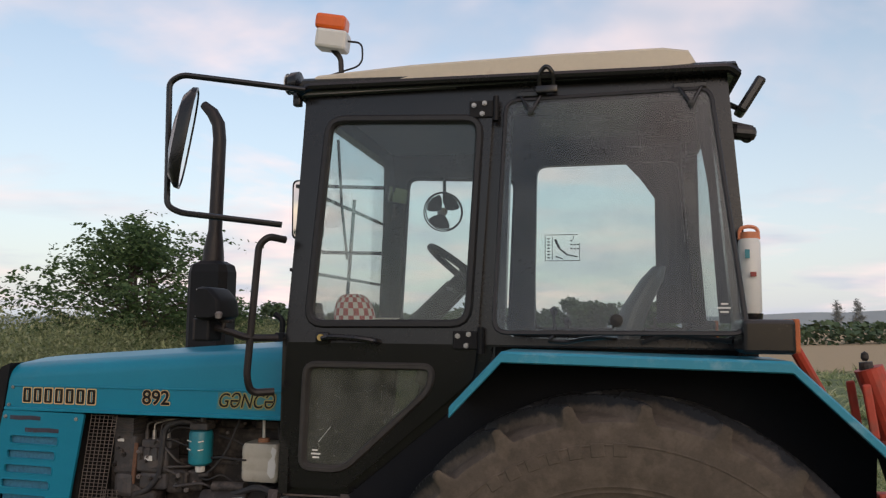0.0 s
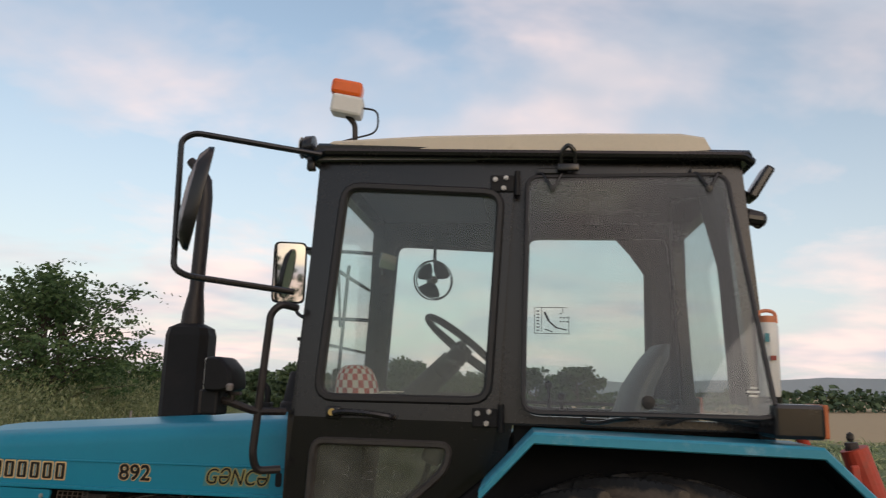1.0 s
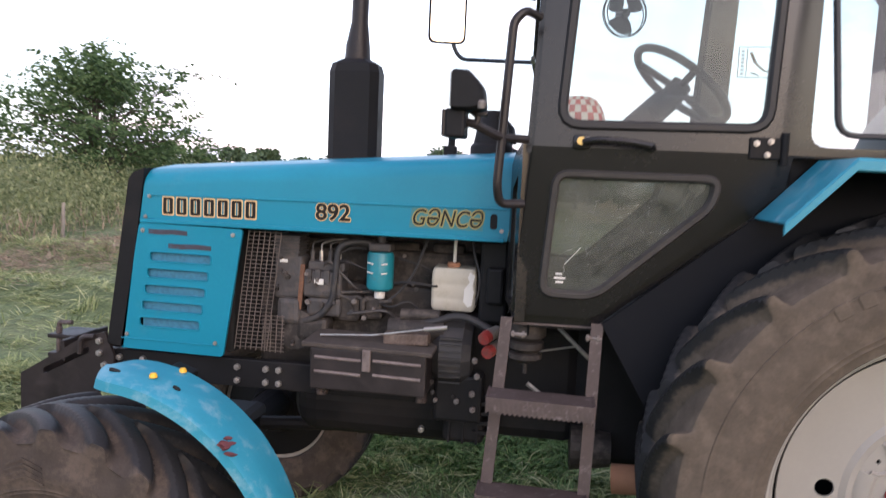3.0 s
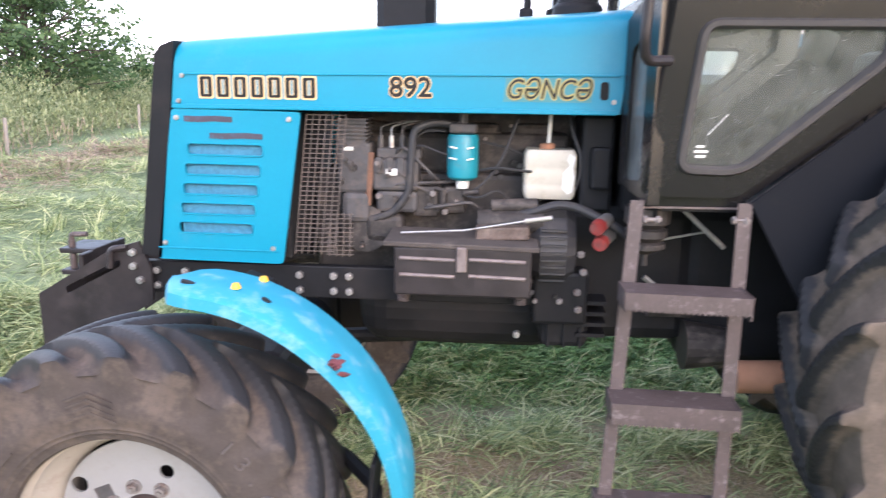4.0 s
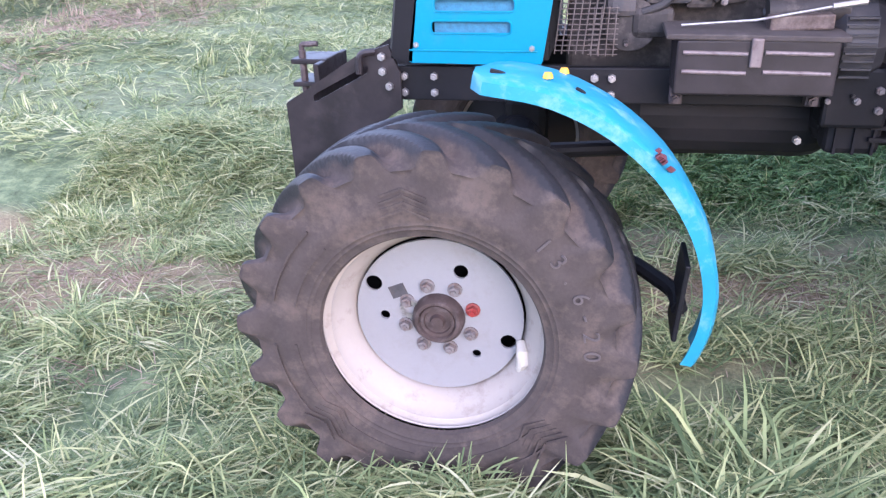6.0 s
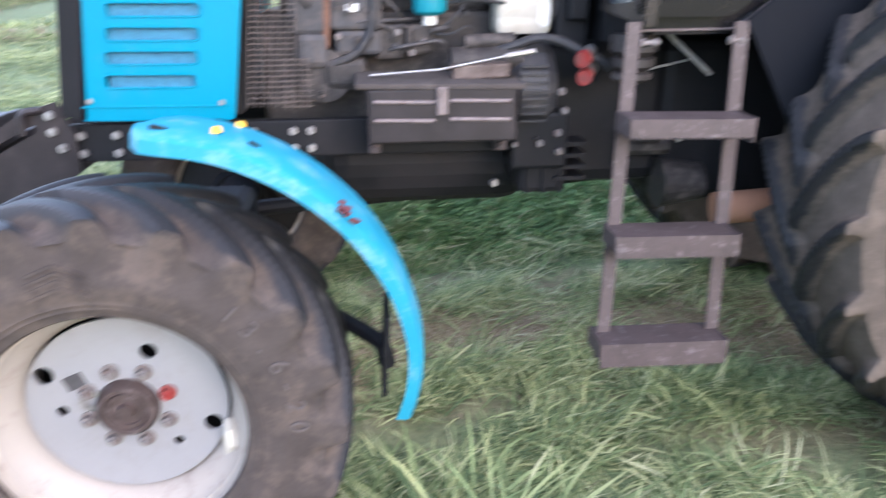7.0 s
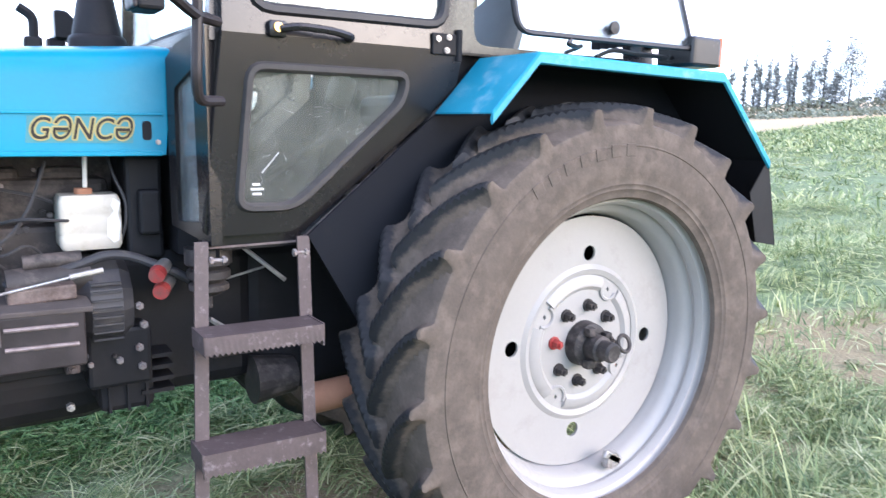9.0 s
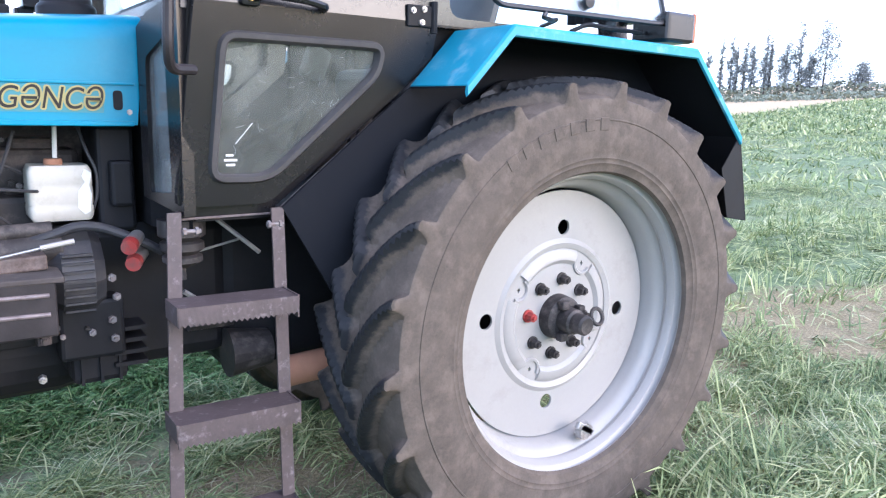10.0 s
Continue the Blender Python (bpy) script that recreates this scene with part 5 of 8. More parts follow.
def build_door_fittings():
    bm = B()
    box(bm, at_side(-1.035, 1.735, 0.034), (0.050, 0.022, 0.042), bevel=0.008)
    tube(bm, bent([at_side(-1.03, 1.735, 0.05), at_side(-0.99, 1.742, 0.07), at_side(-0.90, 1.738, 0.075), at_side(-0.835, 1.728, 0.06), at_side(-0.83, 1.725, 0.03)], 0.03), 0.0105, 8)
    h = part("door_handle", bm, BLACK, door_l, "black door handle with brass lock", smooth=True)
    bm = B()
    rod(bm, at_side(-1.037, 1.738, 0.044), at_side(-1.037, 1.738, 0.054), 0.013, 0.012, 16)
    part("lock_barrel", bm, BRASS, door_l)
    for x, z in ((-0.452, 2.552), (-0.497, 1.735)):
        bm = B()
        box(bm, at_side(x - 0.025, z, 0.030), (0.085, 0.010, 0.062), bevel=0.004)
        rod(bm, at_side(x + 0.028, z - 0.045, 0.032), at_side(x + 0.028, z + 0.045, 0.032), 0.011, 0.011, 10)
        hg = part("door_hinge", bm, BLACK_FLAT, door_l, "black bolted door hinge")
        for dx, dz in ((-0.05, 0.014), (-0.02, -0.018), (-0.012, 0.02)):
            bm = B()
            bolt(bm, at_side(x + dx, z + dz, 0.034), 0.010, 0.008)
            part("hinge_bolt", bm, STEEL, door_l)
    for x in (-0.300, 0.236):
        bm = B()
        z = 2.592
        tube(bm, bent([at_pane(x - 0.045, z, 0.0), at_pane(x - 0.035, z, 0.008), at_pane(x, z - 0.065, 0.010), at_pane(x + 0.035, z, 0.008), at_pane(x + 0.045, z, 0.0)], 0.015), 0.006, 7)
        box(bm, at_side(x, z + 0.012, 0.010), (0.11, 0.016, 0.022), bevel=0.004)
        bolt(bm, at_pane(x, z - 0.06, 0.005), 0.012, 0.012)
        part("window_hinge", bm, BLACK, win_l, "black wire window hinge")
    bm = B()
    rod(bm, at_pane(-0.022, 1.806, 0.0), at_pane(-0.022, 1.806, 0.012), 0.010, 0.019, 16)
    lathe(bm, [(0.0, -0.006), (0.019, -0.004), (0.02, 0.004), (0.0, 0.008)], at_pane(-0.022, 1.806, 0.015), 16)
    part("window_knob", bm, RUBBER_SEAL, win_l, "black round window knob", smooth=True)
    bm = B()
    tube(bm, bent([at_pane(-0.21, 1.756, 0.012), at_pane(-0.225, 1.742, 0.010), at_pane(-0.17, 1.738, -0.01), at_pane(-0.12, 1.748, -0.04), (-0.06, -0.70, 1.752), (-0.02, -0.60, 1.748)], 0.02), 0.007, 7)
    part("window_stay", bm, BLACK, win_l, "black bent window stay", smooth=True)
    bm = B()
    for x, z, w in ((0.290, 1.845, 0.036), (0.290, 1.833, 0.024), (0.292, 1.857, 0.020)):
        box(bm, at_pane(x, z, 0.004), (w, 0.0015, 0.006))
    part("glass_stamp", bm, WHITE, win_l)
    bm = B()
    for x, z, w in ((-1.075, 1.322, 0.035), (-1.075, 1.309, 0.024), (-1.078, 1.335, 0.020)):
        box(bm, at_side(x, z, 0.0155), (w, 0.0015, 0.006))
    part("glass_stamp", bm, WHITE, door_l)
    # roof lifting eye on the near gutter
    bm = B()
    tube(bm, bent([(-0.270, -0.575, 2.60), (-0.270, -0.597, 2.665), (-0.245, -0.602, 2.692), (-0.220, -0.597, 2.665), (-0.220, -0.575, 2.60)], 0.03), 0.008, 8)
    box(bm, (-0.245, -0.585, 2.61), (0.075, 0.014, 0.026), bevel=0.003)
    part("lifting_eye", bm, BLACK, tractor, "black lifting eye on the roof edge", smooth=True)
    # lamp at the front roof corner
    bm = B()
    lathe(bm, [(0.0, -0.03), (0.03, -0.028), (0.044, -0.01), (0.046, 0.02), (0.0, 0.025)], (-1.205, -0.545, 2.70), 18, axis="x")
    box(bm, (-1.19, -0.55, 2.645), (0.03, 0.03, 0.07), bevel=0.004)
    wl = part("roof_lamp", bm, BLACK, tractor, "black work lamp at the roof corner", smooth=True)
    bm = B()
    lathe(bm, [(0.0, -0.034), (0.040, -0.030), (0.041, -0.026)], (-1.205, -0.545, 2.70), 18, axis="x")
    part("lamp_glass", bm, WHITE, wl)
    # work lamps behind the roof
    bm = B()
    box(bm, (0.45, -0.43, 2.59), (0.035, 0.09, 0.14), rot=(0, 32, 0), bevel=0.01)
    rod(bm, (0.38, -0.45, 2.56), (0.43, -0.43, 2.54), 0.010, 0.010, 8)
    part("rear_work_lamp", bm, BLACK, tractor, "black tilted rear work lamp")
    bm = B()
    box(bm, (0.42, -0.46, 2.455), (0.085, 0.05, 0.05), rot=(0, 8, 0), bevel=0.018)
    rod(bm, (0.38, -0.46, 2.49), (0.45, -0.46, 2.47), 0.010, 0.010, 8)
    tube(bm, bent([(0.40, -0.47, 2.44), (0.43, -0.47, 2.415), (0.455, -0.47, 2.44)], 0.02), 0.004, 6)
    part("rear_latch", bm, BLACK, tractor, "black rear window latch")


build_door_fittings()


def build_rear_lamp(s):
    bm = B()
    box(bm, (0.405, s * 0.76, 1.762), (0.145, 0.16, 0.10), bevel=0.012)
    l = part("fender_lamp", bm, BLACK, tractor, "black fender lamp box with orange lens")
    bm = B()
    box(bm, (0.480, s * 0.76, 1.765), (0.016, 0.152, 0.098), bevel=0.005)
    part("lamp_lens", bm, ORANGE_DULL, l, "orange side lens")
    bm = B()
    tube(bm, bent([(0.06, s * 0.66, 1.735), (0.14, s * 0.66, 1.765), (0.22, s * 0.68, 1.755), (0.32, s * 0.74, 1.745)], 0.03), 0.008, 6)
    part("lamp_cable", bm, RUBBER_SEAL, l)


build_rear_lamp(-1)
build_rear_lamp(1)


def build_canister():
    can = thing("canister", (0.401, -0.60, 1.83), "white cylinder canister with orange cap strapped to cab", "canister")
    bm = B()
    lathe(bm, [(0.0, 0.0), (0.029, 0.0), (0.033, 0.008), (0.034, 0.228), (0.029, 0.241), (0.0, 0.243)], (0.401, -0.60, 1.83), 28, axis="z")
    part("body", bm, WHITE, can, smooth=True)
    bm = B()
    lathe(bm, [(0.024, 0.235), (0.027, 0.245), (0.027, 0.262), (0.0, 0.266)], (0.401, -0.60, 1.83), 20, axis="z")
    tube(bm, bent([(0.372, -0.60, 2.070), (0.374, -0.60, 2.106), (0.401, -0.60, 2.113), (0.428, -0.60, 2.106), (0.430, -0.60, 2.070)], 0.02), 0.006, 8)
    part("cap", bm, surface("pale_orange_plastic", (0.62, 0.22, 0.11), 0.45, var=0.12), can, "orange cap with carry loop", smooth=True)
    bm = B()
    box(bm, (0.388, -0.639, 2.02), (0.014, 0.003, 0.028))
    part("blue_label", bm, TEAL, can)
    bm = B()
    box(bm, (0.404, -0.6395, 1.955), (0.018, 0.003, 0.015))
    part("red_label", bm, RED, can)
    bm = B()
    rod(bm, (0.401, -0.60, 1.79), (0.401, -0.60, 1.832), 0.03, 0.036, 14)
    part("bracket", bm, BLACK, can)


build_canister()


def build_lamps_front():
    """Headlamp and turn lamp on arms ahead of the cab pillars, air cleaner and far mirror."""
    for s in (-1, 1):
        bm = B()
        tube(bm, bent([(-1.195, s * 0.66, 1.735), (-1.27, s * 0.74, 1.735), (-1.335, s * 0.80, 1.765), (-1.36, s * 0.80, 1.77)], 0.03), 0.013, 8)
        tube(bm, bent([(-1.33, s * 0.80, 1.765), (-1.325, s * 0.80, 1.785), (-1.35, s * 0.80, 1.805)], 0.01), 0.009, 8)
        box(bm, (-1.315, s * 0.80, 1.792), (0.03, 0.03, 0.012), bevel=0.003)
        part("lamp_arm", bm, RUST, tractor, "dark lamp bracket arm beside the hood", smooth=True)
        side = rounded([(-1.394, 1.797), (-1.394, 1.908), (-1.350, 1.906), (-1.312, 1.866), (-1.304, 1.806), (-1.335, 1.797)], 0.010, 2)
        bm = B()
        secs = []
        for dy, k in ((-0.074, 0.86), (-0.066, 0.96), (-0.05, 1.0), (0.05, 1.0), (0.066, 0.96), (0.074, 0.86)):
            secs.append([Vector((-1.394 + (u + 1.394) * k, s * 0.80 + dy, 1.853 + (v - 1.853) * k)) for u, v in side])
        loft(bm, secs)
        hl = part("headlamp", bm, BLACK_FLAT, tractor, "black plastic headlamp housing", smooth=True)
        bm = B()
        box(bm, (-1.396, s * 0.80, 1.853), (0.008, 0.130, 0.096), bevel=0.003)
        part("headlamp_glass", bm, WHITE, hl)
        bm = B()
        lathe(bm, [(0.0, -0.012), (0.010, -0.010), (0.013, 0.006), (0.008, 0.012), (0.0, 0.013)], (-1.312, s * 0.80 - 0.066, 1.812), 12, axis="z")
        part("lamp_bolt", bm, NUT, hl, "rust-flecked lamp pivot nut", smooth=True)
        bm = B()
        box(bm, (-1.385, s * 0.80, 1.764), (0.056, 0.092, 0.080), bevel=0.008)
        tl = part("turn_lamp", bm, BLACK_FLAT, tractor, "dark square turn lamp")
        bm = B()
        box(bm, (-1.416, s * 0.80, 1.764), (0.010, 0.086, 0.074), bevel=0.004)
        part("turn_lens", bm, RUST, tl)
    # air cleaner on the hood, far side
    bm = B()
    lathe(bm, [(0.0, 1.62), (0.082, 1.62), (0.084, 1.735), (0.079, 1.745), (0.072, 1.75), (0.050, 1.868), (0.044, 1.876), (0.0, 1.878)], (-1.355, 0.04, 0), 20, axis="z")
    part("air_cleaner", bm, BLACK_FLAT, tractor, "black conical air cleaner behind the hood", smooth=True)
    bm = B()
    tube(bm, bent([(-1.525, 0.10, 1.62), (-1.52, 0.10, 1.80), (-1.56, 0.10, 1.825)], 0.03), 0.014, 8)
    box(bm, (-1.525, 0.10, 1.715), (0.05, 0.05, 0.05), bevel=0.008)
    part("filler_neck", bm, BLACK_FLAT, tractor)
    # far wing mirror with a two-leg arm
    bm = B()
    tube(bm, bent([(-1.15, 0.60, 2.50), (-1.50, 0.66, 2.53), (-1.60, 0.68, 2.545), (-1.63, 0.685, 2.50), (-1.62, 0.685, 2.24), (-1.58, 0.68, 2.17), (-1.18, 0.64, 2.155)], 0.05), 0.010, 8)
    part("mirror_arm", bm, BLACK, tractor, "black far-side mirror arm", smooth=True)
    m = Matrix.Translation((-1.645, 0.665, 2.405)) @ pose(0, 0, 0, 3.2, 0, 12)
    bm = B()
    out = rounded([(-0.088, -0.165), (0.088, -0.165), (0.088, 0.165), (-0.088, 0.165)], 0.035)
    secs = [[m @ Vector((u * k, off, v * k)) for u, v in out] for k, off in ((0.6, 0.055), (0.93, 0.03), (1.0, 0.008), (1.0, -0.006), (0.93, -0.010))]
    loft(bm, secs)
    fm = part("far_wing_mirror", bm, BLACK_FLAT, tractor, "black rectangular wing mirror", smooth=False)
    bm = B()
    loft(bm, [[m @ Vector((u * 0.90, off, v * 0.945)) for u, v in out] for off in (-0.0085, -0.0115)])
    part("mirror_glass", bm, MIRROR, fm)


build_lamps_front()


def build_engine_details():
    E = tractor
    # radiator guard: wire grid behind the side panel
    g = None
    bm = B()
    for k in range(7):
        x = -2.19 + k * 0.0205
        lean = 0.05
        rod(bm, (x - lean * 0.9 + 0.0, -0.325, 0.955), (x, -0.315, 1.392), 0.0020, None, 5)
    for k in range(30):
        z = 0.965 + k * 0.0146
        f = (z - 0.955) / 0.437
        rod(bm, (-2.235 + 0.045 * f, -0.324 + 0.01 * f, z), (-2.115 + 0.048 * f, -0.324 + 0.01 * f, z), 0.0016, None, 5)
    part("radiator_guard", bm, MESH_GREY, E, "bent wire-mesh radiator guard", kind="stuff")
    bm = B()
    for k in range(4):
        rod(bm, (-2.13 + k * 0.021, -0.30, 0.945), (-2.125 + k * 0.021, -0.30, 1.085), 0.0019, None, 5)
    for k in range(10):
        rod(bm, (-2.14, -0.30, 0.95 + k * 0.0145), (-2.055, -0.30, 0.95 + k * 0.0145), 0.0016, None, 5)
    part("guard_flap", bm, MESH_GREY, E, "bent wire-mesh flap", kind="stuff")
    bm = B()
    box(bm, (-2.30, 0, 1.16), (0.10, 0.60, 0.46), bevel=0.01)
    part("radiator", bm, DARK, E, "dark radiator core")
    # injection pump with cooling ribs and fuel pipes
    bm = B()
    box(bm, (-2.055, -0.225, 1.225), (0.105, 0.10, 0.16), bevel=0.012)
    box(bm, (-2.05, -0.235, 1.10), (0.09, 0.10, 0.10), bevel=0.02)
    box(bm, (-2.06, -0.228, 1.335), (0.085, 0.09, 0.08))
    cmp = part("compressor", bm, IRON_GREY, E, "grey ribbed air compressor")
    for k in range(6):
        bm = B()
        box(bm, (-2.06, -0.228, 1.318 + k * 0.0115), (0.10, 0.105, 0.005))
        part("cooling_rib", bm, IRON_GREY, cmp)
    bm = B()
    box(bm, (-1.925, -0.225, 1.205), (0.145, 0.10, 0.10), bevel=0.012)
    box(bm, (-1.92, -0.225, 1.12), (0.13, 0.09, 0.07), bevel=0.014)
    box(bm, (-1.915, -0.225, 1.27), (0.14, 0.07, 0.035), bevel=0.008)
    ip = part("injection_pump", bm, IRON_GREY, E, "grey diesel injection pump")
    for k in range(4):
        x = -1.975 + k * 0.034
        bm = B()
        rod(bm, (x, -0.235, 1.285), (x, -0.235, 1.325), 0.009, 0.008, 8)
        tube(bm, bent([(x, -0.235, 1.325), (x, -0.235, 1.352), (x + 0.05, -0.19, 1.368), (x + 0.16, -0.15, 1.362)], 0.03), 0.0035, 6)
        part("fuel_pipe", bm, STEEL if k % 2 else IRON_GREY, ip)
    bm = B()
    box(bm, (-1.935, -0.279, 1.215), (0.036, 0.006, 0.022), bevel=0.003)
    part("maker_badge", bm, WHITE, ip)
    bm = B()
    box(bm, (-2.07, -0.279, 1.285), (0.03, 0.006, 0.012), bevel=0.002)
    part("maker_badge", bm, WHITE, ip)
    bm = B()
    box(bm, (-2.005, -0.27, 1.19), (0.018, 0.012, 0.17), rot=(0, 4, 0), bevel=0.004)
    part("stay_strap", bm, STRAP, E, "rust-brown stay strap")
    # timing cover and pulley low down
    bm = B()
    rod(bm, (-2.02, -0.27, 1.03), (-2.02, -0.18, 1.03), 0.075, 0.075, 20)
    box(bm, (-1.96, -0.23, 1.035), (0.12, 0.10, 0.09), bevel=0.02)
    part("pump_drive", bm, GREASY, E)
    bm = B()
    tube(bm, bent([(-1.735, -0.245, 1.36), (-1.80, -0.26, 1.372), (-1.868, -0.27, 1.35), (-1.875, -0.28, 1.22), (-1.88, -0.28, 1.15), (-1.93, -0.28, 1.085), (-1.99, -0.27, 1.065)], 0.05), 0.012, 10)
    part("fuel_hose", bm, HOSE, E, "black looping fuel hose", smooth=True)
    # fuel filter
    bm = B()
    lathe(bm, [(0.0, 1.193), (0.035, 1.193), (0.047, 1.202), (0.049, 1.21), (0.049, 1.322), (0.044, 1.334), (0.0, 1.336)], (-1.715, -0.245, 0), 28, axis="z")
    ff = part("fuel_filter", bm, TEAL, E, "teal painted fuel filter canister", smooth=True)
    bm = B()
    box(bm, (-1.715, -0.235, 1.352), (0.085, 0.075, 0.03), bevel=0.008)
    rod(bm, (-1.715, -0.235, 1.36), (-1.715, -0.235, 1.40), 0.014, 0.014, 10)
    part("filter_head", bm, IRON_GREY, ff)
    bm = B()
    lathe(bm, [(0.0, 1.165), (0.018, 1.165), (0.020, 1.172), (0.020, 1.193)], (-1.715, -0.245, 0), 16, axis="z")
    part("filter_drain", bm, WHITE, ff)
    for z in (1.296, 1.262):
        bm = B()
        box(bm, (-1.742, -0.2915, z), (0.026, 0.004, 0.004), rot=(0, 8, -25))
        part("filter_mark", bm, WHITE, ff)
        bm = B()
        box(bm, (-1.69, -0.2905, z - 0.001), (0.022, 0.004, 0.004), rot=(0, -8, 25))
        part("filter_mark", bm, WHITE, ff)
    bm = B()
    box(bm, (-1.74, -0.20, 1.125), (0.075, 0.09, 0.085), bevel=0.012)
    box(bm, (-1.83, -0.205, 1.12), (0.085, 0.09, 0.10), bevel=0.014)
    rod(bm, (-1.71, -0.255, 1.15), (-1.66, -0.265, 1.158), 0.009, 0.009, 8)
    rod(bm, (-1.775, -0.25, 1.10), (-1.775, -0.25, 1.16), 0.012, 0.012, 8)
    rod(bm, (-1.80, -0.25, 1.165), (-1.76, -0.25, 1.15), 0.008, 0.008, 8)
    part("lift_pump", bm, GREASY, E, "greasy lift pump under the filter")
    bm = B()
    tube(bm, bent([(-1.68, -0.262, 1.158), (-1.64, -0.262, 1.19), (-1.59, -0.25, 1.26), (-1.545, -0.24, 1.385)], 0.05), 0.005, 6)
    tube(bm, bent([(-1.66, -0.20, 1.31), (-1.57, -0.21, 1.29), (-1.53, -0.21, 1.27)], 0.03), 0.005, 6)
    tube(bm, bent([(-1.88, -0.25, 1.31), (-1.83, -0.25, 1.345), (-1.77, -0.24, 1.342)], 0.03), 0.004, 6)
    part("fuel_line", bm, HOSE, E, smooth=True)
    # expansion tank
    bm = B()
    secs = []
    for z, k in ((1.138, 0.90), (1.150, 0.99), (1.175, 1.0), (1.181, 0.978), (1.187, 1.0), (1.228, 1.0), (1.234, 0.978), (1.240, 1.0), (1.276, 0.985), (1.291, 0.90)):
        o = rounded([(-0.081, -0.06), (0.081, -0.06), (0.081, 0.06), (-0.081, 0.06)], 0.016, 3)
        secs.append([Vector((-1.443 + u * k, -0.20 + v * k, z)) for u, v in o])
    loft(bm, secs)
    tk = part("expansion_tank", bm, TANK, E, "milky white plastic expansion tank with torn sticker", smooth=True)
    bm = B()
    lathe(bm, [(0.0, 1.308), (0.022, 1.307), (0.024, 1.302), (0.024, 1.289)], (-1.452, -0.20, 0), 18, axis="z")
    part("tank_cap", bm, CLAY, tk)
    bm = B()
    plate(bm, [(-1.388, 1.155), (-1.374, 1.162), (-1.368, 1.21), (-1.374, 1.235), (-1.366, 1.27), (-1.384, 1.282), (-1.392, 1.262), (-1.384, 1.245), (-1.402, 1.222), (-1.405, 1.175)], [], lambda u, v: (u, -0.2625, v), lambda u, v: (u, -0.2605, v))
    part("torn_sticker", bm, WHITE, tk, "torn white sticker")
    bm = B()
    rod(bm, (-1.448, -0.21, 1.31), (-1.445, -0.22, 1.405), 0.0065, 0.0065, 8)
    part("overflow_tube", bm, WHITE, tk)
    bm = B()
    tube(bm, bent([(-1.385, -0.2, 1.40), (-1.375, -0.23, 1.34), (-1.348, -0.25, 1.27), (-1.352, -0.25, 1.20), (-1.37, -0.24, 1.15)], 0.03), 0.005, 6)
    part("tank_hose", bm, HOSE, tk)
    # large hose across to the gearbox
    bm = B()
    tube(bm, bent([(-1.66, -0.27, 1.06), (-1.60, -0.30, 1.082), (-1.50, -0.32, 1.105), (-1.42, -0.33, 1.135), (-1.36, -0.34, 1.128), (-1.26, -0.36, 1.082), (-1.21, -0.36, 1.05)], 0.06), 0.0135, 10)
    part("water_hose", bm, HOSE, E, "grey rubber hose", smooth=True)
    # starter, bright rod, battery in the box
    bm = B()
    rod(bm, (-1.66, -0.30, 1.065), (-1.46, -0.30, 1.075), 0.043, 0.043, 18)
    rod(bm, (-1.62, -0.30, 1.12), (-1.48, -0.30, 1.125), 0.022, 0.022, 14)
    part("starter_motor", bm, GREASY, E, "greasy starter motor", smooth=True)
    bm = B()
    box(bm, (-1.585, -0.36, 1.050), (0.16, 0.06, 0.040), rot=(0, -2, 0), bevel=0.006)
    part("starter_label", bm, surface("faded_label_metal", (0.115, 0.088, 0.075), 0.6, var=0.5, scale=30, dirt=(0.05, 0.032, 0.026), dirt_amount=0.6, dirt_scale=25), E)
    bm = B()
    tube(bm, [(-1.89, -0.385, 1.045), (-1.70, -0.39, 1.058), (-1.50, -0.395, 1.095)], 0.0038, 8)
    rod(bm, (-1.52, -0.395, 1.092), (-1.44, -0.395, 1.104), 0.008, 0.008, 10)
    part("throttle_rod", bm, STEEL, E, "bright steel throttle rod")
    # clutch housing with ribs, brake couplings
    bm = B()
    secs = []
    for x, k in ((-1.50, 0.8), (-1.47, 1.0), (-1.39, 1.0), (-1.36, 0.85)):
        secs.append([Vector((x, -0.22 + 0.16 * k * math.cos(t), 0.985 + 0.135 * k * math.sin(t))) for t in [q * math.tau / 14 for q in range(14)]])
    loft(bm, secs)
    ch = part("clutch_housing", bm, HOSE, E, "black ribbed clutch housing")
    for q in range(8):
        bm = B()
        box(bm, (-1.43, -0.383 + abs(q - 3.5) * 0.006, 0.905 + q * 0.022), (0.075, 0.012, 0.006))
        part("rib", bm, HOSE, ch)
    for p in ((-1.302, -0.40, 1.085), (-1.290, -0.385, 1.035)):
        bm = B()
        p = Vector(p)
        rod(bm, p + Vector((0.0, 0.0, 0.0)), p + Vector((-0.010, -0.024, -0.005)), 0.023, 0.021, 18)
        cpl = part("air_coupling", bm, RED, E, "red capped brake air coupling")
        bm = B()
        rod(bm, p + Vector((0.030, 0.05, 0.012)), p, 0.020, 0.022, 16)
        part("coupling_body", bm, STEEL, cpl)
    for x, z in ((-1.345, 0.985), (-1.335, 0.93), (-1.35, 0.865), (-1.345, 0.81)):
        bm = B()
        bolt(bm, (x, -0.343, z), 0.012, 0.012)
        part("housing_bolt", bm, NUT, E)
    bm = B()
    box(bm, (-1.40, -0.29, 0.84), (0.17, 0.10, 0.17), bevel=0.012)
    cc = part("clutch_cover", bm, BLACK_FLAT, E)
    bm = B()
    box(bm, (-1.38, -0.26, 0.72), (0.15, 0.10, 0.10), bevel=0.02)
    part("cover_foot", bm, BLACK_FLAT, cc)
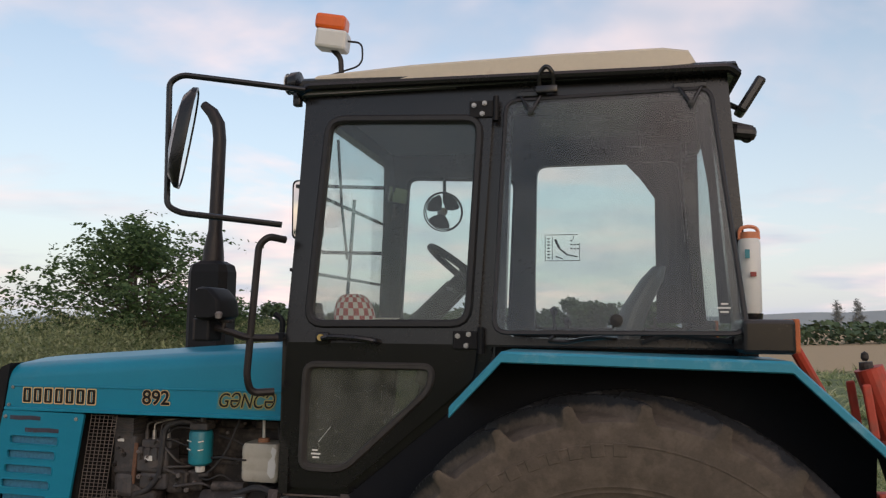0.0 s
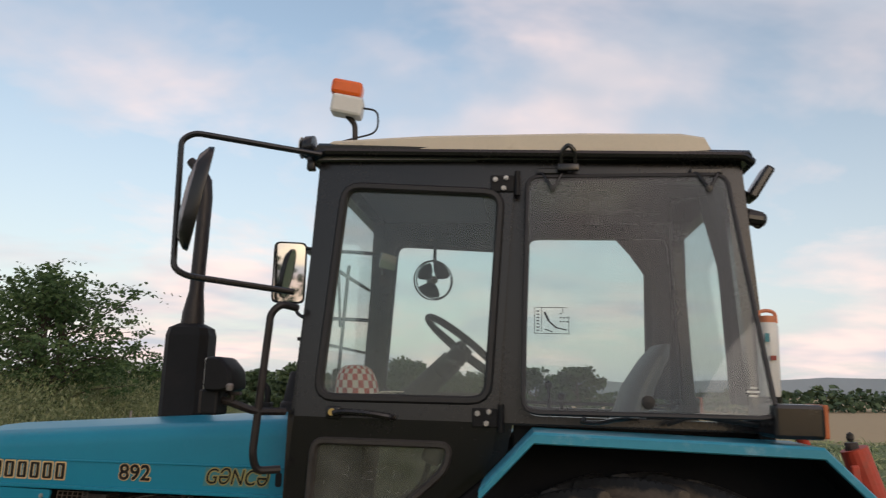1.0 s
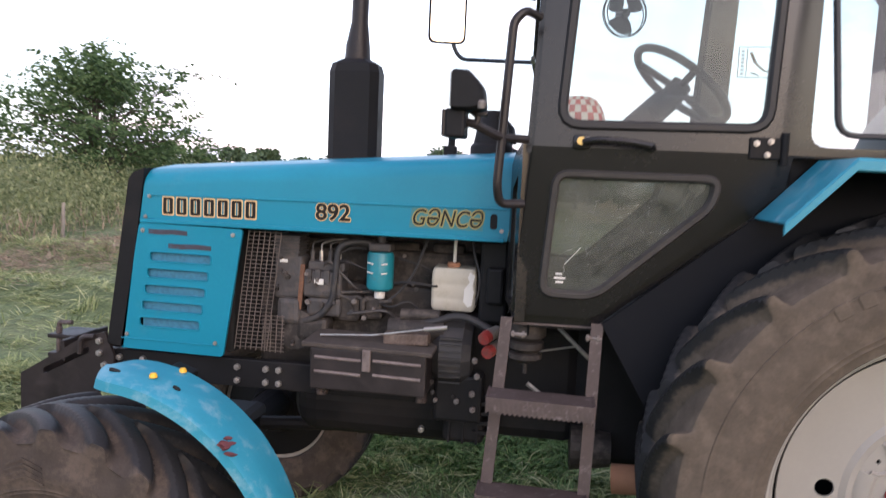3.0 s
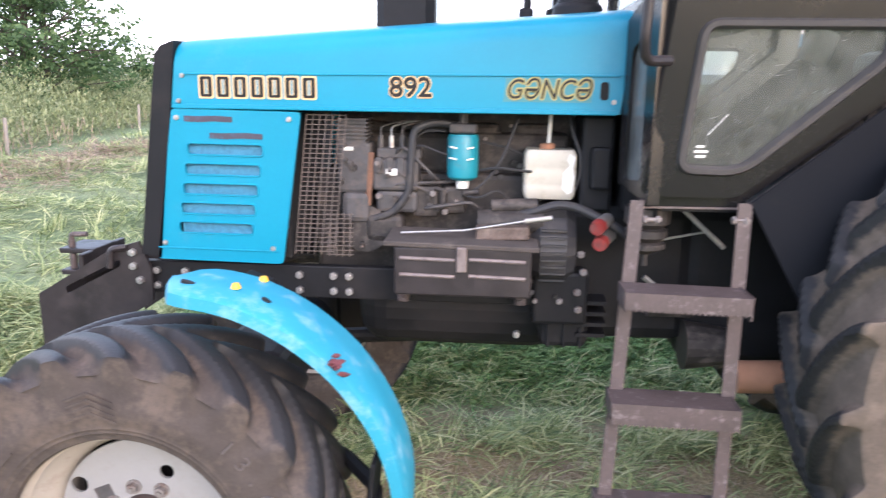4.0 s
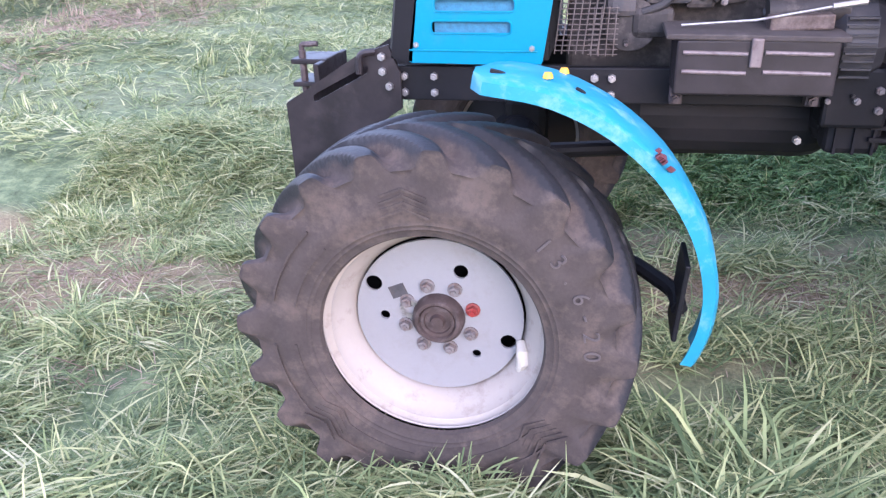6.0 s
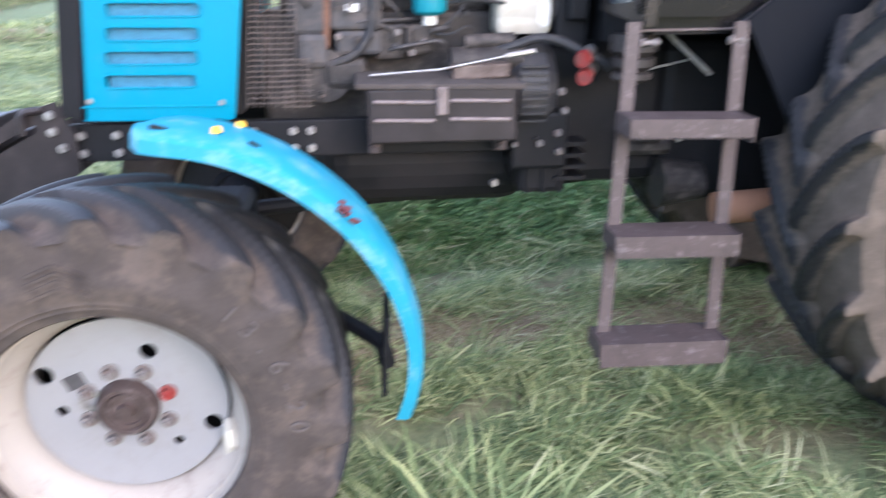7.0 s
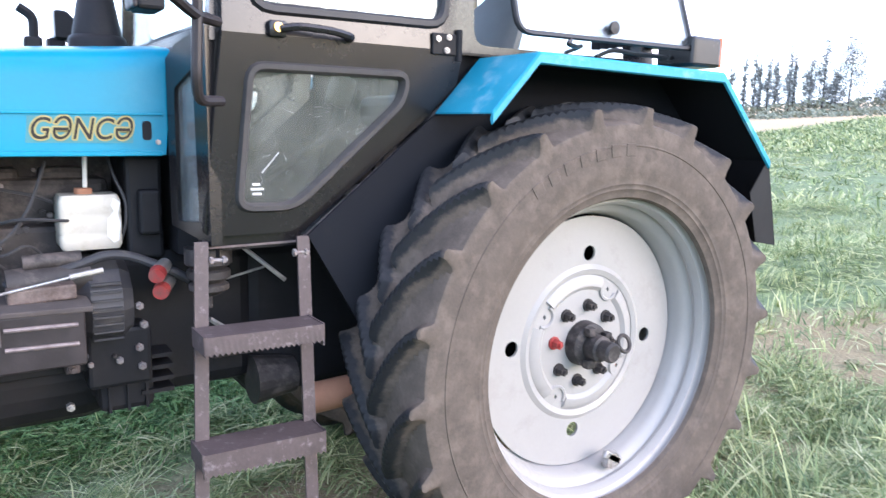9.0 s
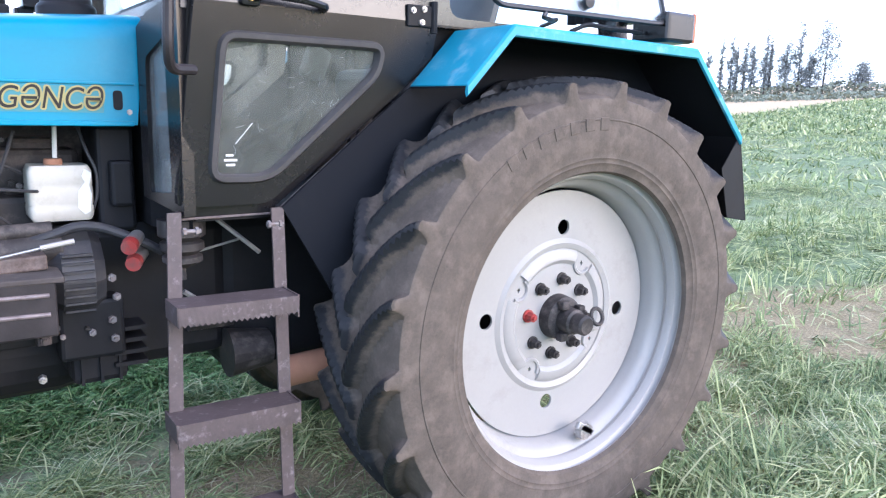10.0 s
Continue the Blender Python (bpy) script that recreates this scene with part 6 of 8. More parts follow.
    for q in range(3):
        bm = B()
        box(bm, (-1.43 + q * 0.05, -0.315, 0.72), (0.008, 0.012, 0.09))
        part("cover_rib", bm, BLACK_FLAT, cc)
    for q in range(4):
        bm = B()
        box(bm, (-1.30, -0.28, 0.72 + q * 0.035), (0.09, 0.09, 0.012))
        part("fin", bm, BLACK_FLAT, cc)
    for x in (-1.885, -1.525):
        bm = B()
        box(bm, (x, -0.36, 0.850), (0.035, 0.035, 0.05), bevel=0.004)
        bolt(bm, (x, -0.377, 0.842), 0.014, 0.014)
        part("box_bracket", bm, RUSTY, E)
    bm = B()
    bolt(bm, (-1.53, -0.30, 0.71), 0.012, 0.02)
    part("drain_plug", bm, STEEL, E)
    # dark steering box and bulkhead ahead of the firewall
    bm = B()
    box(bm, (-1.30, -0.14, 1.25), (0.10, 0.24, 0.30), bevel=0.012)
    box(bm, (-1.292, -0.27, 1.24), (0.06, 0.05, 0.13), bevel=0.01)
    sb = part("steering_box", bm, BLACK_FLAT, E, "dull black steering box ahead of the firewall")
    bm = B()
    box(bm, (-1.262, 0.05, 1.22), (0.02, 0.56, 0.36), bevel=0.004)
    part("bulkhead", bm, BLACK_FLAT, sb)
    # bolts, nuts and small pipes over the dusty engine
    rnd = random.Random(8)
    for x0, x1, z0, z1, y, n in ((-2.10, -2.01, 1.16, 1.30, -0.275, 6), (-1.99, -1.86, 1.10, 1.25, -0.275, 8), (-1.86, -1.72, 1.08, 1.16, -0.250, 7), (-1.68, -1.52, 1.16, 1.36, -0.14, 8), (-1.50, -1.37, 0.80, 0.90, -0.343, 5), (-2.08, -1.97, 0.97, 1.08, -0.272, 5)):
        for _ in range(n):
            bm = B()
            bolt(bm, (rnd.uniform(x0, x1), y, rnd.uniform(z0, z1)), rnd.uniform(0.006, 0.011), 0.012)
            part("engine_bolt", bm, rnd.choice((NUT, IRON_GREY, GREASY)), E)
    for k in range(7):
        x, z = rnd.uniform(-2.05, -1.62), rnd.uniform(1.08, 1.30)
        bm = B()
        tube(bm, bent([(x, -0.25, z), (x + rnd.uniform(0.02, 0.06), -0.28, z + rnd.uniform(-0.02, 0.04)), (x + rnd.uniform(0.08, 0.16), -0.27, z + rnd.uniform(-0.09, 0.03)), (x + rnd.uniform(0.12, 0.22), -0.20, z + rnd.uniform(-0.12, 0.02))], 0.03), rnd.uniform(0.003, 0.006), 6)
        part("small_pipe", bm, rnd.choice((RUSTY, IRON_GREY, HOSE)), E)
    for x in (-1.975, -1.941, -1.907, -1.873):
        bm = B()
        box(bm, (x, -0.272, 1.235), (0.022, 0.02, 0.05), bevel=0.004)
        part("pump_element", bm, IRON_GREY, E)
    # rust-orange guard tube under the axle, ahead of the rear tyre
    bm = B()
    tube(bm, bent([(-0.86, -0.38, 0.625), (-0.70, -0.40, 0.640), (-0.45, -0.42, 0.648)], 0.05), 0.05, 16)
    part("axle_guard", bm, CLAY, E, "terracotta-brown guard tube under the rear axle", smooth=True)
    # brake/steering gear seen between the ladder rails
    bm = B()
    lathe(bm, [(0.0, 1.01), (0.02, 1.012), (0.055, 1.03), (0.055, 1.045), (0.04, 1.05), (0.06, 1.065), (0.06, 1.085), (0.045, 1.09), (0.065, 1.105), (0.065, 1.15), (0.0, 1.152)], (-1.17, -0.42, 0), 18, axis="z")
    rod(bm, (-1.17, -0.42, 0.975), (-1.17, -0.42, 1.012), 0.008, 0.008, 8)
    part("brake_chamber", bm, GREASY, E, "greasy brake chamber", smooth=True)
    bm = B()
    tube(bm, [(-1.09, -0.42, 1.16), (-0.955, -0.45, 1.04)], 0.007, 6)
    part("brake_rod", bm, STEEL, E)
    bm = B()
    tube(bm, [(-1.14, -0.40, 1.045), (-1.0, -0.40, 1.075)], 0.004, 6)
    part("brake_pipe", bm, STEEL, E)
    bm = B()
    tube(bm, bent([(-1.16, -0.38, 0.93), (-1.10, -0.38, 0.885), (-1.04, -0.38, 0.90), (-0.99, -0.38, 0.84)], 0.03), 0.008, 6)
    part("brake_pipe", bm, STEEL, E)
    bm = B()
    rod(bm, (-1.0, -0.26, 0.68), (-0.86, -0.26, 0.68), 0.08, 0.06, 18)
    rod(bm, (-1.12, -0.26, 0.80), (-0.98, -0.26, 0.80), 0.03, 0.03, 10)
    box(bm, (-1.06, -0.30, 0.85), (0.08, 0.06, 0.05), bevel=0.008)
    part("transfer_case", bm, GREASY, E, "greasy transfer case", smooth=False)
    for p in ((-1.190, -0.585, 1.140), (-0.962, -0.590, 1.145)):
        bm = B()
        rod(bm, Vector(p) + Vector((0.024, 0, 0)), Vector(p) - Vector((0.024, 0, 0)), 0.006, 0.006, 8)
        rod(bm, Vector(p) + Vector((0.018, 0, 0)), Vector(p) + Vector((0.010, 0, 0)), 0.011, 0.011, 6)
        rod(bm, Vector(p) - Vector((0.022, 0, 0)), Vector(p) - Vector((0.014, 0, 0)), 0.011, 0.011, 6)
        part("ladder_bolt", bm, NUT, E)
    # bumper bracket ahead of the nose
    bm = B()
    out = [(-2.735, 0.985), (-2.70, 0.90), (-2.70, 0.79), (-3.085, 0.53), (-3.085, 0.80), (-2.83, 0.955)]
    slot = rounded([(-2.99, 0.828), (-2.80, 0.925), (-2.80, 0.902), (-2.99, 0.803)], 0.008, 2)
    for s in (-1, 1):
        bm = B()
        plate(bm, out, [slot], lambda u, v: (u, s * 0.352, v), lambda u, v: (u, s * 0.338, v))
        br = part("weight_bracket", bm, RUST, E, "dark brown front weight bracket plate")
        bm = B()
        for x, z in ((-2.755, 0.95), (-2.755, 0.905), (-2.735, 0.86)):
            bolt(bm, (x, s * 0.352, z), 0.013, 0.012, (0, s, 0))
        part("bracket_bolt", bm, STEEL, br)
        bm = B()
        tube(bm, bent([(-2.775, s * 0.356, 0.965), (-2.82, s * 0.37, 0.962), (-2.825, s * 0.37, 0.90)], 0.02), 0.011, 8)
        part("tow_hook", bm, RUST, br)
    bm = B()
    box(bm, (-3.07, 0, 0.72), (0.03, 0.70, 0.17), bevel=0.005)
    box(bm, (-3.11, 0, 0.800), (0.13, 0.16, 0.018), bevel=0.004)
    box(bm, (-3.11, 0, 0.880), (0.13, 0.16, 0.018), bevel=0.004)
    box(bm, (-3.055, 0, 0.840), (0.02, 0.30, 0.09), bevel=0.004)
    for q in range(5):
        box(bm, (-3.0866, -0.24 + q * 0.12, 0.72), (0.012, 0.012, 0.15))
    fb = part("front_beam", bm, RUST, E, "dark brown front towing beam")
    bm = B()
    rod(bm, (-3.14, -0.05, 0.77), (-3.14, -0.05, 0.915), 0.013, 0.013, 10)
    tube(bm, bent([(-3.14, -0.05, 0.91), (-3.14, -0.05, 0.935), (-3.08, -0.05, 0.938)], 0.015), 0.010, 8)
    part("hitch_pin", bm, RUSTY, fb)


build_engine_details()


def build_fender_marks():
    def on(a, y, r):
        return Vector((-2.45 + r * math.cos(radians(a)), y, 0.405 + r * math.sin(radians(a))))
    for a, y, r in ((66.2, -0.985, 0.660), (63.5, -0.868, 0.660)):
        bm = B()
        p = on(a, y, r)
        lathe(bm, [(0.0, 0.009), (0.008, 0.008), (0.011, 0.002), (0.012, -0.004)], p, 14, axis="z")
        part("yellow_cap", bm, YELLOW, ffend, "yellow plastic bolt cap", smooth=True)
    # dark ovals on the surface, painted as the shade inside open holes
    for a, y, r, w in ((75.5, -1.003, 0.637, 0.017), (59.5, -0.985, 0.668, 0.012)):
        bm = B()
        p = on(a, y, r)
        m = Matrix.Translation(on(a, y, fender_radius(a))) @ Matrix.Rotation(radians(90 - a), 4, "Y")
        o = [(w * math.cos(q), 0.0085 * math.sin(q)) for q in [k * math.tau / 18 for k in range(18)]]
        loft(bm, [[m @ Vector((u, v, off)) for u, v in o] for off in (-0.004, 0.0072)])
        part("mount_slot", bm, DARK, ffend)
    bm = B()
    rnd = random.Random(5)
    for k in range(9):
        a = 40.0 + rnd.uniform(-1.9, 1.9)
        y = -1.035 + rnd.uniform(-0.022, 0.022)
        ln, wd = rnd.uniform(0.014, 0.026), rnd.uniform(0.003, 0.0055)
        p = on(a, y, fender_radius(a))
        m = Matrix.Translation(p) @ Matrix.Rotation(radians(90 - a), 4, "Y") @ Matrix.Rotation(radians(62 + rnd.uniform(-12, 12)), 4, "Z")
        o = [(-ln, 0.0), (-ln * 0.3, -wd), (ln * 0.6, -wd * 0.7), (ln, wd * 0.2), (ln * 0.2, wd), (-ln * 0.7, wd * 0.6)]
        loft(bm, [[m @ Vector((u, v, off)) for u, v in o] for off in (-0.003, 0.0066 + 0.0002 * k)])
    part("paint_chip", bm, surface("exposed_red_primer", (0.17, 0.055, 0.065), 0.7, var=0.3, grain=60), ffend, "red primer showing through chipped paint")
    # stay from the axle to the fender
    bm = B()
    tube(bm, bent([(-2.35, -0.70, 0.50), (-1.98, -0.80, 0.50), (-1.865, -0.93, 0.48), (-1.86, -1.0, 0.47)], 0.05), 0.02, 8)
    box(bm, (-1.862, -0.97, 0.50), (0.012, 0.14, 0.20), rot=(0, 4, 0), bevel=0.004)
    part("fender_stay", bm, BLACK_FLAT, ffend, "black fender stay")
    bm = B()
    box(bm, (-2.20, -0.80, 0.965), (0.07, 0.10, 0.03), rot=(0, 20, 0), bevel=0.004)
    part("fender_foot", bm, BLACK_FLAT, ffend, "black fender mounting foot")


build_fender_marks()


def build_tyre_marks():
    """Raised marks on the sidewalls; the size marking on the front tyre reads 13.6-20."""
    def arc_text(text, cx, cz, r, y, a0, step, size, name, label, parent):
        for k, ch in enumerate(text):
            bm = B()
            cu = bpy.data.curves.new("t", "FONT")
            cu.body, cu.size, cu.extrude = ch, size, 0.0015
            cu.align_x = "CENTER"
            tmp = bpy.data.objects.new("t", cu)
            me = bpy.data.meshes.new_from_object(tmp)
            bpy.data.objects.remove(tmp)
            a = radians(a0 - k * step)
            me.transform(Matrix.Translation((cx + r * math.cos(a), y, cz + r * math.sin(a))) @ Matrix.Rotation(math.pi / 2 - a, 4, "Y") @ Matrix.Rotation(radians(90), 4, "X"))
            bm.from_mesh(me)
            part(name, bm, TYRE_LETTER, parent, label)
    tf = fw
    tr = rw
    arc_text("13.6-20", -2.45, 0.405, 0.370, -1.0495, 46, 7.6, 0.056, "size_marking", "raised tyre size marking", tf)
    # wordless bars for the maker's name
    for k in range(7):
        a = radians(124 - k * 5.6)
        r = 0.655
        bm = B()
        box(bm, (-0.014 + r * math.cos(a), -0.9125, 0.783 + r * math.sin(a)), (0.040, 0.004, 0.040), rot=(0, 90 - math.degrees(a), 0), bevel=0.002, segs=1)
        part("raised_mark", bm, TYRE, tr, "raised bar on the sidewall")
    for k in range(4):
        bm = B()
        for q in (-1, 1):
            a = radians(97)
            r = 0.335 + k * 0.016
            box(bm, (-2.45 + r * math.cos(a) + q * 0.028, -1.0480, 0.405 + r * math.sin(a) + 0.01), (0.062, 0.004, 0.006), rot=(0, q * 22, 0))
        part("chevron_mark", bm, TYRE_FRONT, tf)
    for a0 in (150, 200, 245, 300):
        for q in (-1, 1):
            bm = B()
            secs = []
            for i in range(9):
                a = radians(a0 + (i - 4) * 4.0)
                r = 0.37 + q * 0.028
                secs.append([Vector((-2.45 + (r + u) * math.cos(a), y, 0.405 + (r + u) * math.sin(a))) for u, y in ((-0.003, -1.0440), (-0.003, -1.0490), (0.003, -1.0490), (0.003, -1.0440))])
            loft(bm, secs)
            part("sidewall_rib", bm, TYRE_FRONT, tf)
    for a0 in (222, 318):
        for k in range(5):
            bm = B()
            r = 0.33 + k * 0.018
            for q in (-1, 1):
                a = radians(a0) + q * 0.07
                box(bm, (-2.45 + r * math.cos(a), -1.0475, 0.405 + r * math.sin(a)), (0.055, 0.005, 0.005), rot=(0, 90 - a0 + q * 24, 0))
            part("chevron_mark", bm, TYRE_FRONT, tf)


build_tyre_marks()


def build_edge_marks():
    bm = B()
    pts = [at_side(*lay([p])[0], 0.004) for p in ((-1.20, 1.172), (-0.95, 1.174), (-0.92, 1.188), (-0.46, 1.585))]
    tube(bm, pts, 0.0035, 6)
    part("sill_edge", bm, RIB, door_l, "pale brown sill edge")
    for p, q, r in (((-1.063, 1.365), (-1.017, 1.420), 0.0011),):
        bm = B()
        tube(bm, [at_side(*p, 0.016), at_side(*q, 0.016)], r, 5)
        part("glass_scratch", bm, WHITE, door_l)


def build_scratches():
    rnd = random.Random(31)
    bm = B()
    made = 0
    while made < 34:
        x, z = rnd.uniform(-1.08, -0.66), rnd.uniform(1.30, 1.62)
        if z < 1.30 + max(0.0, x + 0.96) * 0.92:
            continue
        a, ln = rnd.gauss(0.75, 0.9), rnd.uniform(0.008, 0.032)
        tube(bm, [at_side(x, z, 0.0155), at_side(x + ln * 0.5 * math.cos(a) + rnd.gauss(0, 0.003), z + ln * 0.5 * math.sin(a), 0.0155), at_side(x + ln * math.cos(a), min(1.635, z + ln * math.sin(a)), 0.0155)], rnd.uniform(0.0002, 0.0004), 3)
        made += 1
    part("scratches", bm, SCRATCH, door_l, "fine scratches on the glass", kind="stuff")


build_edge_marks()
build_scratches()


# ---- inside the cab ----
def build_interior():
    # dash and column
    bm = B()
    box(bm, (-1.06, 0.0, 1.70), (0.24, 1.0, 0.14), bevel=0.03)
    dash = part("dashboard", bm, BLACK_FLAT, tractor, "dull black dashboard")
    bm = B()
    rod(bm, (-0.99, 0.10, 1.66), (-0.70, 0.10, 1.945), 0.058, 0.05, 16)
    box(bm, (-0.705, 0.10, 1.935), (0.15, 0.15, 0.075), rot=(0, -45, 0), bevel=0.02)
    rod(bm, (-0.72, 0.02, 1.94), (-0.65, -0.16, 1.925), 0.008, 0.008, 8)
    col = part("steering_column", bm, BLACK_FLAT, tractor, "black steering column", smooth=False)
    c = Vector((-0.663, 0.10, 1.985))
    tilt = pose(0, 0, 0, -9, 37, 0)
    pts = [c + tilt.to_3x3() @ Vector((0.205 * math.cos(a), 0.205 * math.sin(a), 0.02)) for a in [k * math.tau / 36 for k in range(37)]]
    bm = B()
    tube(bm, pts, 0.0155, 10)
    for k in range(3):
        a = k * math.tau / 3 + 0.5
        tube(bm, [c, c + tilt.to_3x3() @ Vector((0.20 * math.cos(a), 0.20 * math.sin(a), 0.02))], 0.014, 8)
    rod(bm, c - tilt.to_3x3() @ Vector((0, 0, 0.05)), c + tilt.to_3x3() @ Vector((0, 0, 0.025)), 0.045, 0.04, 18)
    part("steering_wheel", bm, BLACK_FLAT, tractor, "black three-spoke steering wheel", smooth=True)
    # seat
    bm = B()
    secs = []
    for z, x, hy, d in ((1.60, 0.0, 0.20, 0.05), (1.70, 0.005, 0.23, 0.065), (1.86, 0.06, 0.22, 0.06), (1.97, 0.125, 0.19, 0.05), (2.02, 0.155, 0.13, 0.03)):
        secs.append([Vector((x + d * math.cos(t) * (1 if math.cos(t) > 0 else 0.8), -0.04 + hy * math.copysign(abs(math.sin(t)) ** 0.6, math.sin(t)), z)) for t in [k * math.tau / 18 for k in range(18)]])
    loft(bm, secs)
    st = part("seat_back", bm, SEAT, tractor, "grey vinyl seat backrest", smooth=True)
    bm = B()
    box(bm, (-0.18, -0.04, 1.55), (0.44, 0.46, 0.12), bevel=0.04)
    part("seat_cushion", bm, SEAT, tractor)
    bm = B()
    box(bm, (-0.15, -0.04, 1.36), (0.26, 0.26, 0.30), bevel=0.02)
    part("seat_base", bm, BLACK_FLAT, tractor)
    bm = B()
    for x, y, h in ((-0.26, 0.30, 1.85), (-0.20, 0.33, 1.80)):
        tube(bm, [(x, y, 1.2), (x - 0.02, y, h)], 0.008, 8)
        lathe(bm, [(0.0, -0.02), (0.016, -0.015), (0.018, 0.01), (0.0, 0.024)], (x - 0.02, y, h), 12, axis="z")
    part("gear_lever", bm, BLACK, tractor, smooth=True)
    # curtains
    def curtain(name, pts_top, pts_bot, place, label):
        bm = B()
        n = 26
        secs = []
        for i in range(n + 1):
            f = i / n
            row = []
            for j in range(9):
                g = j / 8
                u = (pts_top[0] + (pts_top[1] - pts_top[0]) * f) * (1 - g) + (pts_bot[0] + (pts_bot[1] - pts_bot[0]) * f) * g
                if g > 0.2:
                    u += 0
                w = 0.014 * math.sin(f * 22 + g * 1.5)
                row.append(place(u, g, w))
            secs.append(row)
        front = [[bm.verts.new(p) for p in r] for r in secs]
        for a, b in zip(front, front[1:]):
            for k in range(8):
                bm.faces.new((a[k], b[k], b[k + 1], a[k + 1]))
        bmesh.ops.solidify(bm, geom=bm.faces[:], thickness=0.003)
        return part(name, bm, CURTAIN, None, label, smooth=True, category="curtain", group="cab curtains")
    z_of = lambda g: 2.60 - g * 0.80
    def edge(g):  # tied back: wide at the top, narrow from a third down
        return max(0.0, 1 - g / 0.22)
    curtain("curtain", (0, 1), (0, 1), lambda u, g, w: Vector((0.19 - 0.16 * edge(g) + u * (0.20 + 0.16 * edge(g)), 0.535 + w, z_of(g))), "dark tied-back cab curtain at the far rear window")
    curtain("curtain", (0, 1), (0, 1), lambda u, g, w: Vector((0.335 + w - 0.03 + g * 0.05, -0.50 + u * (0.15 + 0.22 * edge(g * 0.55)), z_of(g))), "dark cab curtain hanging by the rear window")
    # fan with a wire guard under the far roof edge
    fan = thing("cabin_fan", (-0.845, 0.50, 2.36), "small dark cabin fan with three blades in wire guard", "fan")
    c = Vector((-0.845, 0.50, 2.352))
    turn = pose(0, 0, 0, 0, 0, 24).to_3x3()
    bm = B()
    rod(bm, c + turn @ Vector((0, 0.045, 0)), c + turn @ Vector((0, -0.01, 0)), 0.024, 0.02, 14)
    part("motor", bm, BLACK, fan, smooth=True)
    for a0 in (2.45, 0.95, 4.35):
        bm = B()
        rows = []
        for i in range(7):
            f = i / 6
            r = 0.018 + 0.072 * f
            w = 0.78 * math.sin(min(1, f * 1.2 + 0.3) * math.pi * 0.60) * (1 if f < 0.9 else 0.85)
            rows.append([c + turn @ Vector((r * math.cos(a0 + w * q), -0.006 - 0.012 * q, r * math.sin(a0 + w * q))) for q in (-1, -0.3, 0.4, 1)])
        g = [[bm.verts.new(p) for p in r] for r in rows]
        for a, b in zip(g, g[1:]):
            for q in range(3):
                bm.faces.new((a[q], b[q], b[q + 1], a[q + 1]))
        bmesh.ops.solidify(bm, geom=bm.faces[:], thickness=0.003)
        part("blade", bm, BLACK_FLAT, fan)
    bm = B()
    for r, dy in ((0.100, 0.0), (0.094, -0.016), (0.098, 0.016)):
        tube(bm, [c + turn @ Vector((r * math.cos(a), dy, r * math.sin(a))) for a in [k * math.tau / 28 for k in range(29)]], 0.003, 5)
    part("guard", bm, BLACK_FLAT, fan)
    bm = B()
    rod(bm, c + Vector((0, 0.02, 0.09)), (c.x, c.y + 0.02, 2.65), 0.009, 0.009, 8)
    part("hanger", bm, BLACK, fan)
    # inside mirror
    bm = B()
    box(bm, (-1.085, 0.46, 2.435), (0.02, 0.15, 0.085), rot=(0, 8, -25), bevel=0.008)
    rod(bm, (-1.08, 0.44, 2.47), (-1.10, 0.43, 2.645), 0.006, 0.006, 8)
    mi = part("inside_mirror", bm, BLACK, tractor, "black inside mirror")
    bm = B()
    box(bm, (-1.073, 0.455, 2.435), (0.003, 0.135, 0.072), rot=(0, 8, -25))
    part("mirror_glass", bm, MIRROR, mi)
    # fluid reservoir and hoses by the pedals
    bm = B()
    box(bm, (-0.72, -0.34, 1.60), (0.075, 0.06, 0.10), rot=(0, 20, 0), bevel=0.015)
    part("fluid_reservoir", bm, TANK, tractor, "milky fluid reservoir inside the cab")
    for p in ([(-0.74, -0.34, 1.55), (-0.76, -0.36, 1.47), (-0.84, -0.36, 1.42), (-0.95, -0.30, 1.33)], [(-0.66, -0.36, 1.60), (-0.70, -0.38, 1.50), (-0.78, -0.38, 1.46), (-0.80, -0.36, 1.36), (-0.88, -0.34, 1.25)]):
        bm = B()
        tube(bm, bent(p, 0.05), 0.011, 8)
        part("cab_hose", bm, HOSE, tractor, smooth=True)
    # transfer with a diagram on the far rear pane
    bm = B()
    y = 0.592
    def mark(x, z, w, h, rot=0):
        box(bm, (x, y, z), (w, 0.002, h), rot=(0, rot, 0))
    mark(-0.255, 2.235, 0.155, 0.003); mark(-0.255, 2.105, 0.175, 0.003)
    mark(-0.34, 2.17, 0.003, 0.13); mark(-0.305, 2.17, 0.003, 0.12); mark(-0.17, 2.15, 0.003, 0.09); mark(-0.20, 2.22, 0.003, 0.02)
    mark(-0.28, 2.19, 0.012, 0.05, -25); mark(-0.25, 2.15, 0.008, 0.05, -50); mark(-0.21, 2.13, 0.06, 0.006, 12); mark(-0.27, 2.12, 0.04, 0.005, 20)
    for k in range(7):
        mark(-0.323, 2.12 + k * 0.016, 0.014, 0.006)
        mark(-0.21 + (k % 3) * 0.016, 2.165 + (k // 3) * 0.02, 0.010, 0.006)
    part("diagram_transfer", bm, BLACK_FLAT, win_r, "dark load diagram transfer on the glass")


build_interior()


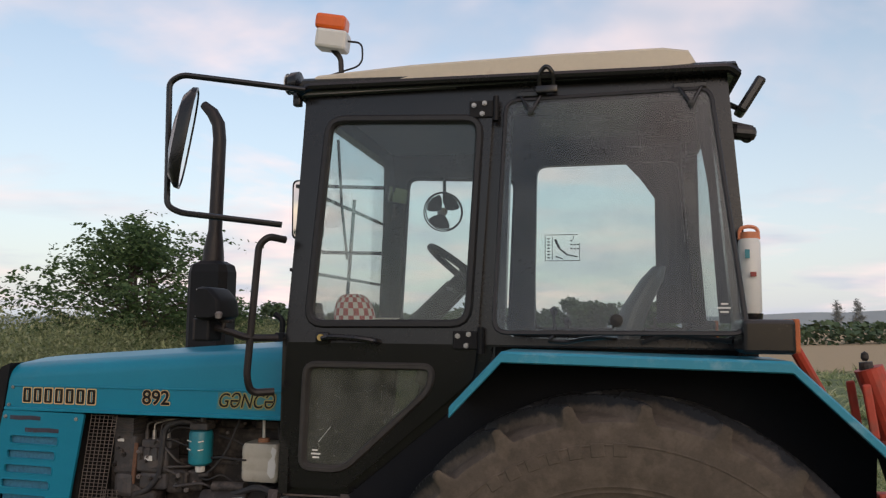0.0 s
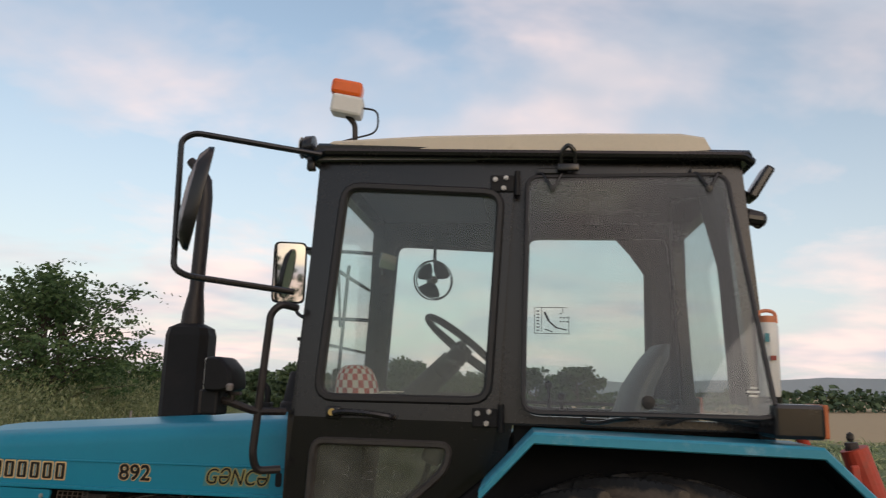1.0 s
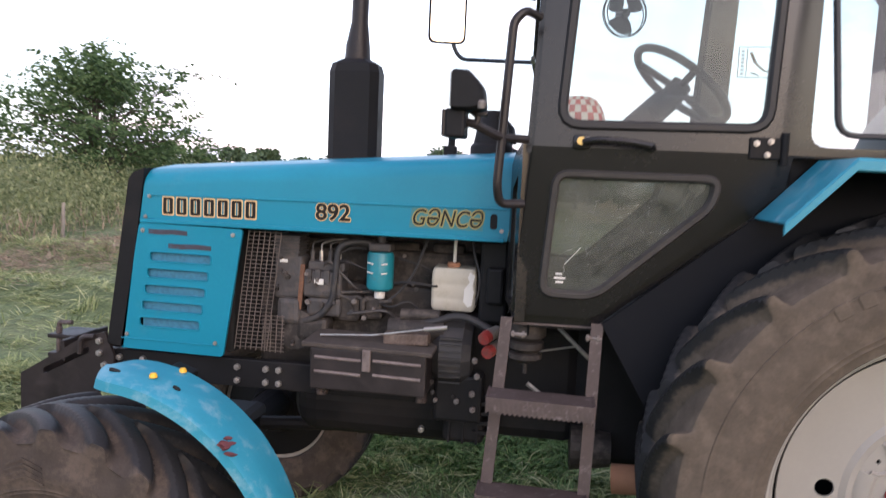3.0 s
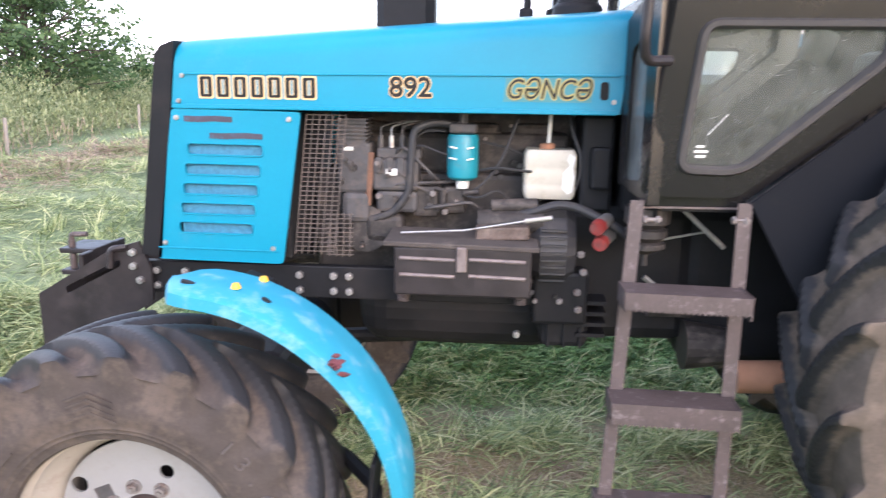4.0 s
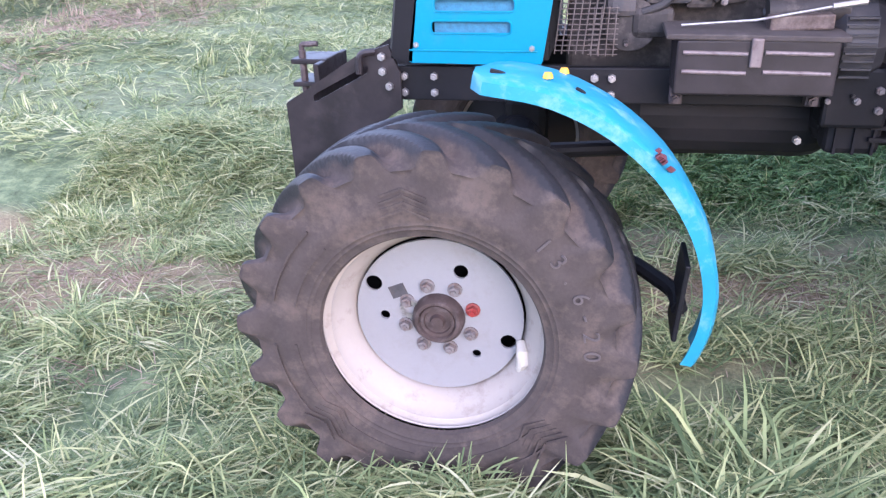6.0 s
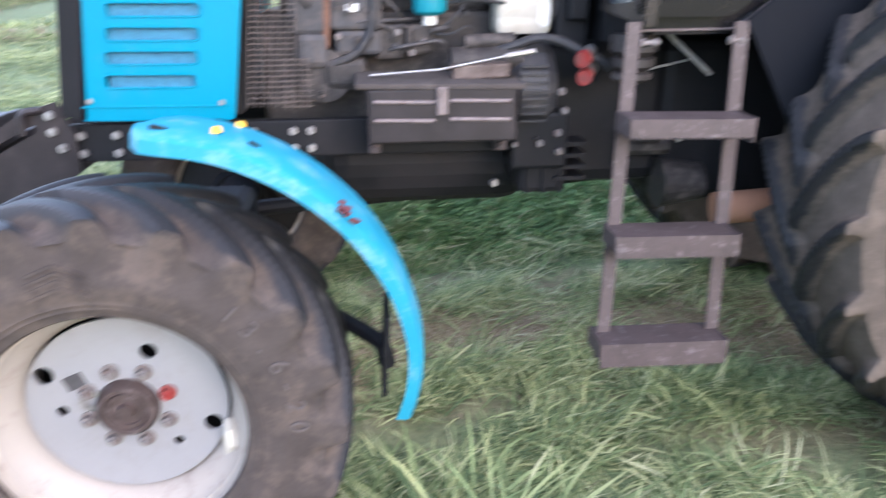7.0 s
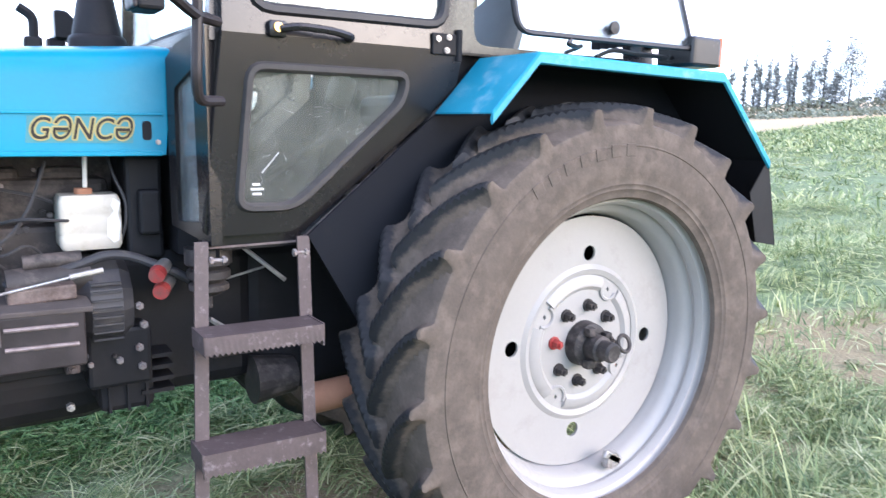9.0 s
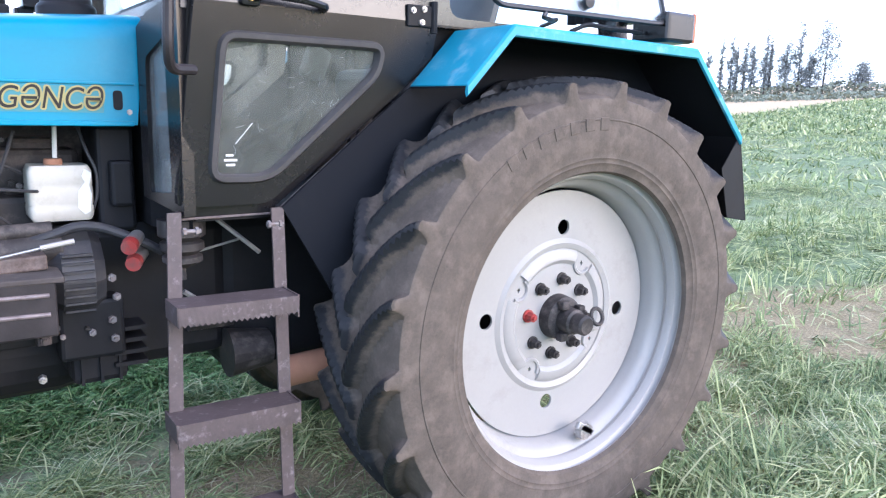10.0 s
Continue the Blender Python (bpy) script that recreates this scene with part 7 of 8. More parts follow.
def build_cap():
    cap = thing("checkered_cap", (-1.03, -0.30, 1.772), "red and white checkered peaked cap on the dashboard", "cap")
    c = Vector((-1.028, -0.30, 1.775))
    bm = B()
    n, mrows = 24, 6
    rings = []
    for j in range(mrows + 1):
        g = j / mrows * math.pi / 2
        wide = max(0.02, math.cos(g)) ** 0.55
        rings.append([bm.verts.new(c + Vector((0.085 * wide * math.cos(k * math.tau / n) - 0.012 * math.sin(g), 0.078 * wide * math.sin(k * math.tau / n), 0.012 + 0.118 * math.sin(g)))) for k in range(n)])
    for j in range(mrows):
        for k in range(n):
            q = [rings[j][k], rings[j][(k + 1) % n], rings[j + 1][(k + 1) % n], rings[j + 1][k]]
            f = bm.faces.new(q)
            f.material_index = (j + k) % 2
            f.smooth = True
    part("crown", bm, [CHECK_RED, CHECK_WHITE], cap, "red and white checkered crown")
    bm = B()
    secs = []
    for i in range(11):
        a = -0.9 + 1.8 * i / 10
        p0 = c + Vector((0.095 * math.cos(a), 0.08 * math.sin(a), 0.02))
        p1 = c + Vector((0.095 * math.cos(a) + 0.085 * math.cos(a), 0.092 * math.sin(a), 0.035))
        secs.append([p0, p1, p1 - Vector((0, 0, 0.004)), p0 - Vector((0, 0, 0.006))])
    loft(bm, secs)
    part("peak", bm, CHECK_WHITE, cap)
    bm = B()
    box(bm, (-1.03, -0.30, 1.778), (0.19, 0.16, 0.014), bevel=0.005)
    part("brim_band", bm, CHECK_RED, cap)


build_cap()


# ---- plants and distance ----
def leaf_material(name, stops, rough=0.7, through_amount=0.35):
    m = bpy.data.materials.new(name)
    m.use_nodes = True
    t = m.node_tree
    b = t.nodes["Principled BSDF"]
    geo = t.nodes.new("ShaderNodeNewGeometry")
    co = t.nodes.new("ShaderNodeTexCoord")
    ns = node(t, "ShaderNodeTexNoise", Scale=0.9, Detail=3.0)
    link(t, co.outputs["Object"], ns.inputs["Vector"])
    mixv = t.nodes.new("ShaderNodeMath"); mixv.operation = "MULTIPLY_ADD"; mixv.inputs[1].default_value = 0.65
    half = t.nodes.new("ShaderNodeMath"); half.operation = "MULTIPLY"; half.inputs[1].default_value = 0.4
    link(t, ns.outputs["Fac"], half.inputs[0])
    link(t, geo.outputs["Random Per Island"], mixv.inputs[0]); link(t, half.outputs[0], mixv.inputs[2])
    r = ramp(t, stops)
    link(t, mixv.outputs[0], r.inputs[0])
    link(t, r.outputs[0], b.inputs["Base Color"])
    b.inputs["Roughness"].default_value = rough
    b.inputs["Specular IOR Level"].default_value = 0.25
    if through_amount:
        tr = t.nodes.new("ShaderNodeBsdfTranslucent")
        link(t, r.outputs[0], tr.inputs["Color"])
        mx = t.nodes.new("ShaderNodeMixShader"); mx.inputs[0].default_value = through_amount
        out = t.nodes["Material Output"]
        link(t, b.outputs[0], mx.inputs[1]); link(t, tr.outputs[0], mx.inputs[2]); link(t, mx.outputs[0], out.inputs["Surface"])
    return m


LEAF = leaf_material("broad_green_leaves", [(0.0, (0.042, 0.084, 0.036)), (0.6, (0.09, 0.15, 0.062)), (1.0, (0.17, 0.24, 0.105))])
LEAF_FAR = leaf_material("far_leaves", [(0.0, (0.045, 0.080, 0.042)), (1.0, (0.095, 0.14, 0.075))], through_amount=0)
# distance haze is mixed into the colours of the next two
LEAF_MISTY = leaf_material("scrub_haze_in_colour", [(0.0, (0.13, 0.155, 0.115)), (1.0, (0.22, 0.24, 0.18))], through_amount=0)
LEAF_HAZY = leaf_material("far_leaves_haze_in_colour", [(0.0, (0.17, 0.185, 0.185)), (1.0, (0.26, 0.28, 0.265))], through_amount=0)
GRASS = leaf_material("mown_grass_blades", [(0.0, (0.036, 0.058, 0.028)), (0.25, (0.115, 0.165, 0.070)), (0.5, (0.262, 0.325, 0.138)), (0.73, (0.455, 0.475, 0.225)), (0.93, (0.60, 0.585, 0.385))], through_amount=0.22)
CLOVER = leaf_material("fresh_cut_clover", [(0.0, (0.026, 0.054, 0.024)), (0.35, (0.10, 0.19, 0.07)), (0.65, (0.22, 0.36, 0.13)), (1.0, (0.38, 0.51, 0.23))], through_amount=0.25)
STRAW = leaf_material("dry_straw", [(0.0, (0.14, 0.10, 0.075)), (0.5, (0.34, 0.26, 0.19)), (1.0, (0.52, 0.42, 0.31))])
WEED = leaf_material("rank_weeds", [(0.0, (0.09, 0.125, 0.06)), (0.5, (0.25, 0.285, 0.135)), (1.0, (0.42, 0.42, 0.24))])
BARK = surface("grey_brown_bark", (0.075, 0.062, 0.05), 0.9, var=0.3, scale=3, grain=30, bump=0.5, depth=0.02)


def quick_mesh(name, verts, faces, material, label, category="", kind="stuff", parent=None):
    me = bpy.data.meshes.new(name)
    me.from_pydata(verts, [], faces)
    me.materials.append(material)
    ob = new(name, me)
    if parent is not None:
        ob.parent = parent
        ob.matrix_parent_inverse = Matrix.Translation(-Vector(parent.get("base", (0, 0, 0))))
    return tagged(ob, label, category, "", kind)


def dry(x, y):
    n = noise.noise((x * 0.55 + 3.1, y * 0.9, 2.0)) + 0.5 * noise.noise((x * 1.9, y * 1.9, 5.0))
    return 0.4 * n - 0.35 + 1.7 * (bare(x, y) if -6 < x < 7 else 0.3 * (1 - swath(x, y)))


def blades(name, pick, count, length, width, rng, material, label, lie=0.6, lift=0.12, segs=3, lock=1, lock_size=0.06):
    """Bent grass blades in locks combed one way. pick() gives a place; each blade is a tapering ribbon of a few faces."""
    verts, faces = [], []
    made = 0
    while made < count:
        cx, cy, keep, boost = pick(rng)
        if not keep:
            continue
        heading = rng.random() * math.tau
        if rng.random() < 0.5:
            heading = 0.25 + rng.gauss(0, 0.5) + (math.pi if rng.random() < 0.4 else 0)
        flat = rng.random() < lie
        rise = rng.gauss(0.14, 0.10) if flat else rng.random() * 1.1
        up = boost * lift * rng.random() * 1.3
        n = 1 if lock == 1 else rng.randint(max(1, lock // 2), lock + lock // 2)
        size = length * (0.6 + 0.7 * rng.random())
        for _ in range(n):
            made += 1
            x, y = (cx, cy) if n == 1 else (cx + rng.gauss(0, lock_size), cy + rng.gauss(0, lock_size))
            z = ground_z(x, y) + up + boost * lift * 0.25 * rng.random() - 0.01
            a = heading + rng.gauss(0, 0.30)
            L = size * (0.6 + 0.6 * rng.random())
            w = width * (0.6 + 0.8 * rng.random())
            el = rise + rng.gauss(0, 0.13)
            droop = 0.25 + rng.random() * 0.9
            turn = rng.gauss(0, 0.30)
            px, py, pz = x, y, z
            tw = rng.uniform(-0.6, 0.6)
            base = len(verts)
            step = L / segs
            for k in range(segs):
                ca, sa = math.cos(a + turn * k / segs), math.sin(a + turn * k / segs)
                s = (1 - 0.25 * k / segs) * w * 0.5
                verts.append((px - sa * s, py + ca * s, pz + tw * s))
                verts.append((px + sa * s, py - ca * s, pz - tw * s))
                e = el - droop * (k / segs)
                px += ca * math.cos(e) * step
                py += sa * math.cos(e) * step
                pz = max(pz + math.sin(e) * step, z - 0.02)
            verts.append((px, py, pz))
            for k in range(segs - 1):
                b = base + 2 * k
                faces.append((b, b + 1, b + 3, b + 2))
            b = base + 2 * (segs - 1)
            faces.append((b, b + 1, b + 2))
    return quick_mesh(name, verts, faces, material, label, "grass")


def under_wheel(x, y):
    return (abs(x) < 0.30 and 0.46 < abs(y) < 0.88) or (abs(x + 2.45) < 0.2 and 0.74 < abs(y) < 1.06)


def build_grass():
    rng = random.Random(11)

    def tuft_mask(x, y):
        return noise.noise((x * 2.6, y * 3.4, 11.0)) + 0.6 * noise.noise((x * 7.0, y * 7.0, 1.0))

    def near(r):
        x, y = r.uniform(-5.2, 2.6), r.uniform(-1.6, 3.0)
        d = dry(x, y) * (0.45 if x > 0.5 else 0.85)
        s = swath(x, y) + max(-0.2, 0.45 * tuft_mask(x, y))
        return x, y, (r.random() > max(0.0, min(0.93, 0.25 + d * 1.1)) and not (d < 0.2 and r.random() > 0.45 + 0.9 * tuft_mask(x, y))) and not under_wheel(x, y) and not (0.55 < y < 2.4 and -3.4 < x < 1.2 and r.random() < 0.6), s
    blades("grass", near, 240000, 0.15, 0.0052, rng, GRASS, "mown green grass lying in loose swaths", lie=0.75, lift=0.17, segs=3, lock=6, lock_size=0.035)

    def heap(r):
        x, y = r.uniform(-3.4, 1.2), r.gauss(1.25, 0.45)
        return x, y, 0.45 < y < 2.4 and r.random() < swath(x, y) + 0.15, swath(x, y) + 0.3 * max(0, tuft_mask(x, y))
    blades("cut_clover", heap, 110000, 0.055, 0.0062, rng, CLOVER, "heap of freshly cut green clover under the tractor", lie=0.5, lift=0.19, segs=2, lock=5, lock_size=0.03)

    def near_dry(r):
        x, y = r.uniform(-5.2, 2.6), r.uniform(-1.6, 3.0)
        return x, y, r.random() < 0.04 + 1.0 * max(0, dry(x, y) + 0.15) and not under_wheel(x, y), 0.0
    blades("straw", near_dry, 24000, 0.12, 0.0036, rng, STRAW, "dry pale straw scattered between the swaths", lie=0.95, lift=0.03)

    def behind(r):
        x, y = r.uniform(-6.5, 4.0), r.uniform(-6.0, -1.55)
        return x, y, r.random() > max(0.05, min(0.6, 0.2 + dry(x, y) * 0.6)), swath(x, y)
    blades("grass", behind, 42000, 0.18, 0.011, rng, GRASS, "mown green grass of the open meadow", lie=0.7, lift=0.16, segs=2, lock=7, lock_size=0.05)

    def mid(r):
        a, d = r.uniform(-0.32, 2.75), math.sqrt(r.uniform(2.0 ** 2, 15.0 ** 2))
        x, y = -1.2 + d * math.cos(a), -0.5 + d * math.sin(a)
        inside = -5.2 < x < 2.6 and -1.6 < y < 3.0
        s = swath(x, y)
        return x, y, not inside and x > -10.6 and r.random() > max(0.05, min(0.6, 0.2 + dry(x, y) * 0.6)), s
    blades("grass", mid, 185000, 0.20, 0.0095, rng, GRASS, "mown green grass of the open meadow", lie=0.6, lift=0.16, segs=2, lock=9, lock_size=0.06)

    def dry_edge(r):
        x, y = r.gauss(-9.4, 0.8), r.uniform(3.0, 15.0)
        return x, y, r.random() < 0.55 + 0.7 * noise.noise((x * 0.7, y * 0.5, 21.0)), 0.6
    blades("straw", dry_edge, 9000, 0.24, 0.012, rng, STRAW, "dry pale grass at the edge of the meadow", lie=0.7, lift=0.12, segs=2, lock=6, lock_size=0.08)

    def far(r):
        a, d = r.uniform(-0.15, 2.5), math.sqrt(r.uniform(14.0 ** 2, 40.0 ** 2))
        x, y = -1.2 + d * math.cos(a), -0.5 + d * math.sin(a)
        v = y - 0.09 * x
        return x, y, x > -11 and not (x > 0 and v > 27), swath(x, y)
    blades("grass", far, 52000, 0.30, 0.034, rng, GRASS, "distant mown meadow grass", lie=0.45, lift=0.12, segs=2, lock=6, lock_size=0.15)

    def farther(r):
        a, d = r.uniform(0.15, 0.85), math.sqrt(r.uniform(38.0 ** 2, 95.0 ** 2))
        x, y = -1.2 + d * math.cos(a), -0.5 + d * math.sin(a)
        return x, y, y - 0.09 * x < 26.5, 0.3
    blades("grass", farther, 26000, 0.42, 0.08, rng, GRASS, "far meadow grass towards the stubble", lie=0.45, lift=0.12, segs=2)

    # fresh broad-bladed tufts that escaped the mower behind the front wheel and by the rear wheel
    def tuft(cx, cy, sx, sy):
        return lambda r: (r.gauss(cx, sx), r.gauss(cy, sy), True, 0.15)
    blades("grass_tuft", tuft(-1.72, -1.02, 0.13, 0.10), 420, 0.30, 0.010, rng, GRASS, "fresh green grass tuft behind the front wheel", lie=0.15, lift=0.1)
    blades("grass_tuft", tuft(0.72, -1.05, 0.35, 0.2), 1500, 0.30, 0.007, rng, GRASS, "long fresh grass beside the rear wheel", lie=0.4, lift=0.15)
    blades("grass_tuft", tuft(-2.5, -1.25, 0.5, 0.12), 2600, 0.28, 0.006, rng, GRASS, "long cut grass lying by the front wheel", lie=0.96, lift=0.2)


build_grass()


def weed_edge(y):
    return -10.4 - 0.22 * max(0.0, y - 9.0)


def build_weeds():
    rng = random.Random(23)
    verts, faces = [], []
    for _ in range(130000):
        y = rng.uniform(1.0, 44.0)
        x = weed_edge(y) - abs(rng.gauss(0, 5.5)) - rng.random() * 0.8
        depth = min(1.0, (weed_edge(y) - x) / 2.5)
        clump = 0.5 + 0.6 * noise.noise((x * 0.6, y * 0.6, 1.0)) + 0.25 * noise.noise((x * 1.7, y * 1.7, 4.0))
        h = (0.3 + 1.25 * depth * clump + 0.75 * depth) * (0.5 + 0.7 * rng.random())
        z = ground_z(x, y) + h * rng.random() ** 0.6
        s = 0.035 + 0.065 * rng.random()
        a = rng.random() * math.tau
        e = rng.uniform(-0.3, 1.3)
        u = Vector((math.cos(a) * math.cos(e), math.sin(a) * math.cos(e), math.sin(e))) * s * 1.9
        v = Vector((-math.sin(a), math.cos(a), rng.uniform(-0.3, 0.3))) * s * 0.32
        p = Vector((x, y, z))
        b = len(verts)
        verts += [tuple(p), tuple(p + u * 0.5 + v), tuple(p + u), tuple(p + u * 0.5 - v)]
        faces.append((b, b + 1, b + 2, b + 3))
    quick_mesh("weeds", verts, faces, WEED, "rank green weeds along the field edge", "weeds")
    verts, faces = [], []
    for _ in range(260):
        k = rng.choice(((-10.6, 9.4, 0.5), (-11.6, 13.0, 0.9), (-13.2, 20.5, 1.6)))
        x, y = rng.gauss(k[0], k[2] * 0.5), rng.gauss(k[1], k[2])
        z = ground_z(x, y) + rng.random() * 0.45
        a = rng.random() * math.tau
        s = 0.22 + 0.2 * rng.random()
        p = Vector((x, y, z))
        u = Vector((math.cos(a) * 0.4, math.sin(a) * 0.4, 0.9)) * s
        v = Vector((-math.sin(a), math.cos(a), 0)) * 0.012
        b = len(verts)
        verts += [tuple(p - v), tuple(p + v), tuple(p + u)]
        faces.append((b, b + 1, b + 2))
    quick_mesh("dry_weeds", verts, faces, STRAW, "dry brown weed stalks at the field edge", "weeds")


build_weeds()


def crown_mesh(rng, centres, count, leaf, squash=1.0):
    """Leaves scattered in uneven clumps, thick towards their shells."""
    verts, faces = [], []
    total = sum(r ** 2 for _, r in centres)
    for c, r in centres:
        for _ in range(int(count * r * r / total)):
            d = Vector((rng.gauss(0, 1), rng.gauss(0, 1), rng.gauss(0, 1)))
            d.normalize()
            rad = r * (0.45 + 0.62 * rng.random() ** 0.5)
            rad *= 1 + 0.28 * noise.noise((d.x * 2.3 + c.x, d.y * 2.3 + c.y, d.z * 2.3))
            p = c + Vector((d.x, d.y, d.z * squash)) * rad
            a, e = rng.random() * math.tau, rng.uniform(-0.8, 0.5)
            s = leaf * (0.6 + 0.8 * rng.random())
            u = Vector((math.cos(a) * math.cos(e), math.sin(a) * math.cos(e), math.sin(e))) * s
            v = u.cross(Vector((rng.gauss(0, 1), rng.gauss(0, 1), rng.gauss(0, 1)))).normalized() * s * 0.36
            b = len(verts)
            verts += [tuple(p), tuple(p + u * 0.45 + v), tuple(p + u), tuple(p + u * 0.45 - v)]
            faces.append((b, b + 1, b + 2, b + 3))
    return verts, faces


def twig_mesh(rng, centres, count, leaf, squash=0.8):
    """Leaves in drooping rows along twigs that spring from each limb's end, with gaps between them."""
    verts, faces = [], []
    total = sum(r ** 2 for _, r in centres)
    for c, r in centres:
        n = max(3, int(count * r * r / total / 9))
        for _ in range(n):
            a, e = rng.random() * math.tau, rng.gauss(0.35, 0.55)
            d = Vector((math.cos(a) * math.cos(e), math.sin(a) * math.cos(e), math.sin(e) * squash))
            ln = r * rng.uniform(0.8, 1.9)
            start = c + Vector((rng.gauss(0, 1), rng.gauss(0, 1), rng.gauss(0, 0.7))) * r * 0.35
            k = rng.randint(6, 12)
            across = d.cross(Vector((0, 0, 1))).normalized()
            for i in range(k):
                f = (i + 0.5) / k
                p = start + d * ln * f + Vector((0, 0, -ln * 0.35 * f * f))
                w = across * (1 if i % 2 else -1)
                s = leaf * (0.55 + 0.7 * rng.random()) * (1 - 0.3 * f)
                u = (w * 0.8 + d * 0.5 + Vector((rng.gauss(0, 0.25), rng.gauss(0, 0.25), -0.35 + rng.gauss(0, 0.3)))).normalized() * s
                v = u.cross(Vector((rng.gauss(0, 1), rng.gauss(0, 1), rng.gauss(0, 1)))).normalized() * s * 0.27
                b = len(verts)
                verts += [tuple(p), tuple(p + u * 0.45 + v), tuple(p + u), tuple(p + u * 0.45 - v)]
                faces.append((b, b + 1, b + 2, b + 3))
    return verts, faces


def tree(name, base, height, spread, seed, label, leaf=0.16, count=9000, material=None, limbs=9, stems=3, low=0.25, feathery=False):
    rng = random.Random(seed)
    base = Vector(base)
    t = thing(name, tuple(base), label, "tree")
    bm = B()
    centres = []
    for s in range(stems):
        foot = base + Vector((rng.uniform(-0.3, 0.3), rng.uniform(-0.3, 0.3), -0.1)) * (1 if stems > 1 else 0.1)
        lean = Vector((rng.uniform(-0.25, 0.25), rng.uniform(-0.25, 0.25), 1)) * height * 0.72
        pts = [foot + lean * f + Vector((rng.gauss(0, 0.04), rng.gauss(0, 0.04), 0)) * height * 0.4 * f for f in (0, 0.3, 0.6, 1.0)]
        r0 = height * 0.016
        tube(bm, pts, r0, 7, radii=[r0, r0 * 0.8, r0 * 0.5, r0 * 0.15])
        for k in range(limbs):
            f = rng.uniform(low, 0.98)
            seg = min(2, int(f * 3))
            p = pts[0].lerp(pts[3], f)
            a = rng.random() * math.tau
            ln = spread * (0.55 + 0.5 * rng.random()) * math.sin(math.pi * min(1, 0.28 + 0.66 * f))
            q = p + Vector((math.cos(a) * ln, math.sin(a) * ln, ln * rng.uniform(0.05, 0.6)))
            mid = p.lerp(q, 0.5) + Vector((0, 0, ln * 0.08))
            tube(bm, [p, mid, q], 0.03, 5, radii=[r0 * 0.4, r0 * 0.25, r0 * 0.06])
            for g in (0.55, 0.8, 1.0):
                centres.append((p.lerp(q, g) + Vector((rng.gauss(0, 0.1), rng.gauss(0, 0.1), rng.gauss(0.05, 0.12))) * spread * 0.3, spread * rng.uniform(0.10, 0.24)))
        centres.append((pts[3], spread * 0.2))
    part("trunk", bm, BARK, t)
    v, f = twig_mesh(rng, centres, count, leaf) if feathery else crown_mesh(rng, centres, count, leaf, 0.8)
    quick_mesh("crown", v, f, material or LEAF, "", "", "", t)
    return t


def place_at(azimuth, dist):
    return (-1.0 + dist * math.sin(radians(azimuth)), -2.9 + dist * math.cos(radians(azimuth)))


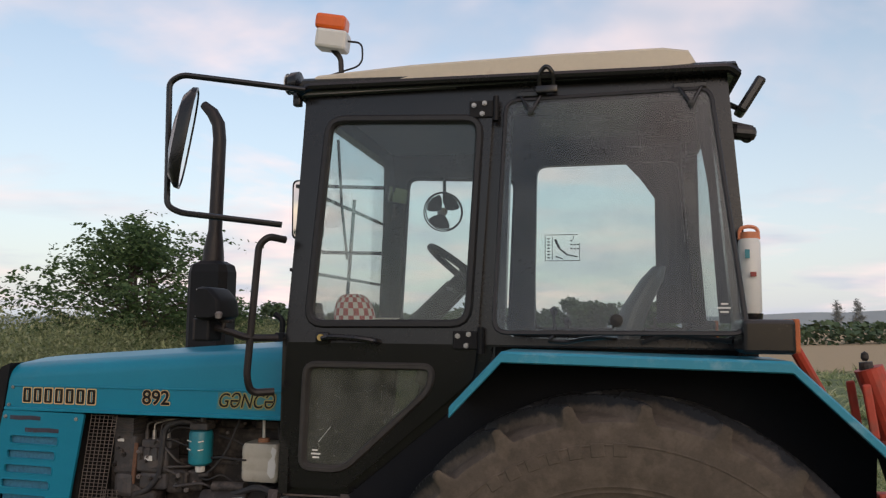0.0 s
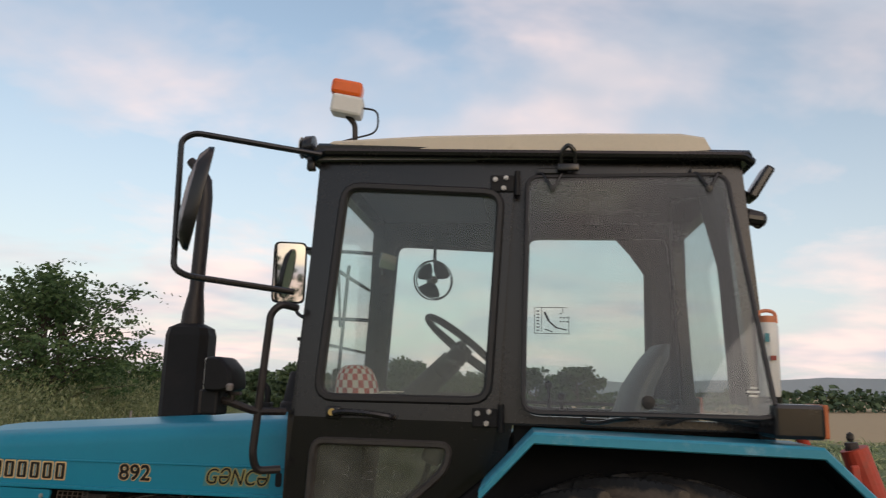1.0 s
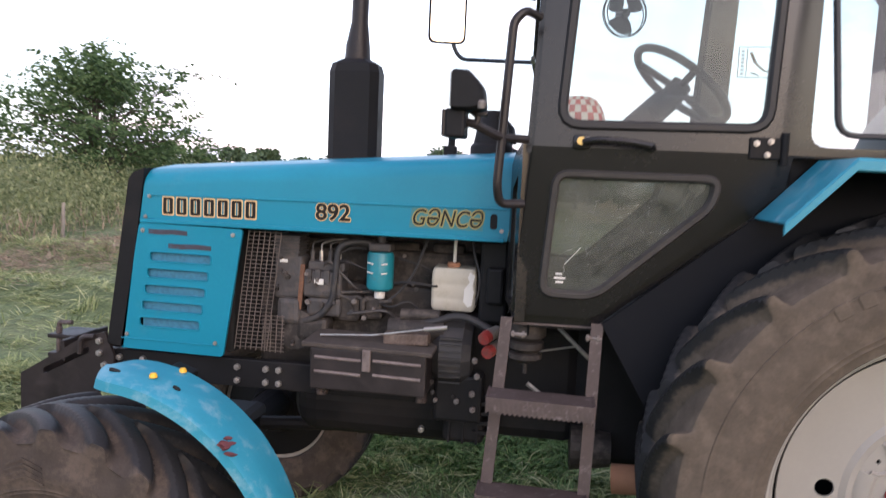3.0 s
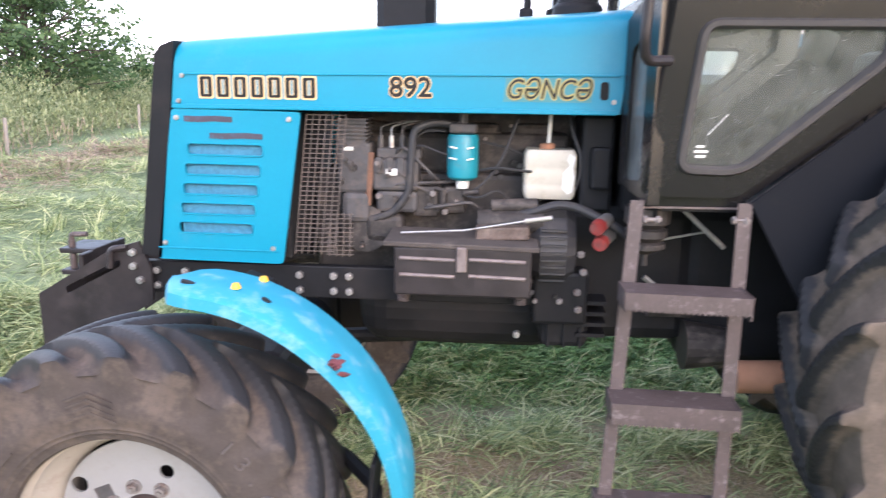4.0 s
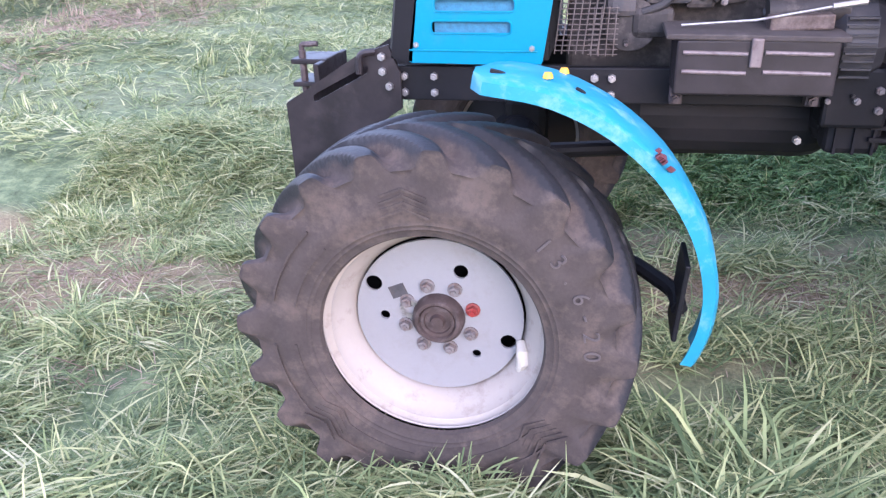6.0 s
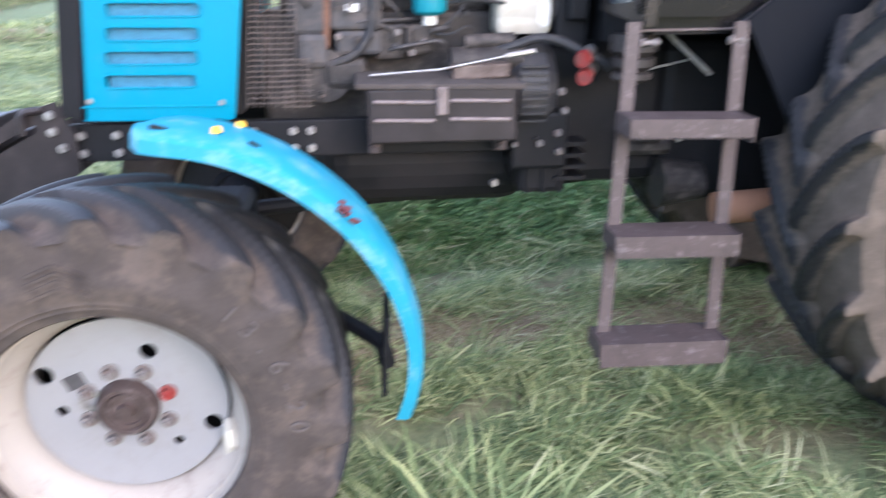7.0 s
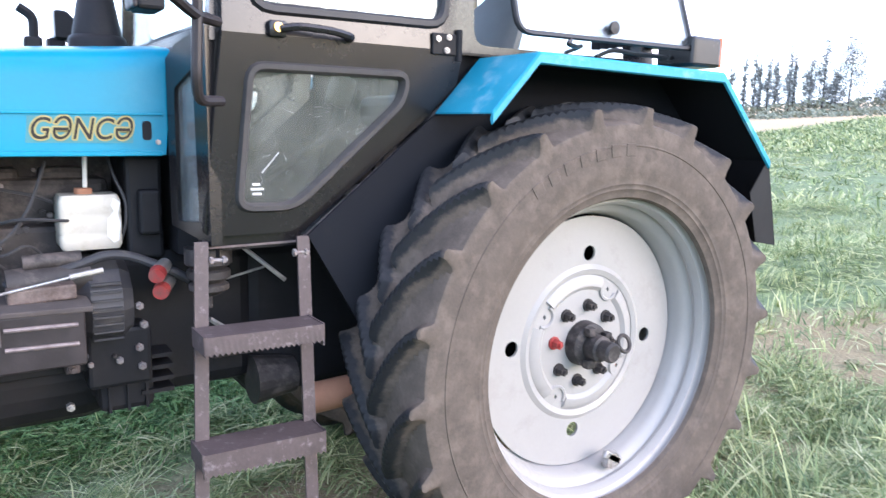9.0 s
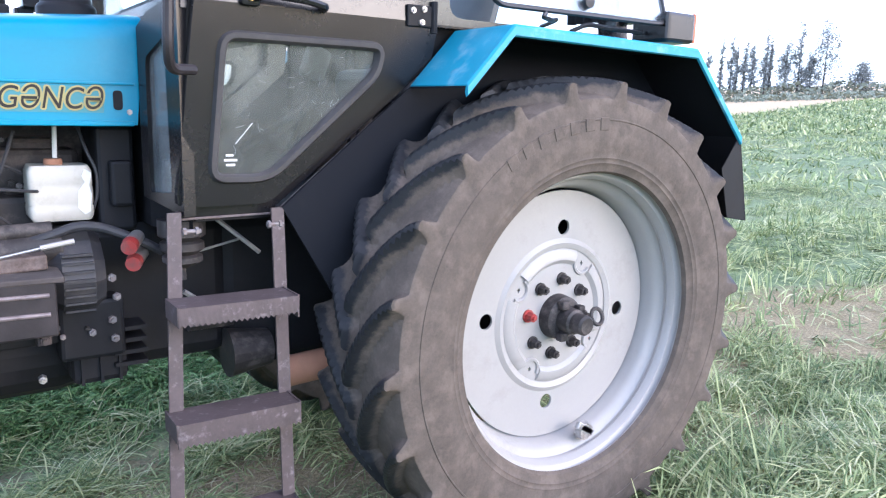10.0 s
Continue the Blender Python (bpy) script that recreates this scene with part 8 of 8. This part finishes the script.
def build_trees():
    x, y = place_at(-33.8, 30)
    tree("tree", (x, y, ground_z(x, y)), 6.6, 4.3, 3, "broad leafy green tree standing beyond the weeds", leaf=0.25, count=15000, limbs=15, stems=5, low=0.10, feathery=True)
    for az, d, h, s, seed in ((-46, 33, 3.8, 2.6, 4), (-53, 30, 4.2, 2.8, 14), (-29, 40, 3.4, 2.6, 5), (-62, 34, 4.5, 3.0, 15)):
        x, y = place_at(az, d)
        tree("tree", (x, y, ground_z(x, y)), h, s, seed, "low bushy green tree behind the weeds", leaf=0.23, count=8000, limbs=9, stems=4, low=0.05, feathery=True)
    rng = random.Random(77)
    for az in (-24.5, -22.5, -19.5, -17, -14, -11, -8.5, -5, -2, 1.5, 5):
        d = rng.uniform(52, 66)
        x, y = place_at(az, d)
        h = rng.choice((3.4, 4.0, 4.6, 5.4)) * (1.15 if az in (-19.5, -11) else 1)
        tree("tree", (x, y, ground_z(x, y)), h, h * 0.62, int(100 + az * 10), "distant green tree of the hedgerow", leaf=0.34, count=2600, material=LEAF_FAR, limbs=7, stems=2, low=0.05)
    # low hedge at the far side of the stubble
    verts, faces = [], []
    for _ in range(16000):
        az = rng.uniform(-40, 75)
        if az > 34:
            continue
        d = rng.gauss(98, 3.5) if az > 0 else rng.gauss(70, 2)
        x, y = place_at(az, d)
        hh = 1.6 + 1.5 * (0.5 + 0.5 * noise.noise((az * 0.35, 0, 9.0))) + 0.8 * noise.noise((az * 1.7, 3, 2.0))
        p = Vector((x, y, ground_z(x, y) + max(0.2, hh) * rng.random() ** 0.8))
        s = 0.55 * (0.6 + rng.random())
        a = rng.random() * math.tau
        u = Vector((math.cos(a), math.sin(a), rng.uniform(-0.4, 0.6))) * s
        v = u.cross(Vector((rng.gauss(0, 1), rng.gauss(0, 1), rng.gauss(0, 1)))).normalized() * s * 0.45
        b = len(verts)
        verts += [tuple(p), tuple(p + u * 0.5 + v), tuple(p + u), tuple(p + u * 0.5 - v)]
        faces.append((b, b + 1, b + 2, b + 3))
    quick_mesh("hedgerow", verts, faces, LEAF_FAR, "far green hedgerow at the field edge", "hedge")
    # low bank and scrub under the poplars, coloured pale for distance haze
    verts, faces = [], []
    for _ in range(15000):
        az = rng.uniform(34, 75)
        back = rng.random() < 0.4
        x, y = place_at(az, rng.gauss(150, 4) if back else rng.gauss(95, 4))
        hh = (2.2 if back else 0.75) * (0.75 + 0.6 * noise.noise((az * 0.6, 0, 9.0)) + 0.3 * noise.noise((az * 2.1, 3, 2.0)))
        p = Vector((x, y, ground_z(x, y) + max(0.15, hh) * rng.random() ** 0.8))
        s = (0.5 if back else 0.3) * (0.6 + rng.random())
        a = rng.random() * math.tau
        u = Vector((math.cos(a), math.sin(a), rng.uniform(-0.4, 0.6))) * s
        v = u.cross(Vector((rng.gauss(0, 1), rng.gauss(0, 1), rng.gauss(0, 1)))).normalized() * s * 0.45
        b = len(verts)
        verts += [tuple(p), tuple(p + u * 0.5 + v), tuple(p + u), tuple(p + u * 0.5 - v)]
        faces.append((b, b + 1, b + 2, b + 3))
    quick_mesh("hedgerow", verts, faces, LEAF_MISTY, "grey-green scrub beyond the stubble, distance haze in its colour", "hedge")

    # tree line on the side that only the mirrors show
    verts, faces = [], []
    for _ in range(15000):
        az = rng.uniform(95, 300)
        x, y = place_at(az, rng.gauss(62, 3))
        hh = 4.5 + 3.0 * noise.noise((az * 0.22, 5, 1.0)) + 2.2 * noise.noise((az * 0.9, 8, 2.0))
        p = Vector((x, y, ground_z(x, y) + max(1.0, hh) * rng.random() ** 0.8))
        s = 0.5 * (0.6 + rng.random())
        a = rng.random() * math.tau
        u = Vector((math.cos(a), math.sin(a), rng.uniform(-0.4, 0.6))) * s
        v = u.cross(Vector((rng.gauss(0, 1), rng.gauss(0, 1), rng.gauss(0, 1)))).normalized() * s * 0.45
        b = len(verts)
        verts += [tuple(p), tuple(p + u * 0.5 + v), tuple(p + u), tuple(p + u * 0.5 - v)]
        faces.append((b, b + 1, b + 2, b + 3))
    quick_mesh("tree_line", verts, faces, LEAF_FAR, "far green tree line across the meadow", "trees")

    # poplars on the far rise and two lone ones
    def poplar(az, d, top, width, seed, material):
        rng = random.Random(seed)
        x, y = place_at(az, d)
        z0 = ground_z(x, y)
        t = thing("poplar", (x, y, z0), "tall slender poplar on the horizon", "tree", "far poplars")
        bm = B()
        tube(bm, [(x, y, z0 - 0.2), (x + rng.gauss(0, 0.2), y, z0 + (top - z0) * 0.5), (x, y, top * 0.98)], 0.2, 6, radii=[0.17, 0.11, 0.03])
        part("trunk", bm, BARK, t)
        centres = []
        for k in range(16):
            f = 0.14 + 0.86 * k / 15
            w = width * 0.85 * (0.35 + 0.65 * math.sin(math.pi * min(1, 0.15 + 0.8 * f)))
            centres.append((Vector((x + rng.gauss(0, w * 0.35), y + rng.gauss(0, w * 0.35), z0 + (top - z0) * f)), w * rng.uniform(0.5, 0.9)))
        v, f = twig_mesh(rng, centres, int(1200 + 1500 * width), 0.36, 1.8)
        quick_mesh("crown", v, f, material, "", "", "", t)
    for k, (az, topf, w) in enumerate(((53.9, 0.078, 0.7), (54.8, 0.0895, 0.6), (55.45, 0.094, 0.8), (55.8, 0.083, 0.6), (56.35, 0.087, 0.9), (56.85, 0.082, 1.2), (57.7, 0.099, 1.1), (58.0, 0.092, 0.6),
                                       (59.0, 0.086, 2.5), (59.8, 0.106, 1.1), (60.6, 0.070, 1.6), (61.4, 0.108, 3.1), (63.7, 0.062, 2.4))):
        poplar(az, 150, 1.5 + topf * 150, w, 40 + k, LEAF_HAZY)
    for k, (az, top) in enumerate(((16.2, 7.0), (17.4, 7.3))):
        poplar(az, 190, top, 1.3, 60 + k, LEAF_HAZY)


build_trees()


def build_mountains():
    # the blue of the air is painted into the hill colour
    m = surface("hills_haze_in_colour", (0.33, 0.40, 0.47), 1.0, var=0.08, scale=0.004, grain=0.03, bump=0)
    bm = B()
    rows = []
    for k in range(121):
        az = -75 + k * 1.25
        f = max(0.0, 1 - abs(az - 26) / 34)
        h = 6 + 46 * f + 10 * noise.noise((az * 0.16, 0, 0)) + 5 * noise.noise((az * 0.6, 1, 0))
        a = radians(az)
        d = 2350
        rows.append([bm.verts.new((d * math.sin(a), d * math.cos(a), -60)), bm.verts.new((d * math.sin(a), d * math.cos(a), max(2, h)))])
    for a, b in zip(rows, rows[1:]):
        bm.faces.new((a[0], b[0], b[1], a[1]))
    part("hills_backdrop", bm, m, None, "hills on the horizon, blue haze in their colour", kind="structure", category="backdrop", smooth=True)


build_mountains()


SHED_GREY = surface("weathered_pale_sheet", (0.30, 0.30, 0.30), 0.7, var=0.12, scale=2, grain=20)


def build_shed():
    x, y = place_at(-22.3, 60)
    z = ground_z(x, y)
    shed = thing("shed", (x, y, z), "low field shed with pale grey arched roof", "shed")
    bm = B()
    box(bm, (x, y, z + 0.65), (2.3, 3.0, 1.3), rot=(0, 0, 20))
    part("wall", bm, SHED_GREY, shed)
    bm = B()
    m = Matrix.Translation((x, y, z + 1.28)) @ pose(0, 0, 0, 0, 0, 20)
    secs = []
    for yy in (-1.6, 1.6):
        secs.append([m @ Vector((1.3 * math.cos(a), yy, 0.62 * math.sin(a))) for a in [k * math.pi / 12 for k in range(13)]])
    loft(bm, secs)
    part("roof", bm, SHED_GREY, shed)
    for px, py in ((-11.0, 10.9), (-12.4, 19.0)):
        g = ground_z(px, py)
        bm = B()
        rod(bm, (px, py, g - 0.1), (px + 0.03, py, g + 0.75), 0.04, 0.035, 8)
        part("fence_post", bm, surface("weathered_post", (0.26, 0.23, 0.20), 0.9, var=0.2), None, "weathered pale fence post among weeds", category="post", group="fence posts")


build_shed()


# ---- red implement behind the tractor ----
def build_implement():
    dx = 0.09
    im = thing("mower", (1.15, 0.25, 0.0), "faded red mounted hay machine behind the tractor", "farm implement")
    bm = B()
    rod(bm, (1.25 + dx, 0.30, 0.62), (0.93 + dx, 0.30, 1.62), 0.062, 0.056, 18)
    box(bm, (1.04 + dx, 0.30, 1.28), (0.17, 0.15, 0.05), rot=(0, 16, 0), bevel=0.006)
    part("mast", bm, RED_IMPL, im, "red tubular mast", smooth=False)
    bm = B()
    rod(bm, (0.925 + dx, 0.30, 1.60), (0.92 + dx, 0.30, 1.645), 0.03, 0.026, 12)
    lathe(bm, [(0.0, 0.03), (0.014, 0.02), (0.016, 0.0), (0.008, -0.012)], (0.918 + dx, 0.30, 1.66), 12, axis="z")
    part("mast_pin", bm, GREASY, im)
    for y in (0.20, 0.40):
        bm = B()
        box(bm, (0.90 + dx, y, 1.45), (0.035, 0.02, 0.22), rot=(0, -7, 0), bevel=0.008)
        part("lug_plate", bm, RED_IMPL, im)
    bm = B()
    tube(bm, [(0.62, -0.18, 1.72), (0.76, -0.05, 1.50), (0.98, 0.20, 1.20)], 0.022, 10)
    part("top_link", bm, RED_IMPL, im, "red top link rod")
    bm = B()
    box(bm, (1.16 + dx, 0.27, 1.10), (0.46, 0.06, 0.07), rot=(0, -4, 0), bevel=0.008)
    part("cross_beam", bm, RED_IMPL, im)
    bm = B()
    box(bm, (1.32, 0.45, 0.62), (0.12, 0.9, 0.12), bevel=0.01)
    box(bm, (1.19, 0.45, 0.62), (0.30, 0.10, 0.10), bevel=0.01)
    box(bm, (1.02, 0.08, 0.86), (0.08, 0.08, 0.50), rot=(0, -8, 0), bevel=0.008)
    rod(bm, (1.06, 0.80, 0.0), (1.06, 0.80, 0.60), 0.05, 0.05, 10)
    rod(bm, (1.06, 0.12, 0.0), (1.06, 0.12, 0.60), 0.05, 0.05, 10)
    part("lower_frame", bm, RED_IMPL, im)
    bm = B()
    lathe(bm, [(0.0, 1.28), (0.025, 1.27), (0.09, 1.03), (0.12, 1.0), (0.12, 0.98), (0.0, 0.97)], (0.93, -0.28, 0), 20, axis="z")
    part("guard_cone", bm, RUST, im, "rusty brown guard cone", smooth=True)
    bm = B()
    lathe(bm, [(0.13, 0.955), (0.14, 0.97), (0.14, 1.0), (0.125, 1.01)], (0.93, -0.28, 0), 24, axis="z")
    part("guard_ring", bm, RED, im)


build_implement()
